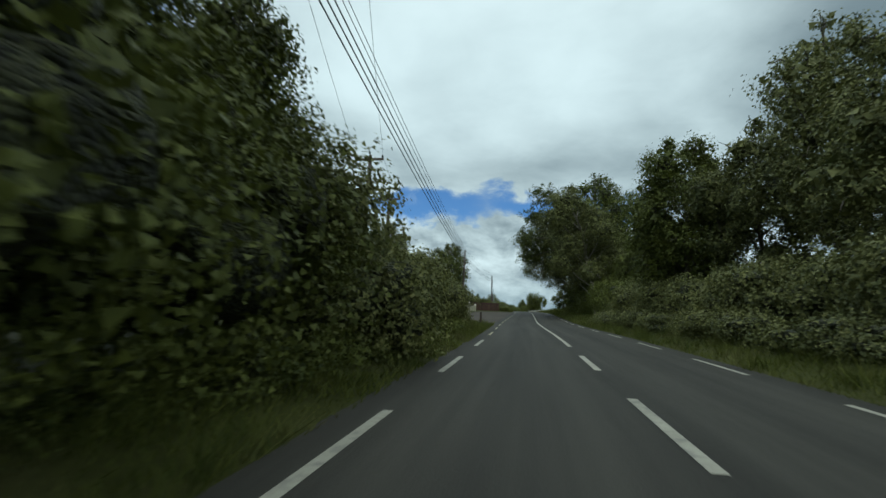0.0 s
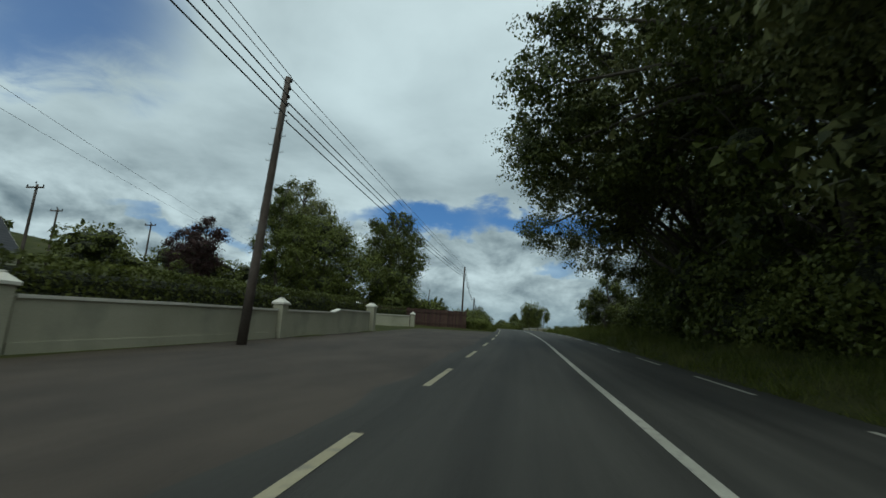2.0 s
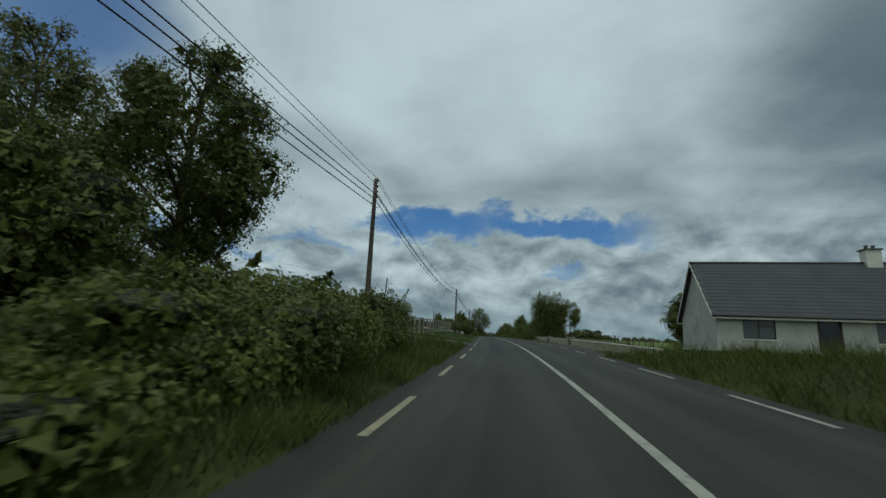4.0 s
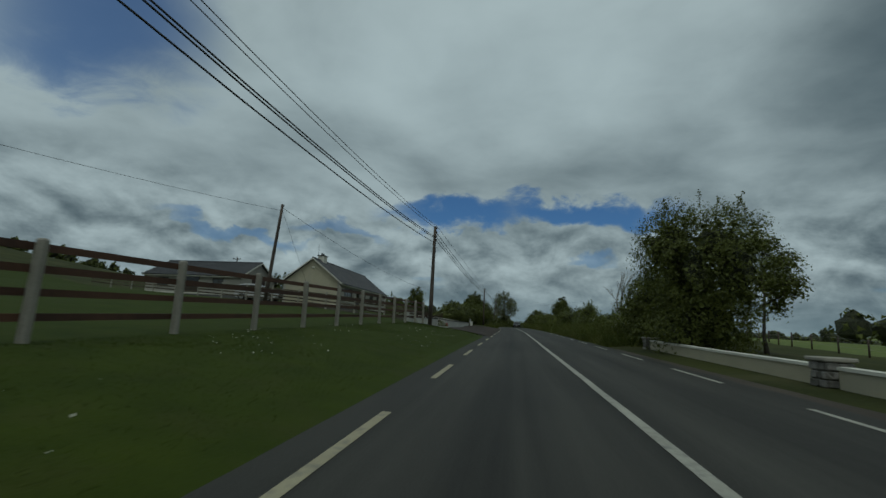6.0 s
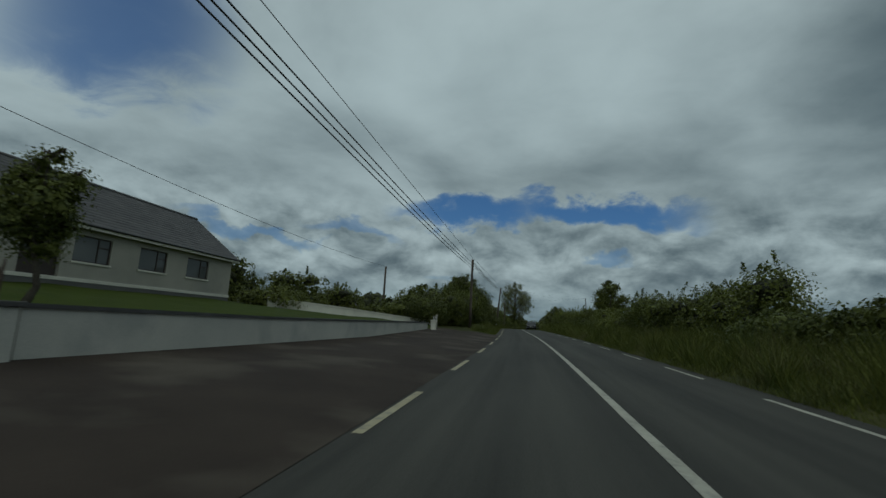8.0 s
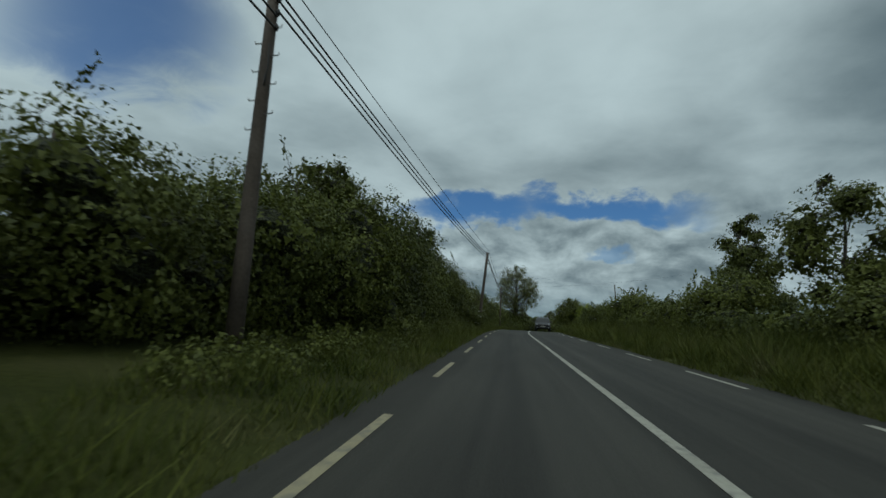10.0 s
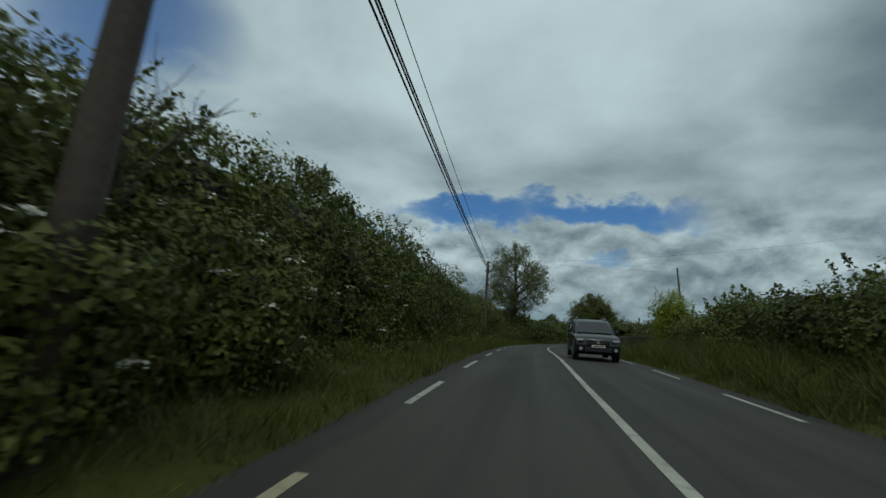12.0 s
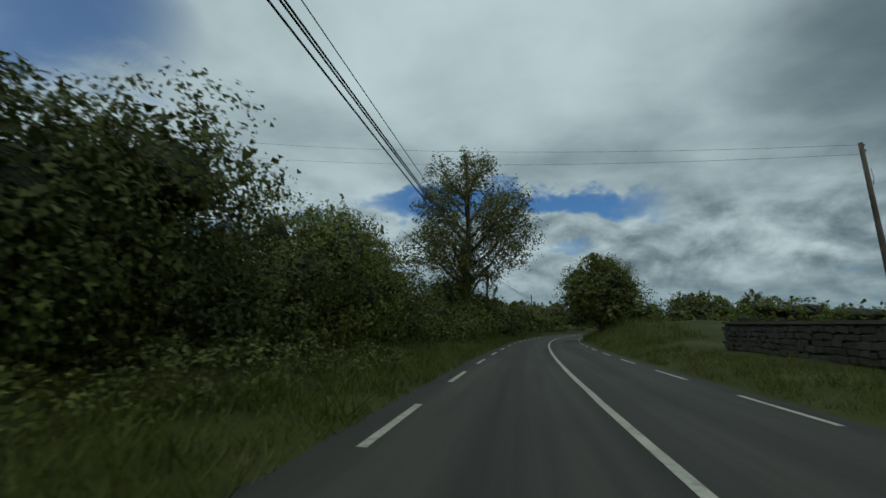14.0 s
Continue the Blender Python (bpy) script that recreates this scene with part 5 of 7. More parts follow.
def wall_run(name, pts, thick, label, mat, cap, cap_mat, cap_over=0.04, cap_h=0.07, base=None):
    """A rendered wall along points (y, d, foot, top) with a coping and perhaps a painted plinth."""
    ob = thing(name, Matrix.Translation(W(pts[0][0], pts[0][1])), label, "wall")
    o = W(pts[0][0], pts[0][1])

    def run(lo, hi, t):
        bm = bmesh.new()
        rows = []
        for i, (y, d, f, tp) in enumerate(pts):
            a, b = pts[max(i - 1, 0)], pts[min(i + 1, len(pts) - 1)]
            way = (W(b[0], b[1]) - W(a[0], a[1]))
            way.z = 0
            side = Vector((way.y, -way.x, 0)).normalized() * t / 2
            c = W(y, d) - o
            z0, z1 = lo(f, tp), hi(f, tp)
            rows.append([bm.verts.new(c + side * s + Vector((0, 0, z))) for s, z in ((-1, z0), (1, z0), (1, z1), (-1, z1))])
        for a, b in zip(rows, rows[1:]):
            for k in range(4):
                bm.faces.new((a[k], a[(k + 1) % 4], b[(k + 1) % 4], b[k]))
        bm.faces.new(rows[0])
        bm.faces.new(rows[-1][::-1])
        bmesh.ops.recalc_face_normals(bm, faces=bm.faces)
        return bm

    part("rendered_face", run(lambda f, t: f - 0.25, lambda f, t: t, thick), mat, ob)
    part("coping", run(lambda f, t: t, lambda f, t: t + cap_h, thick + 2 * cap_over), cap_mat, ob)
    if base:
        part("plinth", run(lambda f, t: f - 0.25, lambda f, t: f + base, thick + 0.05), mat, ob)
    return ob


def pier(y, d, size, h, label, mat, cap_mat, foot=0.0, turn=0.0, pyramid=True, group="wall piers"):
    m = W(y, d, foot)
    ob = thing("wall_pier", pose(m.x, m.y, m.z, 0, 0, heading(y) + turn), label, "pier", group)
    s = size / 2
    part("shaft", boxed(-s, s, -s, s, -0.3, h - 0.16, bevel=0.012), mat, ob)
    bm = boxed(-s - 0.05, s + 0.05, -s - 0.05, s + 0.05, h - 0.16, h - 0.08, bevel=0.01)
    if pyramid:
        a = [bm.verts.new((x * (s + 0.04), yy * (s + 0.04), h - 0.08)) for x, yy in ((-1, -1), (1, -1), (1, 1), (-1, 1))]
        b = [bm.verts.new((x * s * 0.42, yy * s * 0.42, h + 0.06)) for x, yy in ((-1, -1), (1, -1), (1, 1), (-1, 1))]
        for k in range(4):
            bm.faces.new((a[k], a[(k + 1) % 4], b[(k + 1) % 4], b[k]))
        bm.faces.new(b)
        box(bm, -s * 0.4, s * 0.4, -s * 0.4, s * 0.4, h + 0.06, h + 0.10, bevel=0.01)
    part("cap", bm, cap_mat, ob)
    return ob


CREAM = "cream rendered garden wall with a white coping"
wall_run("garden_wall", [(37.0, -12.4, 0, 1.0), (41, -12.0, 0, 1.0), (45.3, -11.3, 0, 1.02)], 0.2, CREAM, RENDER_CREAM, 0, WHITE, base=0.22)
wall_run("garden_wall", [(45.9, -11.1, 0, 1.22), (50, -10.9, 0, 1.12), (55.9, -10.75, 0, 1.04)], 0.2, CREAM, RENDER_CREAM, 0, WHITE, base=0.22)
wall_run("garden_wall", [(56.5, -10.7, 0, 1.04), (61, -10.6, 0, 1.04), (65.6, -10.55, 0, 1.0)], 0.2, CREAM, RENDER_CREAM, 0, WHITE, base=0.22)
wall_run("garden_wall", [(66.3, -10.55, 0, 1.0), (70.8, -10.5, 0.05, 0.98), (71.6, -10.5, 0.05, 1.14), (76.3, -10.5, 0.1, 1.1)], 0.2, CREAM, RENDER_CREAM, 0, WHITE, base=0.22)
wall_run("garden_wall", [(87.1, -14.6, 0.1, 0.98), (87.5, -13.4, 0.1, 0.98), (88.3, -12.2, 0.1, 0.98), (89.6, -10.95, 0.1, 0.98)], 0.2, "low curved cream rendered wall beside the gateway", RENDER_CREAM, 0, WHITE, base=0.2)
PIER = "square cream gate pier with a white stepped cap"
for y, d, s, h in ((45.6, -11.2, 0.62, 1.56), (56.2, -10.72, 0.42, 1.42), (65.95, -10.55, 0.42, 1.40), (76.7, -10.45, 0.5, 1.52), (87.0, -14.9, 0.5, 1.8), (90.0, -10.7, 0.36, 1.2)):
    pier(y, d, s, h, PIER, RENDER_CREAM, WHITE, 0.08 if y > 70 else 0.0)
for y, d in ((31.5, -13.0), (30.2, -12.6)):
    pier(y, d, 0.5, 1.7, "white capped gate pier half hidden by the hedge", RENDER_CREAM, WHITE, 0.3)


def iron_gate(y, d, length, h, turn, label):
    p = W(y, d, 0.15)
    ob = thing("iron_gate", pose(p.x, p.y, p.z, 0, 0, turn), label, "gate")
    for z in (0.1, h * 0.5, h - 0.1):
        part("bar", boxed(0, length, -0.015, 0.015, z, z + 0.03), BLACK, ob)
    for k in range(int(length / 0.13) + 1):
        part("spindle", tube(bmesh.new(), [(k * 0.13, 0, 0.05), (k * 0.13, 0, h - 0.05), (k * 0.13, 0, h + 0.06)], [0.011, 0.011, 0.003], 5), BLACK, ob)
    return ob


iron_gate(86.9, -15.3, 2.4, 1.5, 118, "open black wrought iron gate leaf")


def clipped_hedge(y0, y1, d0, d1, h, w, label):
    """A long trimmed hedge: a flat-sided, shade-coloured heart under a coat of small leaves."""
    rng = np.random.default_rng(int(y0 * 7))
    mid = W((y0 + y1) / 2, (d0 + d1) / 2)
    ob = thing("clipped_hedge", Matrix.Translation(mid), label, "hedge")
    a, b = W(y0, d0) - mid, W(y1, d1) - mid
    way = (b - a).normalized()
    side = Vector((way.y, -way.x, 0)).normalized()
    bm = bmesh.new()
    rows = []
    for t in np.linspace(0, 1, 24):
        c = a.lerp(b, t)
        ring = []
        for s, z in ((-1, 0), (-1, 0.9), (-0.7, 1), (0.7, 1), (1, 0.9), (1, 0)):
            k = 0.92 + 0.06 * noise.noise((t * 14, s, z * 3))
            ring.append(bm.verts.new(c + side * (w / 2 * s * k) + Vector((0, 0, h * z * k - 0.1))))
        rows.append(ring)
    for r, q in zip(rows, rows[1:]):
        for k in range(5):
            bm.faces.new((r[k], r[k + 1], q[k + 1], q[k]))
    bm.faces.new(rows[0]), bm.faces.new(rows[-1][::-1])
    bmesh.ops.recalc_face_normals(bm, faces=bm.faces)
    part("shaded_core", bm, CORE, ob)
    n = int((b - a).length * 650)
    t, u = rng.uniform(0, 1, n), rng.uniform(0, 1, n)
    top = rng.uniform(0, 1, n) < 0.35
    s = np.where(top, rng.uniform(-1, 1, n), np.where(rng.uniform(0, 1, n) < 0.75, 1, -1))
    z = np.where(top, 1.0, u ** 0.8) * h
    c = np.array(a) + t[:, None] * np.array(b - a) + np.array(side) * (w / 2 * s)[:, None] + np.stack([0 * z, 0 * z, z], -1) + rng.normal(0, 0.05, (n, 3))
    nn = np.where(top[:, None], [0, 0, 1.0], np.array(side) * s[:, None])
    V, F = leaf_arrays(rng, c, nn, 0.115, 0.65)
    f = new("foliage", mesh_of("foliage", V, F, LEAF))
    f.parent = ob
    return ob


clipped_hedge(38, 46, -14.2, -12.9, 1.95, 1.2, "dark clipped evergreen hedge behind the wall")
clipped_hedge(46, 79, -12.7, -12.3, 1.92, 1.2, "long dark clipped evergreen hedge behind the wall")
clipped_hedge(88.4, 92.5, -16.2, -12.2, 1.75, 1.2, "dark clipped hedge behind the low curved wall")
clipped_hedge(92, 98, -24, -36, 2.0, 1.4, "dark clipped hedge across the garden")


def board_fence(name, a, b, h, label, mat, post_mat, gap=0.02, width=0.12, rails=True, pointed=True, jitter=0.04):
    """Upright boards on rails between posts, from one place to another."""
    a, b = Vector(a), Vector(b)
    ang = math.degrees(math.atan2(b.y - a.y, b.x - a.x))
    ob = thing(name, pose(a.x, a.y, a.z, 0, 0, ang), label, "fence")
    length = Vector((b.x - a.x, b.y - a.y)).length
    slope = (b.z - a.z) / length
    rng = np.random.default_rng(int(a.y * 10))
    bm = bmesh.new()
    top = [(0, 0, 0), (width, 0, 0), (width, 0, h - (0.05 if pointed else 0)), (width / 2, 0, h), (0, 0, h - (0.05 if pointed else 0))]
    solid(bm, top, (0, 0.022, 0))
    me = bpy.data.meshes.new("board")
    bm.to_mesh(me)
    bm.free()
    me.materials.append(mat)
    n = int(length / (width + gap))
    for k in range(n):
        o = new("board", me)
        o.parent = ob
        x = k * (width + gap)
        o.matrix_local = pose(x, 0, x * slope + rng.uniform(-jitter, jitter / 2), 0, rng.uniform(-0.6, 0.6), 0)
    for k in range(int(length / 2.4) + 2):
        x = min(k * 2.4, length)
        part("post", boxed(x - 0.06, x + 0.06, 0.03, 0.15, x * slope - 0.3, x * slope + h + 0.05, bevel=0.01), post_mat, ob)
    if rails:
        for z in (0.3, h - 0.35):
            bm = bmesh.new()
            solid(bm, [(0, -0.03, z), (length, -0.03, z + length * slope), (length, -0.03, z + 0.1 + length * slope), (0, -0.03, z + 0.1)], (0, 0.03, 0))
            part("rail", bm, post_mat, ob)
    return ob


board_fence("picket_fence", W(28.4, -9.6, 0.25), W(34.4, -6.0, 0.0), 1.55, "weathered grey-brown wooden board fence at the forecourt", TIMBER, TIMBER, gap=0.035, width=0.11)
part("end_post", boxed(-0.09, 0.09, -0.09, 0.09, -0.3, 1.7, bevel=0.012), TIMBER_DARK, thing("fence_post", at(34.5, -5.9, 0), "thick dark wooden end post of the board fence", "post"))
part("shaft", boxed(-0.06, 0.06, -0.06, 0.06, -0.3, 0.85, bevel=0.015), TIMBER_DARK, thing("marker_post", at(32.2, -4.25, 0), "short dark wooden marker post at the road's edge", "post"))
board_fence("board_fence", W(92.4, -11.6, 0.1), W(92.8, -6.2, 0.05), 1.65, "red-brown stained timber fence across the forecourt's end", TIMBER_RED, TIMBER_RED, gap=0.008, width=0.14, pointed=False, jitter=0.015)
board_fence("board_fence", W(92.4, -16.0, 0.3), W(92.4, -11.7, 0.1), 1.65, "red-brown stained timber fence behind the hedge", TIMBER_RED, TIMBER_RED, gap=0.008, width=0.14, pointed=False, jitter=0.015)


def stone_block(w, l, h, seed):
    """One rough-cut stone."""
    rng = np.random.default_rng(seed)
    bm = boxed(-w / 2, w / 2, -l / 2, l / 2, 0, h, bevel=min(w, l, h) * 0.12)
    for v in bm.verts:
        v.co += Vector(rng.normal(0, min(w, l, h) * 0.035, 3))
    me = bpy.data.meshes.new("stone")
    bm.to_mesh(me)
    bm.free()
    return me


def stone_pier(y, d, s, h, label, mat, foot=0.0, cap=True, turn=0.0):
    p = W(y, d, foot)
    ob = thing("stone_pier", pose(p.x, p.y, p.z, 0, 0, heading(y) + turn), label, "pier", "stone piers")
    part("mortar_core", boxed(-s / 2 + 0.03, s / 2 - 0.03, -s / 2 + 0.03, s / 2 - 0.03, -0.3, h, bevel=0.01), MORTAR, ob)
    rng = np.random.default_rng(int(y * 3))
    kinds = [stone_block(s * 0.5, 0.16, 0.17, k) for k in range(4)]
    for me in kinds:
        me.materials.append(mat)
    z, row = 0.0, 0
    while z < h - 0.08:
        for side in range(4):
            for half in (-1, 1):
                o = new("stone", kinds[rng.integers(4)])
                o.parent = ob
                sh = (0.5 + (0.08 if (row + side) % 2 else -0.08) * half)
                o.matrix_local = pose(0, 0, z, 0, 0, 90 * side) @ pose(half * s * 0.25, -s / 2 + 0.07, 0) @ Matrix.Diagonal((sh * 2 * 0.95, 1, rng.uniform(0.85, 1.0), 1))
        z += 0.18
        row += 1
    if cap:
        part("cap", boxed(-s / 2 - 0.06, s / 2 + 0.06, -s / 2 - 0.06, s / 2 + 0.06, z, z + 0.09, bevel=0.02), CONCRETE, ob)
    return ob


stone_pier(130.6, -8.6, 0.62, 1.65, "squared grey stone gate pier beside a driveway", STONE, 0.15)
stone_pier(123.0, -8.9, 0.62, 1.65, "squared grey stone gate pier beside a driveway", STONE, 0.15)
LOW = "low cream wall with a white coping before the field"
wall_run("roadside_wall", [(118.0, 5.9, -0.1, 0.42), (128, 5.7, -0.1, 0.42), (138.0, 5.45, -0.1, 0.44)], 0.22, LOW, RENDER_SAND, 0, WHITE)
wall_run("roadside_wall", [(139.0, 5.4, -0.1, 0.44), (145, 5.35, -0.1, 0.42), (150.8, 5.3, -0.1, 0.42)], 0.22, LOW, RENDER_SAND, 0, WHITE)
wall_run("roadside_wall", [(151.6, 5.3, -0.1, 0.42), (156, 5.25, -0.1, 0.42), (163.6, 5.2, -0.05, 0.46)], 0.22, LOW, RENDER_SAND, 0, WHITE)
for y, d in ((138.5, 5.45), (151.2, 5.3), (164.0, 5.2)):
    stone_pier(y, d, 0.55, 0.72, "low square stone pier in the roadside wall", STONE, -0.15)

tagged(strip("driveway", np.arange(124.0, 130.3, 1.0), -16, -3.3, 0.012, WORN_BROWN, 8, follow=True), "worn tar driveway mouth", "driveway", kind="structure")


def rail_fence():
    """Concrete posts with three stained rails, copied along the verge."""
    me_post = boxed(-0.075, 0.075, -0.065, 0.065, -0.4, 1.5, bevel=0.03)
    post = bpy.data.meshes.new("post")
    me_post.to_mesh(post)
    me_post.free()
    post.materials.append(CONCRETE)
    ys = [132.75 + 2.93 * k for k in range(15)]
    feet = np.interp(ys, [132.9, 139, 145, 157, 167, 177], [0.42, 0.45, 0.55, 0.72, 0.80, 0.9])
    ob = thing("rail_fence", Matrix.Translation(W(ys[0], -8.3)), "post-and-rail fence with concrete posts and brown-stained rails", "fence")
    o = W(ys[0], -8.3)
    rng = np.random.default_rng(8)
    for y, f in zip(ys, feet):
        p = new("post", post)
        p.parent = ob
        c = W(y, -8.3, f) - o
        p.matrix_local = pose(c.x, c.y, c.z, rng.uniform(-1.5, 1.5), rng.uniform(-1.5, 1.5), heading(y))
    for (y0, f0), (y1, f1) in zip(zip(ys, feet), zip(ys[1:], feet[1:])):
        for z in (0.30, 0.66, 1.0, 1.32):
            a, b = W(y0, -8.3, f0 + z) - o - Vector((0.12, 0, 0)), W(y1, -8.3, f1 + z) - o - Vector((0.12, 0, 0))
            bm = bmesh.new()
            solid(bm, [a, b, b + Vector((0, 0, 0.115)), a + Vector((0, 0, 0.115))], (0.045, 0, 0))
            part("rail", bm, RAIL, ob)
    # the same kind of fence round the yard, farther off
    far = thing("yard_fence", Matrix.Translation(o), "far pale post-and-rail fence round the yard", "fence")
    spots = [(176.5 + 0.15 * k, -9.5 - 2.8 * k) for k in range(14)]
    for (y0, d0), (y1, d1) in zip(spots, spots[1:]):
        a, b = G(y0, d0) - o, G(y1, d1) - o
        p = new("post", post)
        p.parent = far
        p.matrix_local = Matrix.Translation(a)
        for z in (0.3, 0.6, 0.9, 1.2):
            bm = bmesh.new()
            solid(bm, [a + Vector((0, 0, z)), b + Vector((0, 0, z)), b + Vector((0, 0, z + 0.13)), a + Vector((0, 0, z + 0.13))], (0, -0.04, 0))
            part("rail", bm, TIMBER, far)


rail_fence()
sign = thing("marker_plate", at(135.2, -7.0, 0) @ Matrix.Scale(0.65, 4), "small dark marker post with a white plate in the grass", "marker")
part("post", boxed(-0.09, 0.09, -0.06, 0.06, -0.2, 0.48, bevel=0.02), BLACK, sign)
part("plate", boxed(-0.07, 0.07, -0.07, -0.062, 0.2, 0.34), WHITE, sign)
for x in (-0.03, 0.015):
    part("character_bar", boxed(x, x + 0.02, -0.074, -0.07, 0.225, 0.315), BLACK, sign)

# ---------------------------------------------------------------- houses


def window(parent, x, z, w, h, y, panes, frame_mat, depth=0.12):
    """A window in a wall that faces -y at y; x and z are its lower corner."""
    ob = new("window")
    ob.parent = parent
    f = 0.06
    bm = bmesh.new()
    for a in ((x, x + w, z, z + f), (x, x + w, z + h - f, z + h), (x, x + f, z + f, z + h - f), (x + w - f, x + w, z + f, z + h - f)):
        box(bm, a[0], a[1], y + depth - 0.05, y + depth + 0.02, a[2], a[3])
    edges = [x + w * t for t in panes]
    for e in edges:
        box(bm, e - f / 2, e + f / 2, y + depth - 0.05, y + depth + 0.02, z + f, z + h - f)
    me = part("window_frame", bm, frame_mat, parent)
    me.parent = ob
    g = part("pane", boxed(x + f, x + w - f, y + depth - 0.02, y + depth - 0.01, z + f, z + h - f), GLASS_TONED, ob)
    if len(panes):
        e = edges[-1]
        part("casement_bar", boxed(e, x + w, y + depth - 0.055, y + depth, z + h * 0.62, z + h * 0.62 + f), frame_mat, ob)
        if len(panes) > 2:
            part("casement_bar", boxed(x, edges[0], y + depth - 0.055, y + depth, z + h * 0.62, z + h * 0.62 + f), frame_mat, ob)
    part("sill", boxed(x - 0.08, x + w + 0.08, y - 0.06, y + depth, z - 0.09, z, bevel=0.01), WHITE, ob)
    return ob


def front_wall(length, h, openings, thick=0.3):
    """A wall along x from 0, facing -y, in one piece, cut by openings (x, z, w, h)."""
    xs = sorted({0.0, length, *[round(o[0], 4) for o in openings], *[round(o[0] + o[2], 4) for o in openings]})
    zs = sorted({0.0, h, *[round(o[1], 4) for o in openings], *[round(o[1] + o[3], 4) for o in openings]})
    bm = bmesh.new()
    made = {}

    def v(i, y, k):
        if (i, y, k) not in made:
            made[i, y, k] = bm.verts.new((xs[i], y, zs[k]))
        return made[i, y, k]

    def full(i, k):
        if not (0 <= i < len(xs) - 1 and 0 <= k < len(zs) - 1):
            return False
        x, z = (xs[i] + xs[i + 1]) / 2, (zs[k] + zs[k + 1]) / 2
        return not any(o[0] < x < o[0] + o[2] and o[1] < z < o[1] + o[3] for o in openings)

    for i in range(len(xs) - 1):
        for k in range(len(zs) - 1):
            if not full(i, k):
                continue
            for y in (0.0, thick):
                bm.faces.new((v(i, y, k), v(i + 1, y, k), v(i + 1, y, k + 1), v(i, y, k + 1)))
            for (di, dk), (a, b) in (((-1, 0), ((i, k), (i, k + 1))), ((1, 0), ((i + 1, k), (i + 1, k + 1))), ((0, -1), ((i, k), (i + 1, k))), ((0, 1), ((i, k + 1), (i + 1, k + 1)))):
                if not full(i + di, k + dk):
                    bm.faces.new((v(a[0], 0.0, a[1]), v(b[0], 0.0, b[1]), v(b[0], thick, b[1]), v(a[0], thick, a[1])))
    bmesh.ops.recalc_face_normals(bm, faces=bm.faces)
    return bm


def tiled_slope(parent, length, run, lift, eave, mat, sign, mid, courses=16, across=34):
    """One pitch of a roof as overlapping tiles laid in courses, all one part."""
    sl = math.hypot(run, lift)
    V, F = [], []
    rng = np.random.default_rng(3)
    for c in range(courses):
        for k in range(across):
            x0 = -0.3 + (length + 0.6) * (k + (0.5 if c % 2 else 0)) / across
            x1 = min(x0 + (length + 0.6) / across - 0.012, length + 0.3)
            s0, s1 = c / courses, min(1.0, (c + 1.12) / courses)
            t = 0.035 + rng.uniform(-0.004, 0.004)
            q = []
            for x, s, up in ((x0, s0, t + 0.02), (x1, s0, t + 0.02), (x1, s1, 0.012), (x0, s1, 0.012), (x0, s0, 0.0), (x1, s0, 0.0)):
                q.append((x, mid + sign * run * (1 - s), eave + lift * s + up))
            b = len(V)
            V += q
            F += [(b, b + 1, b + 2, b + 3), (b, b + 4, b + 5, b + 1)]
    o = new("roof_tiles", mesh_of("roof_tiles", V, F, mat))
    o.parent = parent
    tagged(o, kind="stuff")
    return o


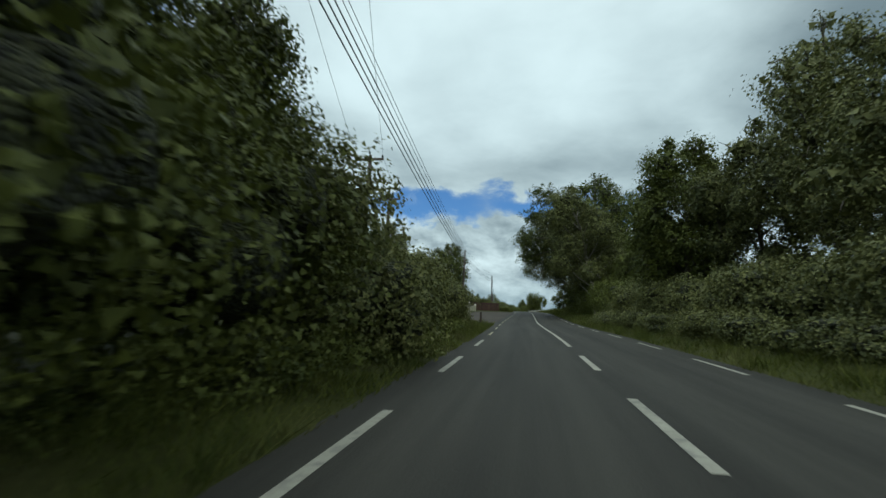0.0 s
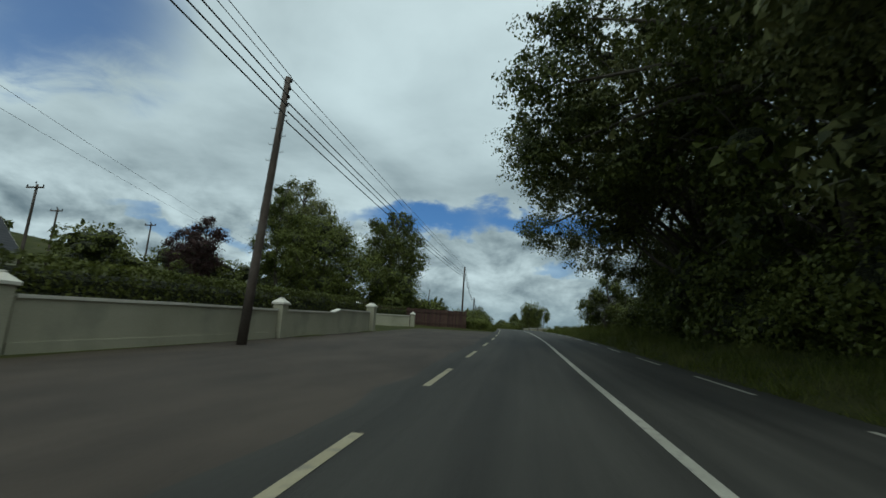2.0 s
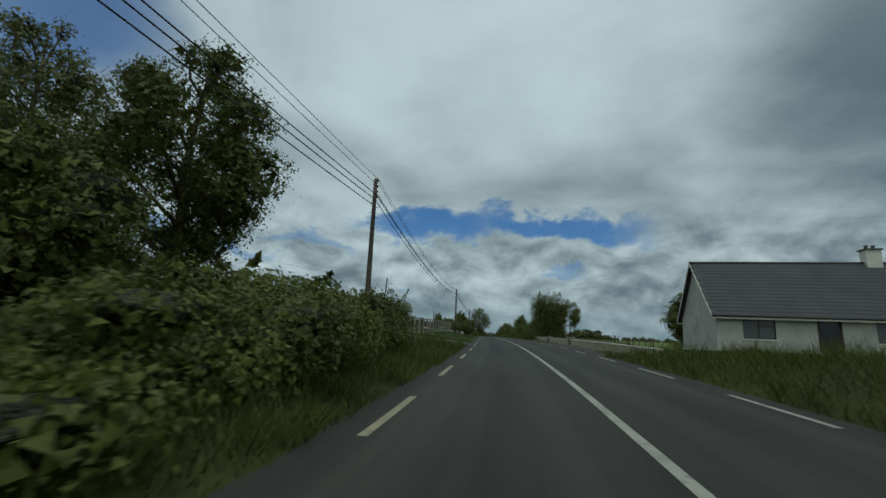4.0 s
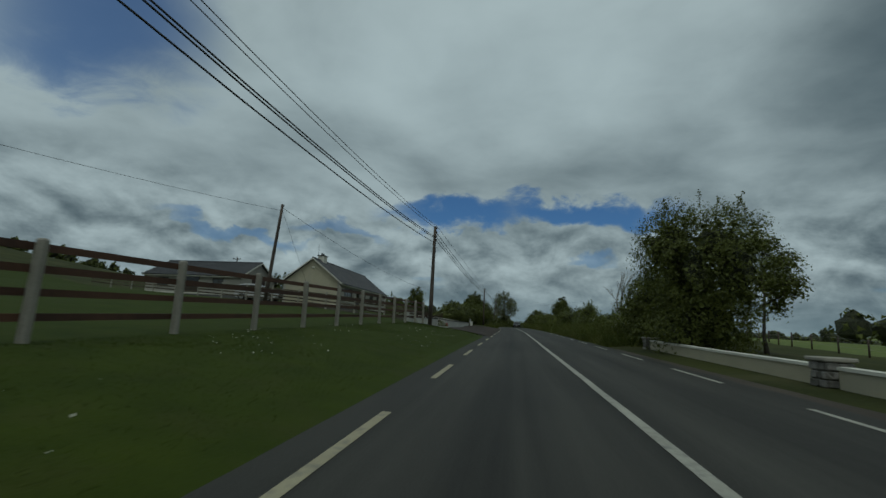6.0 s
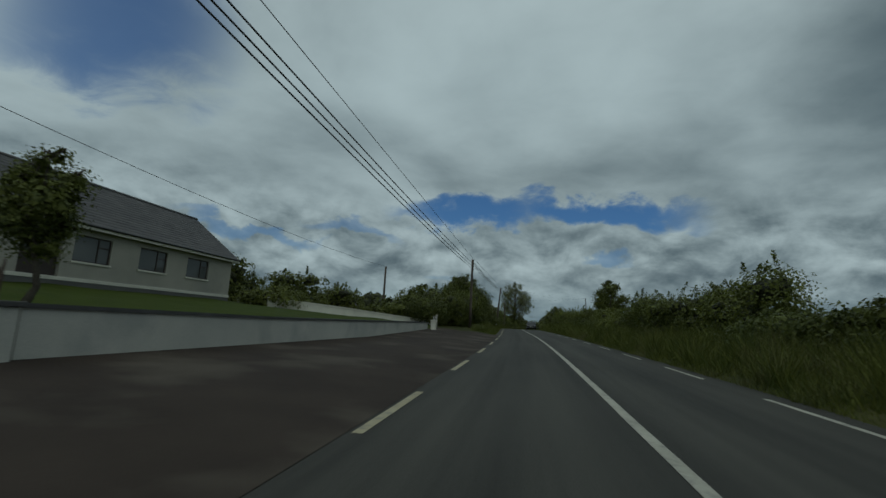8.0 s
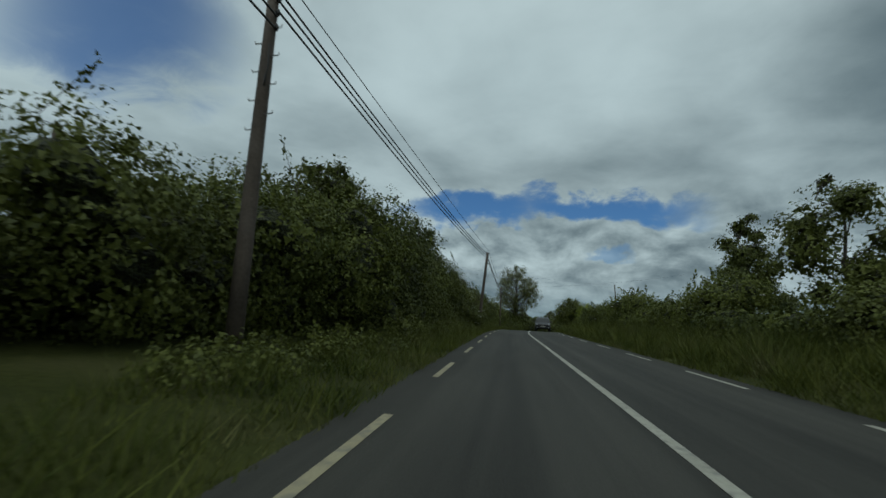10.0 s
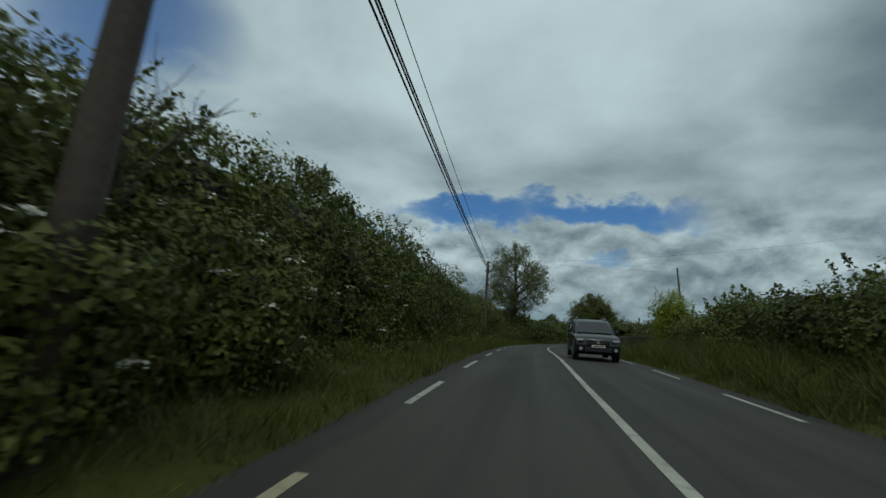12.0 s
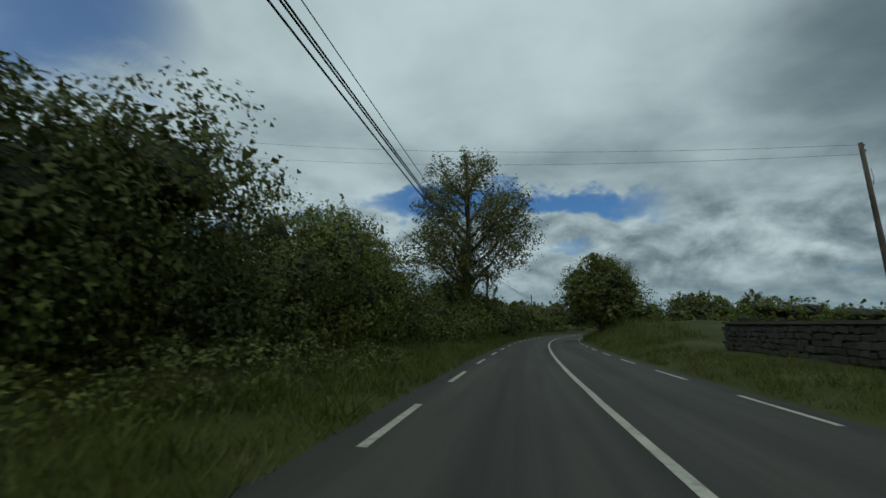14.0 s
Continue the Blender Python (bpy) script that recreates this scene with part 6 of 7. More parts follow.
def house(name, m, label, length, depth, eave, ridge, wall_mat, side_mat, roof_mat, openings, chimneys=(), frame_mat=FRAME_BROWN, aerial=None, across=34, plinth=True):
    """A house whose front looks along -y: x runs along the front. openings: (x, z, w, h, pane splits or 'door')."""
    ob = thing(name, m, label, "house")
    part("front_wall", front_wall(length, eave, [o[:4] for o in openings]), wall_mat, ob)
    part("back_wall", boxed(0, length, depth - 0.3, depth, 0, eave), wall_mat, ob)
    for x in (0.0, length - 0.3):
        bm = bmesh.new()
        solid(bm, [(x, 0.3, 0), (x, depth - 0.3, 0), (x, depth - 0.3, eave), (x, depth / 2, ridge - 0.16), (x, 0.3, eave)], (0.3, 0, 0))
        part("gable_wall", bm, side_mat, ob)
    part("inner_floor", boxed(0.3, length - 0.3, 0.3, depth - 0.3, -0.6, 0.03), CONCRETE, ob)
    part("inner_wall", boxed(0.3, length - 0.3, 1.5, 1.6, 0.03, eave), RENDER_GREY, ob)
    if plinth:
        part("plinth", boxed(-0.03, length + 0.03, -0.03, depth + 0.03, -0.9, 0.08, bevel=0.01), PLINTH, ob)
        part("plinth_band", boxed(-0.05, length + 0.05, -0.05, depth + 0.05, 0.08, 0.24, bevel=0.01), WHITE, ob)
    lift = (ridge - eave) * (depth / 2 + 0.35) / (depth / 2)
    low = ridge - lift
    for sign, y in ((-1, 0), (1, depth)):
        bm = bmesh.new()
        y0 = depth / 2 + sign * (depth / 2 + 0.35)
        solid(bm, [(-0.3, y0, low), (-0.3, depth / 2, ridge), (-0.3, depth / 2, ridge - 0.14), (-0.3, y0, low - 0.14)], (length + 0.6, 0, 0))
        slab = part("roof_slab", bm, roof_mat, ob)
        tiled_slope(slab, length, depth / 2 + 0.35, lift, low, roof_mat, sign, depth / 2, 16, across)
        part("fascia", boxed(-0.3, length + 0.3, y0 - 0.03, y0 + 0.03, low - 0.2, low + 0.0), WHITE, ob)
        part("gutter", tube(bmesh.new(), [(-0.32, y0 + sign * 0.08, low - 0.02), (length + 0.32, y0 + sign * 0.08, low - 0.02)], [0.055, 0.055], 6), BLACK, ob)
        for x in (-0.32, length + 0.28):
            bm = bmesh.new()
            solid(bm, [(x, y0, low - 0.14), (x, depth / 2, ridge - 0.14), (x, depth / 2, ridge + 0.03), (x, y0, low + 0.03)], (0.04, 0, 0))
            part("bargeboard", bm, WHITE, ob)
    part("ridge_tile", tube(bmesh.new(), [(-0.3, depth / 2, ridge + 0.03), (length + 0.3, depth / 2, ridge + 0.03)], [0.1, 0.1], 8), roof_mat, ob)
    for x, cw, ch in chimneys:
        bm = boxed(x, x + cw, depth / 2 - cw * 0.4, depth / 2 + cw * 0.4, ridge - 0.8, ridge + ch, bevel=0.01)
        c = part("chimney", bm, WHITE if wall_mat != RENDER_CREAM else RENDER_CREAM, ob)
        part("capping", boxed(x - 0.08, x + cw + 0.08, depth / 2 - cw * 0.4 - 0.08, depth / 2 + cw * 0.4 + 0.08, ridge + ch, ridge + ch + 0.1, bevel=0.015), COPING_DARK, c)
        for k in (0.28, 0.72):
            part("chimney_pot", tube(bmesh.new(), [(x + cw * k, depth / 2, ridge + ch + 0.1), (x + cw * k, depth / 2, ridge + ch + 0.2), (x + cw * k, depth / 2, ridge + ch + 0.36)], [0.12, 0.1, 0.13], 8), COPING_DARK, c)
    for ox, oz, ow, oh, kind in openings:
        if kind == "door":
            d = part("door", boxed(ox + 0.05, ox + ow - 0.05, 0.12, 0.17, 0.22, oz + oh - 0.05, bevel=0.01), FRAME_BROWN, ob)
            part("door_pane", boxed(ox + 0.2, ox + ow - 0.2, 0.10, 0.12, 1.1, oz + oh - 0.25), GLASS, d)
        else:
            window(ob, ox, oz, ow, oh, 0.0, kind, frame_mat)
    if aerial is not None:
        a = part("aerial_mast", tube(bmesh.new(), [(aerial, depth / 2, ridge), (aerial, depth / 2, ridge + 1.9)], [0.025, 0.02], 6), STEEL, ob)
        for k in range(4):
            z = ridge + 1.0 + 0.27 * k
            part("aerial_rod", tube(bmesh.new(), [(aerial - 0.36 + 0.05 * k, depth / 2 - 0.1, z), (aerial + 0.36 - 0.05 * k, depth / 2 + 0.1, z)], [0.012, 0.012], 5), STEEL, a)
    return ob


# the bungalow beside the road: its front looks to the road, its gable back along it
c = W(187.7, -21.05, 2.0)
bung = house("bungalow", pose(c.x, c.y, c.z, 0, 0, 90 + 5.3), "long low bungalow with grey tiled roof and brown windows", 19.5, 6.8, 2.92, 5.5, RENDER_GREY, RENDER_SAND, SLATE,
             [(1.6, 0.75, 3.0, 1.55, (0.24, 0.5, 0.76)), (6.0, 0.2, 1.7, 2.1, "door"), (8.2, 1.0, 1.9, 1.2, (0.66,)), (11.8, 1.05, 1.9, 1.15, (0.66,)), (15.3, 1.05, 1.9, 1.15, (0.66,))], chimneys=((2.0, 1.0, 0.55),), aerial=1.2)
part("security_light", boxed(-0.12, 0.0, 3.2, 3.5, 4.3, 4.5, bevel=0.02), WHITE, bung)

# the outbuilding behind it, gable to the road
c = W(191.0, -31.2, 2.6)
out = house("outbuilding", pose(c.x - 12, c.y - 7.5, c.z, 0, 0, 4), "grey rendered outbuilding with a slate roof behind the bungalow", 12.0, 7.2, 2.4, 4.2, RENDER_GREY, RENDER_GREY, SLATE_DARK, [(1.5, 0.9, 1.4, 1.0, (0.5,)), (4.5, 0.2, 2.4, 2.1, "door"), (8.5, 0.9, 1.4, 1.0, (0.5,))], across=24)
part("shed_door", boxed(12.0, 12.04, 2.2, 5.0, 0.0, 2.2, bevel=0.01), TIMBER_DARK, out)

# the large house far behind the forecourt, with dormers
c = W(76.0, -57.5, 3.2)
big = house("dormer_house", pose(c.x, c.y, c.z, 0, 0, 90 + 1), "large cream dormer house with a dark slate roof", 17.0, 9.0, 2.9, 7.6, RENDER_CREAM, RENDER_CREAM, SLATE_DARK, [(1.5, 0.95, 2.4, 1.3, (0.33, 0.66)), (6.0, 0.95, 2.0, 1.3, (0.33, 0.66)), (9.4, 0.2, 1.4, 2.1, "door"), (12.5, 0.95, 2.2, 1.3, (0.33, 0.66))], chimneys=((13.2, 0.9, 0.9),), across=30)
for x in (2.2, 6.2, 10.2):
    dm = new("dormer")
    dm.parent = big
    bm = bmesh.new()
    solid(bm, [(x, 0.9, 3.6), (x + 2.0, 0.9, 3.6), (x + 2.0, 0.9, 5.2), (x + 1.0, 0.9, 6.1), (x, 0.9, 5.2)], (0, 2.6, 0))
    part("cheek_wall", bm, RENDER_CREAM, dm)
    for s in (-1, 1):
        bm = bmesh.new()
        solid(bm, [(x + 1, 0.7, 6.2), (x + 1 + s * 1.25, 0.7, 5.05), (x + 1 + s * 1.25, 0.7, 4.95), (x + 1, 0.7, 6.08)], (0, 2.9, 0))
        part("dormer_roof", bm, SLATE_DARK, dm)
    part("pane", boxed(x + 0.45, x + 1.55, 0.87, 0.9, 4.0, 5.1), GLASS, dm)
    part("dormer_frame", boxed(x + 0.95, x + 1.05, 0.85, 0.87, 4.0, 5.1), WHITE, dm)

# the dormer cottage behind the bank on the right
c = W(126.5, 12.2, 0.2)
house("cottage", pose(c.x, c.y, c.z, 0, 0, -4), "white dormer cottage with a dark roof behind garden trees", 16.0, 8.0, 2.6, 6.3, RENDER_WHITE, RENDER_WHITE, SLATE_DARK, [(1.5, 0.9, 1.8, 1.2, (0.5,)), (5.5, 0.2, 1.3, 2.1, "door"), (8.5, 0.9, 1.8, 1.2, (0.5,)), (12.5, 0.9, 1.8, 1.2, (0.5,))], chimneys=((10.5, 0.9, 0.9),), across=26)
far_house = W(160, -79, 6.4)
house("far_bungalow", pose(far_house.x, far_house.y, far_house.z, 0, 0, 8), "grey farm bungalow far across the lawn", 12, 8, 2.6, 4.8, RENDER_GREY, RENDER_GREY, SLATE_DARK, [(1.5, 0.9, 1.6, 1.1, (0.5,)), (5.0, 0.2, 1.2, 2.1, "door"), (8.0, 0.9, 1.6, 1.1, (0.5,))], across=20)
far_house = W(300, -48, 2.0)
house("far_cottage", pose(far_house.x, far_house.y, far_house.z, 0, 0, 8), "white cottage far off among the trees", 12, 7, 2.6, 4.8, RENDER_WHITE, RENDER_WHITE, SLATE_DARK, [(1.5, 0.9, 1.6, 1.1, (0.5,)), (5.0, 0.2, 1.2, 2.1, "door"), (8.0, 0.9, 1.6, 1.1, (0.5,))], across=20)

# ---------------------------------------------------------------- the bungalow's frontage
tagged(strip("concrete_apron", np.arange(127.6, 130.4, 0.4), lambda y: -6.4 + 0.5 * math.sin(y * 2.0), -3.7, 0.02, PALE_TAR, 5, follow=True, edge=0.3), "pale broken concrete at the driveway mouth", "pavement", kind="structure")
tagged(strip("driveway_apron", np.arange(174.0, 219.0, 0.5), lambda y: -3.3 - min(5.0, (y - 174.0) * 1.5), -3.1, 0.006, DRIVE, 8, follow=True), "dark loose tar apron before the white walls", "driveway", kind="structure")
tagged(strip("garden_drive", np.arange(177.9, 186.6, 0.5), -20.5, lambda y: -9.4 if y < 180.8 or y > 184.9 else -7.9, 0.03, DRIVE, 10, follow=True), "dark drive leading in to the bungalow", "driveway", kind="structure")
WHITE_WALL = "white rendered roadside wall with a dark coping"
wall_run("front_wall", [(176.2, -10.3, 0.8, 1.62), (177.3, -9.8, 0.5, 1.62)], 0.3, "tall end of the white rendered roadside wall", RENDER_WHITE, 0, COPING_DARK)
wall_run("front_wall", [(177.3, -9.6, 0.25, 1.14), (178.2, -8.95, 0.32, 1.12), (179.2, -8.62, 0.4, 1.10), (180.3, -8.5, 0.41, 1.08)], 0.22, WHITE_WALL, RENDER_WHITE, 0, COPING_DARK)
pier(180.6, -8.5, 0.44, 0.85, "square white gate pier with a dark cap", RENDER_WHITE, COPING_DARK, 0.42, pyramid=False)
pier(185.0, -8.3, 0.42, 0.86, "square white gate pier with a dark cap", RENDER_WHITE, COPING_DARK, 0.35, pyramid=False)
wall_run("front_wall", [(185.3, -8.3, 0.3, 1.04), (192, -8.3, 0.2, 0.92), (202, -8.3, 0.1, 0.85), (213.2, -8.25, 0.0, 0.78)], 0.22, WHITE_WALL, RENDER_WHITE, 0, COPING_DARK)
pier(213.5, -7.75, 0.36, 0.95, "square white end pier", WHITE, WHITE, 0.15, pyramid=False)
wall_run("side_wall", [(209.5, -19.5, 1.3, 2.0), (214, -15.5, 1.0, 1.6), (219, -12.0, 0.6, 1.15), (223.5, -9.5, 0.3, 0.85)], 0.22, "white boundary wall across the lawn", WHITE, 0, WHITE)


def wooden_gate(y, d, length, h, turn, foot, label):
    p = W(y, d, foot)
    ob = thing("wooden_gate", pose(p.x, p.y, p.z, 0, 0, turn), label, "gate", "gates of the bungalow")
    n = int(length / 0.19)
    for k in range(n):
        x = k * 0.19
        hh = h * (0.82 + 0.18 * (2 * abs(k / (n - 1) - 0.5)))
        part("slat", boxed(x, x + 0.1, 0, 0.025, 0.08, hh, bevel=0.006), TIMBER_DARK, ob)
    for z in (0.25, h * 0.68):
        part("rail", boxed(0, length, 0.025, 0.07, z, z + 0.1, bevel=0.006), TIMBER_DARK, ob)
    bm = bmesh.new()
    solid(bm, [(0, 0.03, 0.3), (0.12, 0.03, 0.3), (length, 0.03, h * 0.68), (length - 0.12, 0.03, h * 0.68)], (0, 0.03, 0))
    part("brace", bm, TIMBER_DARK, ob)
    return ob


wooden_gate(185.2, -8.5, 2.6, 1.2, 150, 0.5, "open brown slatted wooden driveway gate")
wooden_gate(180.4, -9.2, 2.4, 1.2, 172, 0.55, "open brown slatted wooden driveway gate")


def farm_gate(y, d):
    p = W(y, d, 0.1)
    ob = thing("farm_gate", pose(p.x, p.y, p.z, 0, 0, heading(y) + 96), "grey tubular steel field gate with a round post", "gate")
    for k in range(6):
        z = 0.15 + 0.2 * k
        part("bar", tube(bmesh.new(), [(0, 0, z), (3.2, 0, z)], [0.022, 0.022], 6), STEEL, ob)
    for x in (0.0, 1.6, 3.2):
        part("upright", tube(bmesh.new(), [(x, 0, 0.1), (x, 0, 1.2)], [0.025, 0.025], 6), STEEL, ob)
    part("post", tube(bmesh.new(), [(3.4, 0, -0.3), (3.4, 0, 1.4)], [0.09, 0.085], 8), CONCRETE, ob)


farm_gate(214.2, -7.9)


def planter():
    p = W(176.3, -7.1, 0.13)
    ob = thing("flower_trough", pose(p.x, p.y, p.z, 0, 0, 24) @ Matrix.Diagonal((0.52, 0.85, 0.85, 1)), "white concrete trough of white and red flowers on the verge", "planter")
    bm = bmesh.new()
    solid(bm, [(-0.62, -0.32, 0), (0.62, -0.32, 0), (0.72, -0.38, 0.5), (-0.72, -0.38, 0.5)], (0, 0.7, 0))
    part("trough", bm, WHITE, ob)
    part("rim", boxed(-0.76, 0.76, -0.42, 0.36, 0.5, 0.56, bevel=0.01), COPING_DARK, ob)
    rng = np.random.default_rng(2)
    for name, cxx, r, mat, n, s, lab in (("leafy_mound", 0.0, 0.5, LEAF_MID, 2600, 0.07, "green leaves"), ("white_bloom", -0.2, 0.58, FLOWER, 1000, 0.055, "white blooms"), ("red_bloom", 0.56, 0.26, RED_FLOWER, 500, 0.055, "red blooms")):
        ls = [((cxx, -0.02, 0.62), (r, r * 0.75, r * 0.75))] if mat != LEAF_MID else [((-0.2, 0, 0.6), (0.56, 0.4, 0.42)), ((0.46, 0, 0.56), (0.32, 0.3, 0.2))]
        q, nn = lobe_points(rng, ls, n, 0.85 if mat != LEAF_MID else 0.4, 3, 0.03)
        keep = q[:, 2] > 0.53
        V, F = leaf_arrays(rng, q[keep], nn[keep], s, 0.85)
        o = new(name, mesh_of(name, V, F, mat))
        o.parent = ob
        tagged(o, lab, kind="stuff")


planter()
tree("weeping_tree", at(187.8, -11.9, -0.1), R, 3.8, 1.7, 1.2, 7000, 0.10, LEAF_MID, "small weeping garden tree before the bungalow", lobes=12, core=0.5, trunk_r=0.08, squash=1.5, gap=0.6)
shrub("garden_bush", at(211, -20, -0.1), R, 4, 5, 2.2, 5000, 0.16, LEAF, "dark garden bush at the lawn's end", group="garden bushes")
for y, d, h, w in ((238, -26, 4, 7), (226, -26, 4.5, 7), (221, -33, 5.5, 8), (216, -42, 7, 8), (230, -38, 5, 8), (222, -14, 2.0, 4)):
    shrub("garden_bush", at(y, d, -0.1), R, w, w, h, 4500, 0.24, LEAF, "dark bush behind the lawn", group="bushes behind the lawn")

# ---------------------------------------------------------------- stone wall beyond the golden conifer


def stone_wall(pts, thick, label):
    """A coursed rubble wall with separate stones and a flat coping."""
    o = W(pts[0][0], pts[0][1])
    ob = thing("stone_wall", Matrix.Translation(o), label, "wall")
    kinds = [stone_block(0.46, 0.16, 0.19, 20 + k) for k in range(5)]
    for me in kinds:
        me.materials.append(STONE_DARK)
    rng = np.random.default_rng(4)
    for (y0, d0, f0, t0), (y1, d1, f1, t1) in zip(pts, pts[1:]):
        a, b = W(y0, d0) - o, W(y1, d1) - o
        flat = Vector((b.x - a.x, b.y - a.y, 0))
        L = flat.length
        ang = math.degrees(math.atan2(flat.y, flat.x))
        side = Vector((-flat.y, flat.x, 0)).normalized()
        bm = bmesh.new()
        solid(bm, [a + Vector((0, 0, f0 - 0.3)), b + Vector((0, 0, f1 - 0.3)), b + Vector((0, 0, t1)), a + Vector((0, 0, t0))], side * -thick)
        part("mortar_core", bm, STONE_DARK, ob)
        bm = bmesh.new()
        up = Vector((0, 0, 0.002))
        s2 = side * 0.12
        solid(bm, [a + s2 + Vector((0, 0, t0)) + up, b + s2 + Vector((0, 0, t1)) + up, b + s2 + Vector((0, 0, t1 + 0.1)), a + s2 + Vector((0, 0, t0 + 0.1))], side * -(thick + 0.24))
        part("coping", bm, MORTAR, ob)
        rows = int((t0 - f0) / 0.2)
        for r in range(rows + 1):
            x = -0.2 if r % 2 else 0.0
            while x < L - 0.2:
                w = rng.uniform(0.45, 1.4)
                q = a.lerp(b, max(0, min(1, (x + 0.23 * w) / L)))
                s = new("stone", kinds[rng.integers(5)])
                s.parent = ob
                z = (f0 + (f1 - f0) * x / L) - 0.1 + r * 0.2
                s.matrix_local = pose(q.x, q.y, q.z + z, 0, 0, ang) @ pose(0, 0.02 + rng.uniform(-0.02, 0.02), rng.uniform(-0.03, 0.03), 0, rng.uniform(-5, 5), 0) @ Matrix.Diagonal((w * 0.97, 1, rng.uniform(0.7, 1.1), 1))
                x += 0.46 * w
    return ob


stone_wall([(306.0, 6.9, 0.6, 1.5), (313.0, 7.3, 0.65, 1.6), (321.0, 7.9, 0.7, 1.72)], 0.4, "dark coursed stone wall with a flat concrete coping")
stone_wall([(296.0, 7.4, 0.6, 1.45), (301.6, 6.9, 0.6, 1.5)], 0.4, "dark coursed stone wall beside a gateway")
for y in (305.6, 302.0):
    pier(y, 6.75, 0.42, 1.0, "square weathered dark concrete gate pier", STONE_DARK, MORTAR, 0.6, pyramid=False)
board_fence("board_fence", W(308.5, 9.6, 0.5), W(301.5, 17.5, 0.4), 1.9, "red-brown board fence in the yard beyond the wall", TIMBER_RED, TIMBER_RED, gap=0.01, width=0.15, pointed=False, jitter=0.01)
part("rendered_face", boxed(-0.15, 0.15, -10, 10, -0.3, 1.1), MORTAR, thing("yard_wall", at(318, 14.5, 0.2), "low grey block wall in the yard", "wall"))

# ---------------------------------------------------------------- field fence on the right
fence = thing("field_fence", Matrix.Translation(W(140, 14)), "dark wooden field posts with wire across the pasture", "fence")
for k in range(22):
    c = G(146 + 3.4 * k, 15 + 0.6 * k + 0.3 * math.sin(k)) - W(140, 14)
    part("post", tube(bmesh.new(), [c - Vector((0, 0, 0.3)), c + Vector((0.02, 0, 1.15))], [0.06, 0.05], 6), TIMBER_DARK, fence)
for z in (0.5, 0.8, 1.05):
    pts = [G(146 + 3.4 * k, 15 + 0.6 * k + 0.3 * math.sin(k), z) - W(140, 14) for k in range(22)]
    part("wire", tube(bmesh.new(), pts, [0.006] * 22, 3, False), STEEL, fence)
for y, d, h, w in ((150, 30, 1.6, 9), (158, 26, 1.5, 8), (146, 22, 1.2, 5), (170, 30, 1.8, 9)):
    shrub("field_bush", at(y, d, -0.1), R, w, 5, h, 4000, 0.16, LEAF_MID, "low scrub at the field's edge", group="field scrub")
tree("field_tree", at(160, 24.5, -0.1), R, 8.4, 8, 1.4, 18000, 0.18, LEAF, "dark rounded tree at the field's edge", lobes=14, core=0.5, trunk_r=0.2)

# ---------------------------------------------------------------- cars


def car_body(bm, w, profile, tuck):
    """A hull from a side profile: (x, z) points, drawn in towards the roof and rounded at every edge."""
    rows = []
    lanes = (-1, -0.92, -0.7, 0, 0.7, 0.92, 1)
    for x, z in profile:
        k = 1.0 - tuck * max(0.0, (z - 0.95) / 0.75)
        nose = 0.07 * max(0.0, abs(x) - 1.7)
        rows.append([bm.verts.new((s * w / 2 * k * (1 - nose), x + (0.16 * s * s if x < -1.9 else -0.12 * s * s if x > 1.9 else 0.0), z - (0.035 * s**4 if z > 0.9 else 0.0))) for s in lanes])
    n = len(rows)
    for i in range(n):
        a, b = rows[i], rows[(i + 1) % n]
        for k in range(len(lanes) - 1):
            bm.faces.new((a[k], a[k + 1], b[k + 1], b[k]))
    bm.faces.new([r[0] for r in rows])
    bm.faces.new([r[-1] for r in rows][::-1])
    bmesh.ops.recalc_face_normals(bm, faces=bm.faces)
    sharp = [e for e in bm.edges if len(e.link_faces) == 2 and e.calc_face_angle(0) > 0.5]
    bmesh.ops.bevel(bm, geom=sharp, offset=0.055, segments=3, affect="EDGES", profile=0.6)
    bmesh.ops.triangulate(bm, faces=[f for f in bm.faces if len(f.verts) > 4])
    for f in bm.faces:
        f.smooth = True
    return bm


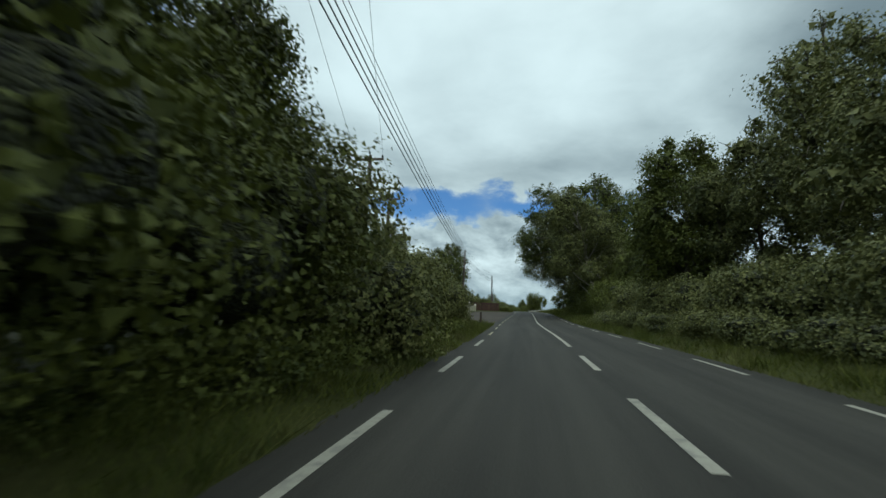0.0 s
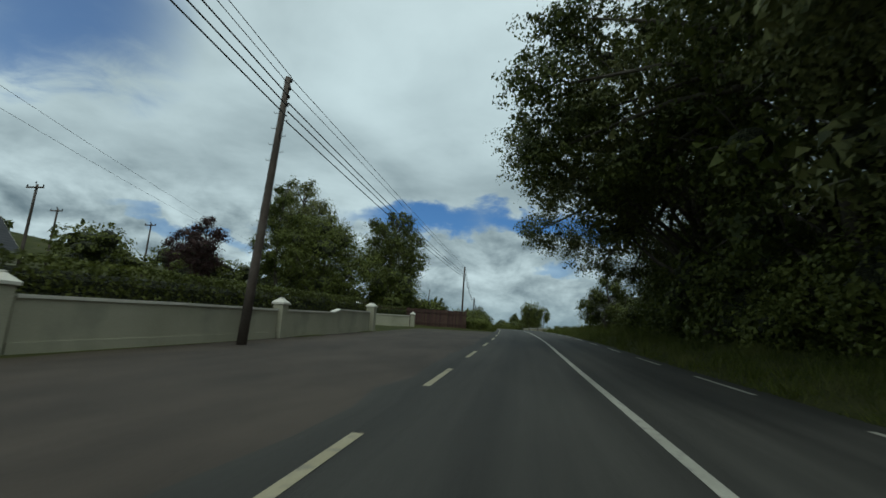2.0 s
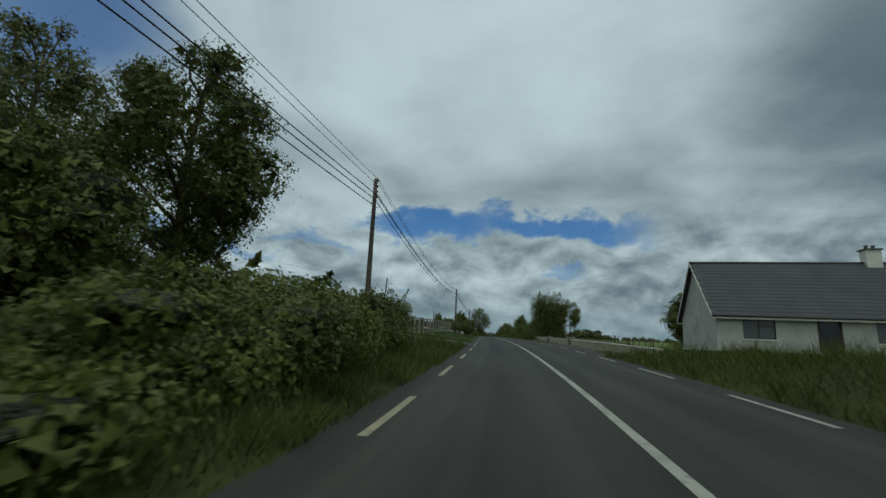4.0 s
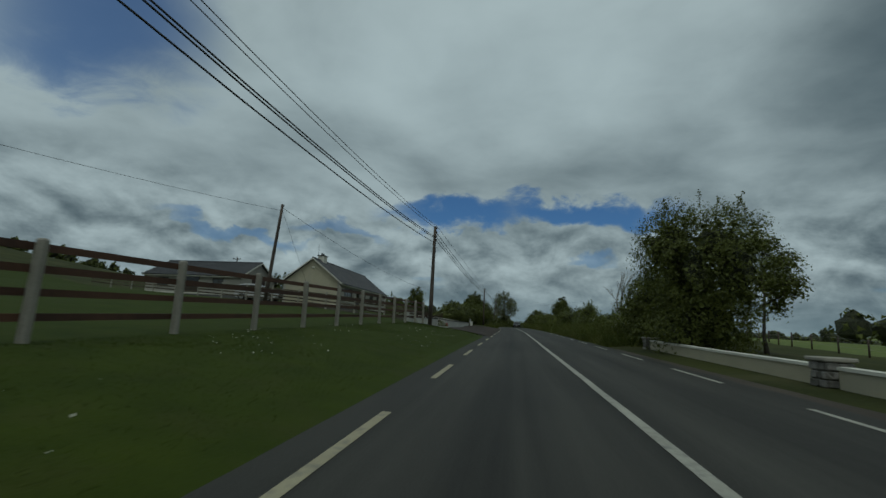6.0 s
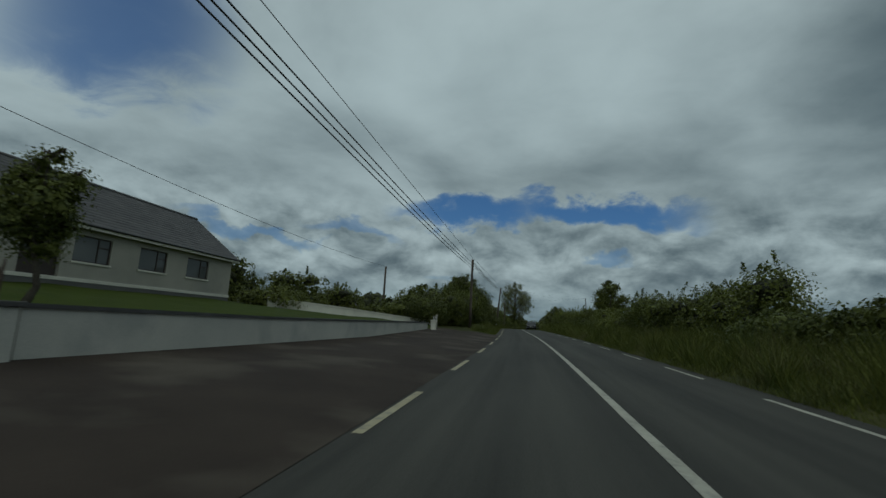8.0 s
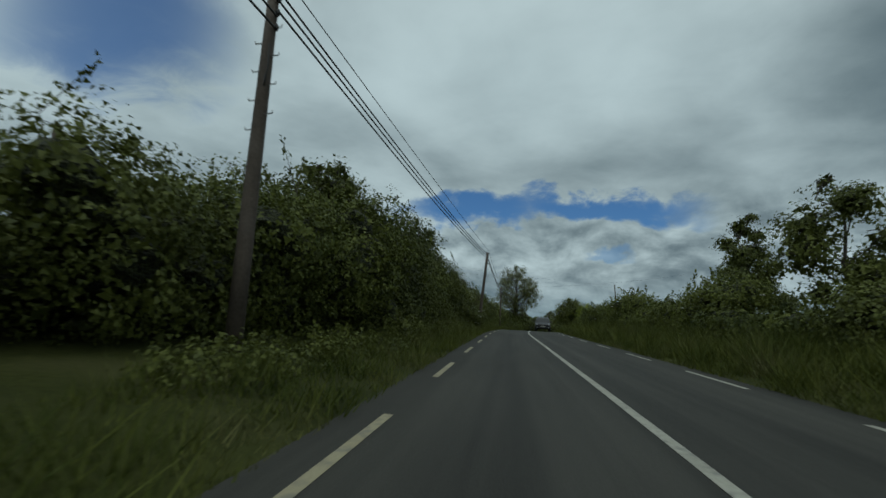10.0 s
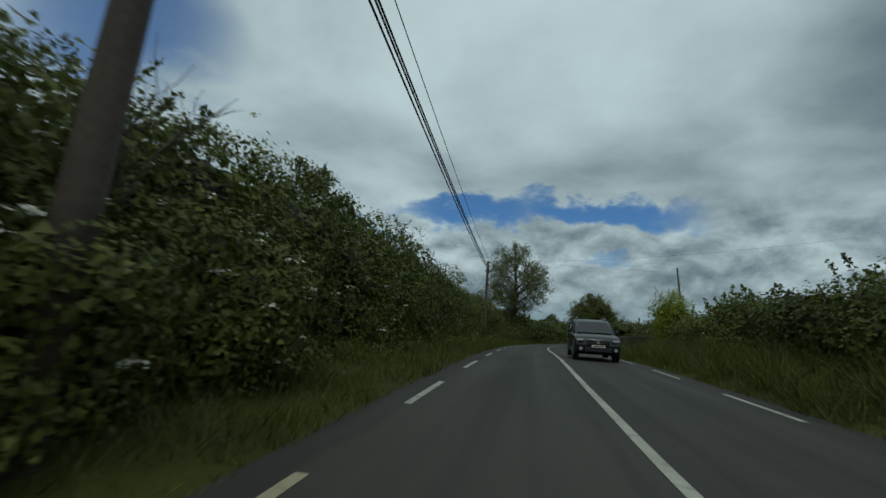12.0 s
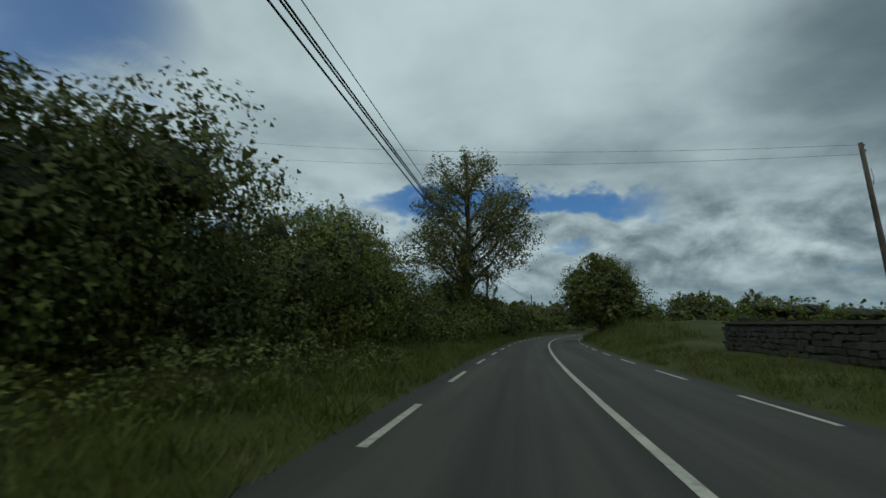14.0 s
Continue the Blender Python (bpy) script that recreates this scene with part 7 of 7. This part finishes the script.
def suv(name, m, paint, label, lights=True):
    """An upright family car whose front looks along -y."""
    ob = thing(name, m, label, "car")
    body = [(-2.25, 0.38), (-2.32, 0.62), (-2.22, 0.86), (-2.05, 0.98), (-1.1, 1.08), (-0.3, 1.1), (1.5, 1.12), (2.2, 1.05), (2.3, 0.7), (2.25, 0.4), (1.9, 0.26), (-1.9, 0.26)]
    b = part("body", car_body(bmesh.new(), 1.84, body, 0.0), paint, ob)
    roof = [(-1.15, 1.06), (-0.35, 1.58), (0.1, 1.68), (1.2, 1.70), (1.85, 1.58), (2.2, 1.06)]
    part("cabin", car_body(bmesh.new(), 1.70, roof, 0.14), paint, ob)
    bm = bmesh.new()
    solid(bm, [(-0.73, -1.14, 1.10), (0.73, -1.14, 1.10), (0.6, -0.4, 1.555), (-0.6, -0.4, 1.555)], (0, -0.02, 0.012))
    part("windscreen", bm, GLASS, ob)
    for s in (-1, 1):
        bm = bmesh.new()
        solid(bm, [(s * 0.83, -0.9, 1.13), (s * 0.83, 1.9, 1.13), (s * 0.768, 1.6, 1.53), (s * 0.768, -0.25, 1.53)], (s * 0.022, 0, 0.004))
        part("side_window", bm, GLASS, ob)
        part("window_frame", tube(bmesh.new(), [(s * 0.858, -0.9, 1.13), (s * 0.795, -0.25, 1.535), (s * 0.795, 1.6, 1.535), (s * 0.858, 1.9, 1.13)], [0.02] * 4, 5), BLACK, ob)
        part("door_pillar", tube(bmesh.new(), [(s * 0.856, 0.45, 1.13), (s * 0.798, 0.42, 1.535)], [0.028, 0.028], 5), BLACK, ob)
        part("window_trim", tube(bmesh.new(), [(s * 0.875, -0.95, 1.115), (s * 0.878, 0.5, 1.12), (s * 0.872, 1.95, 1.125)], [0.014] * 3, 5), STEEL, ob)
        part("door_seam", boxed(s * 0.915, s * 0.923, 0.28, 0.292, 0.45, 1.06), BLACK, ob)
        part("sill_strip", boxed(s * 0.9, s * 0.93, -1.0, 0.95, 0.3, 0.42, bevel=0.01), BLACK, ob)
        part("roof_rail", tube(bmesh.new(), [(s * 0.62, 0.0, 1.69), (s * 0.62, 0.2, 1.74), (s * 0.62, 1.4, 1.74), (s * 0.62, 1.6, 1.68)], [0.02] * 4, 6), STEEL, ob)
        part("door_mirror", boxed(s * 0.92, s * 1.08, -0.75, -0.6, 1.08, 1.24, bevel=0.04), paint, ob)
        if lights:
            part("headlight", boxed(s * 0.56, s * 0.84, -2.31, -2.2, 0.765, 0.855, bevel=0.03), LAMP_GLASS, ob)
            part("fog_lamp", tube(bmesh.new(), [(s * 0.68, -2.25, 0.48), (s * 0.68, -2.335, 0.48)], [0.07, 0.07], 10), LAMP_GLASS, ob)
        for y in (-1.42, 1.38):
            arch = [(s * 0.905, y + math.cos(q) * 0.41, 0.34 + math.sin(q) * 0.41) for q in np.linspace(-0.15, math.pi + 0.15, 15)]
            part("wheel_arch", tube(bmesh.new(), arch, [0.035] * 15, 6), BLACK, ob)
            t = part("wheel", tube(bmesh.new(), [(s * 0.70, y, 0.34), (s * 0.93, y, 0.34)], [0.33, 0.33], 20), RUBBER, ob)
            part("rim", tube(bmesh.new(), [(s * 0.92, y, 0.34), (s * 0.945, y, 0.34)], [0.22, 0.20], 16), STEEL, t)
    part("grille", boxed(-0.46, 0.46, -2.34, -2.28, 0.66, 0.84, bevel=0.02), BLACK, ob)
    part("badge", tube(bmesh.new(), [(0, -2.33, 0.75), (0, -2.355, 0.75)], [0.07, 0.07], 12), STEEL, ob)
    part("lower_intake", boxed(-0.52, 0.52, -2.345, -2.28, 0.38, 0.54, bevel=0.02), BLACK, ob)
    plate = part("number_plate", boxed(-0.26, 0.26, -2.365, -2.345, 0.55, 0.64), WHITE, ob)
    part("character_bar", boxed(-0.2, 0.2, -2.369, -2.365, 0.575, 0.615), BLACK, plate)
    return ob


p = W(281.7, 1.55, 0.02)
suv("car", pose(p.x, p.y, p.z, 0, 0, heading(282.3)) @ Matrix.Diagonal((1.04, 1.04, 1.08, 1)), CAR_PAINT, "dark grey family car with headlights facing along the road")
p = G(181.5, -27.5, 0.0)
suv("car", pose(p.x, p.y, p.z, 0, 0, 100), CAR_WHITE, "white car parked in the yard beside the bungalow", False)
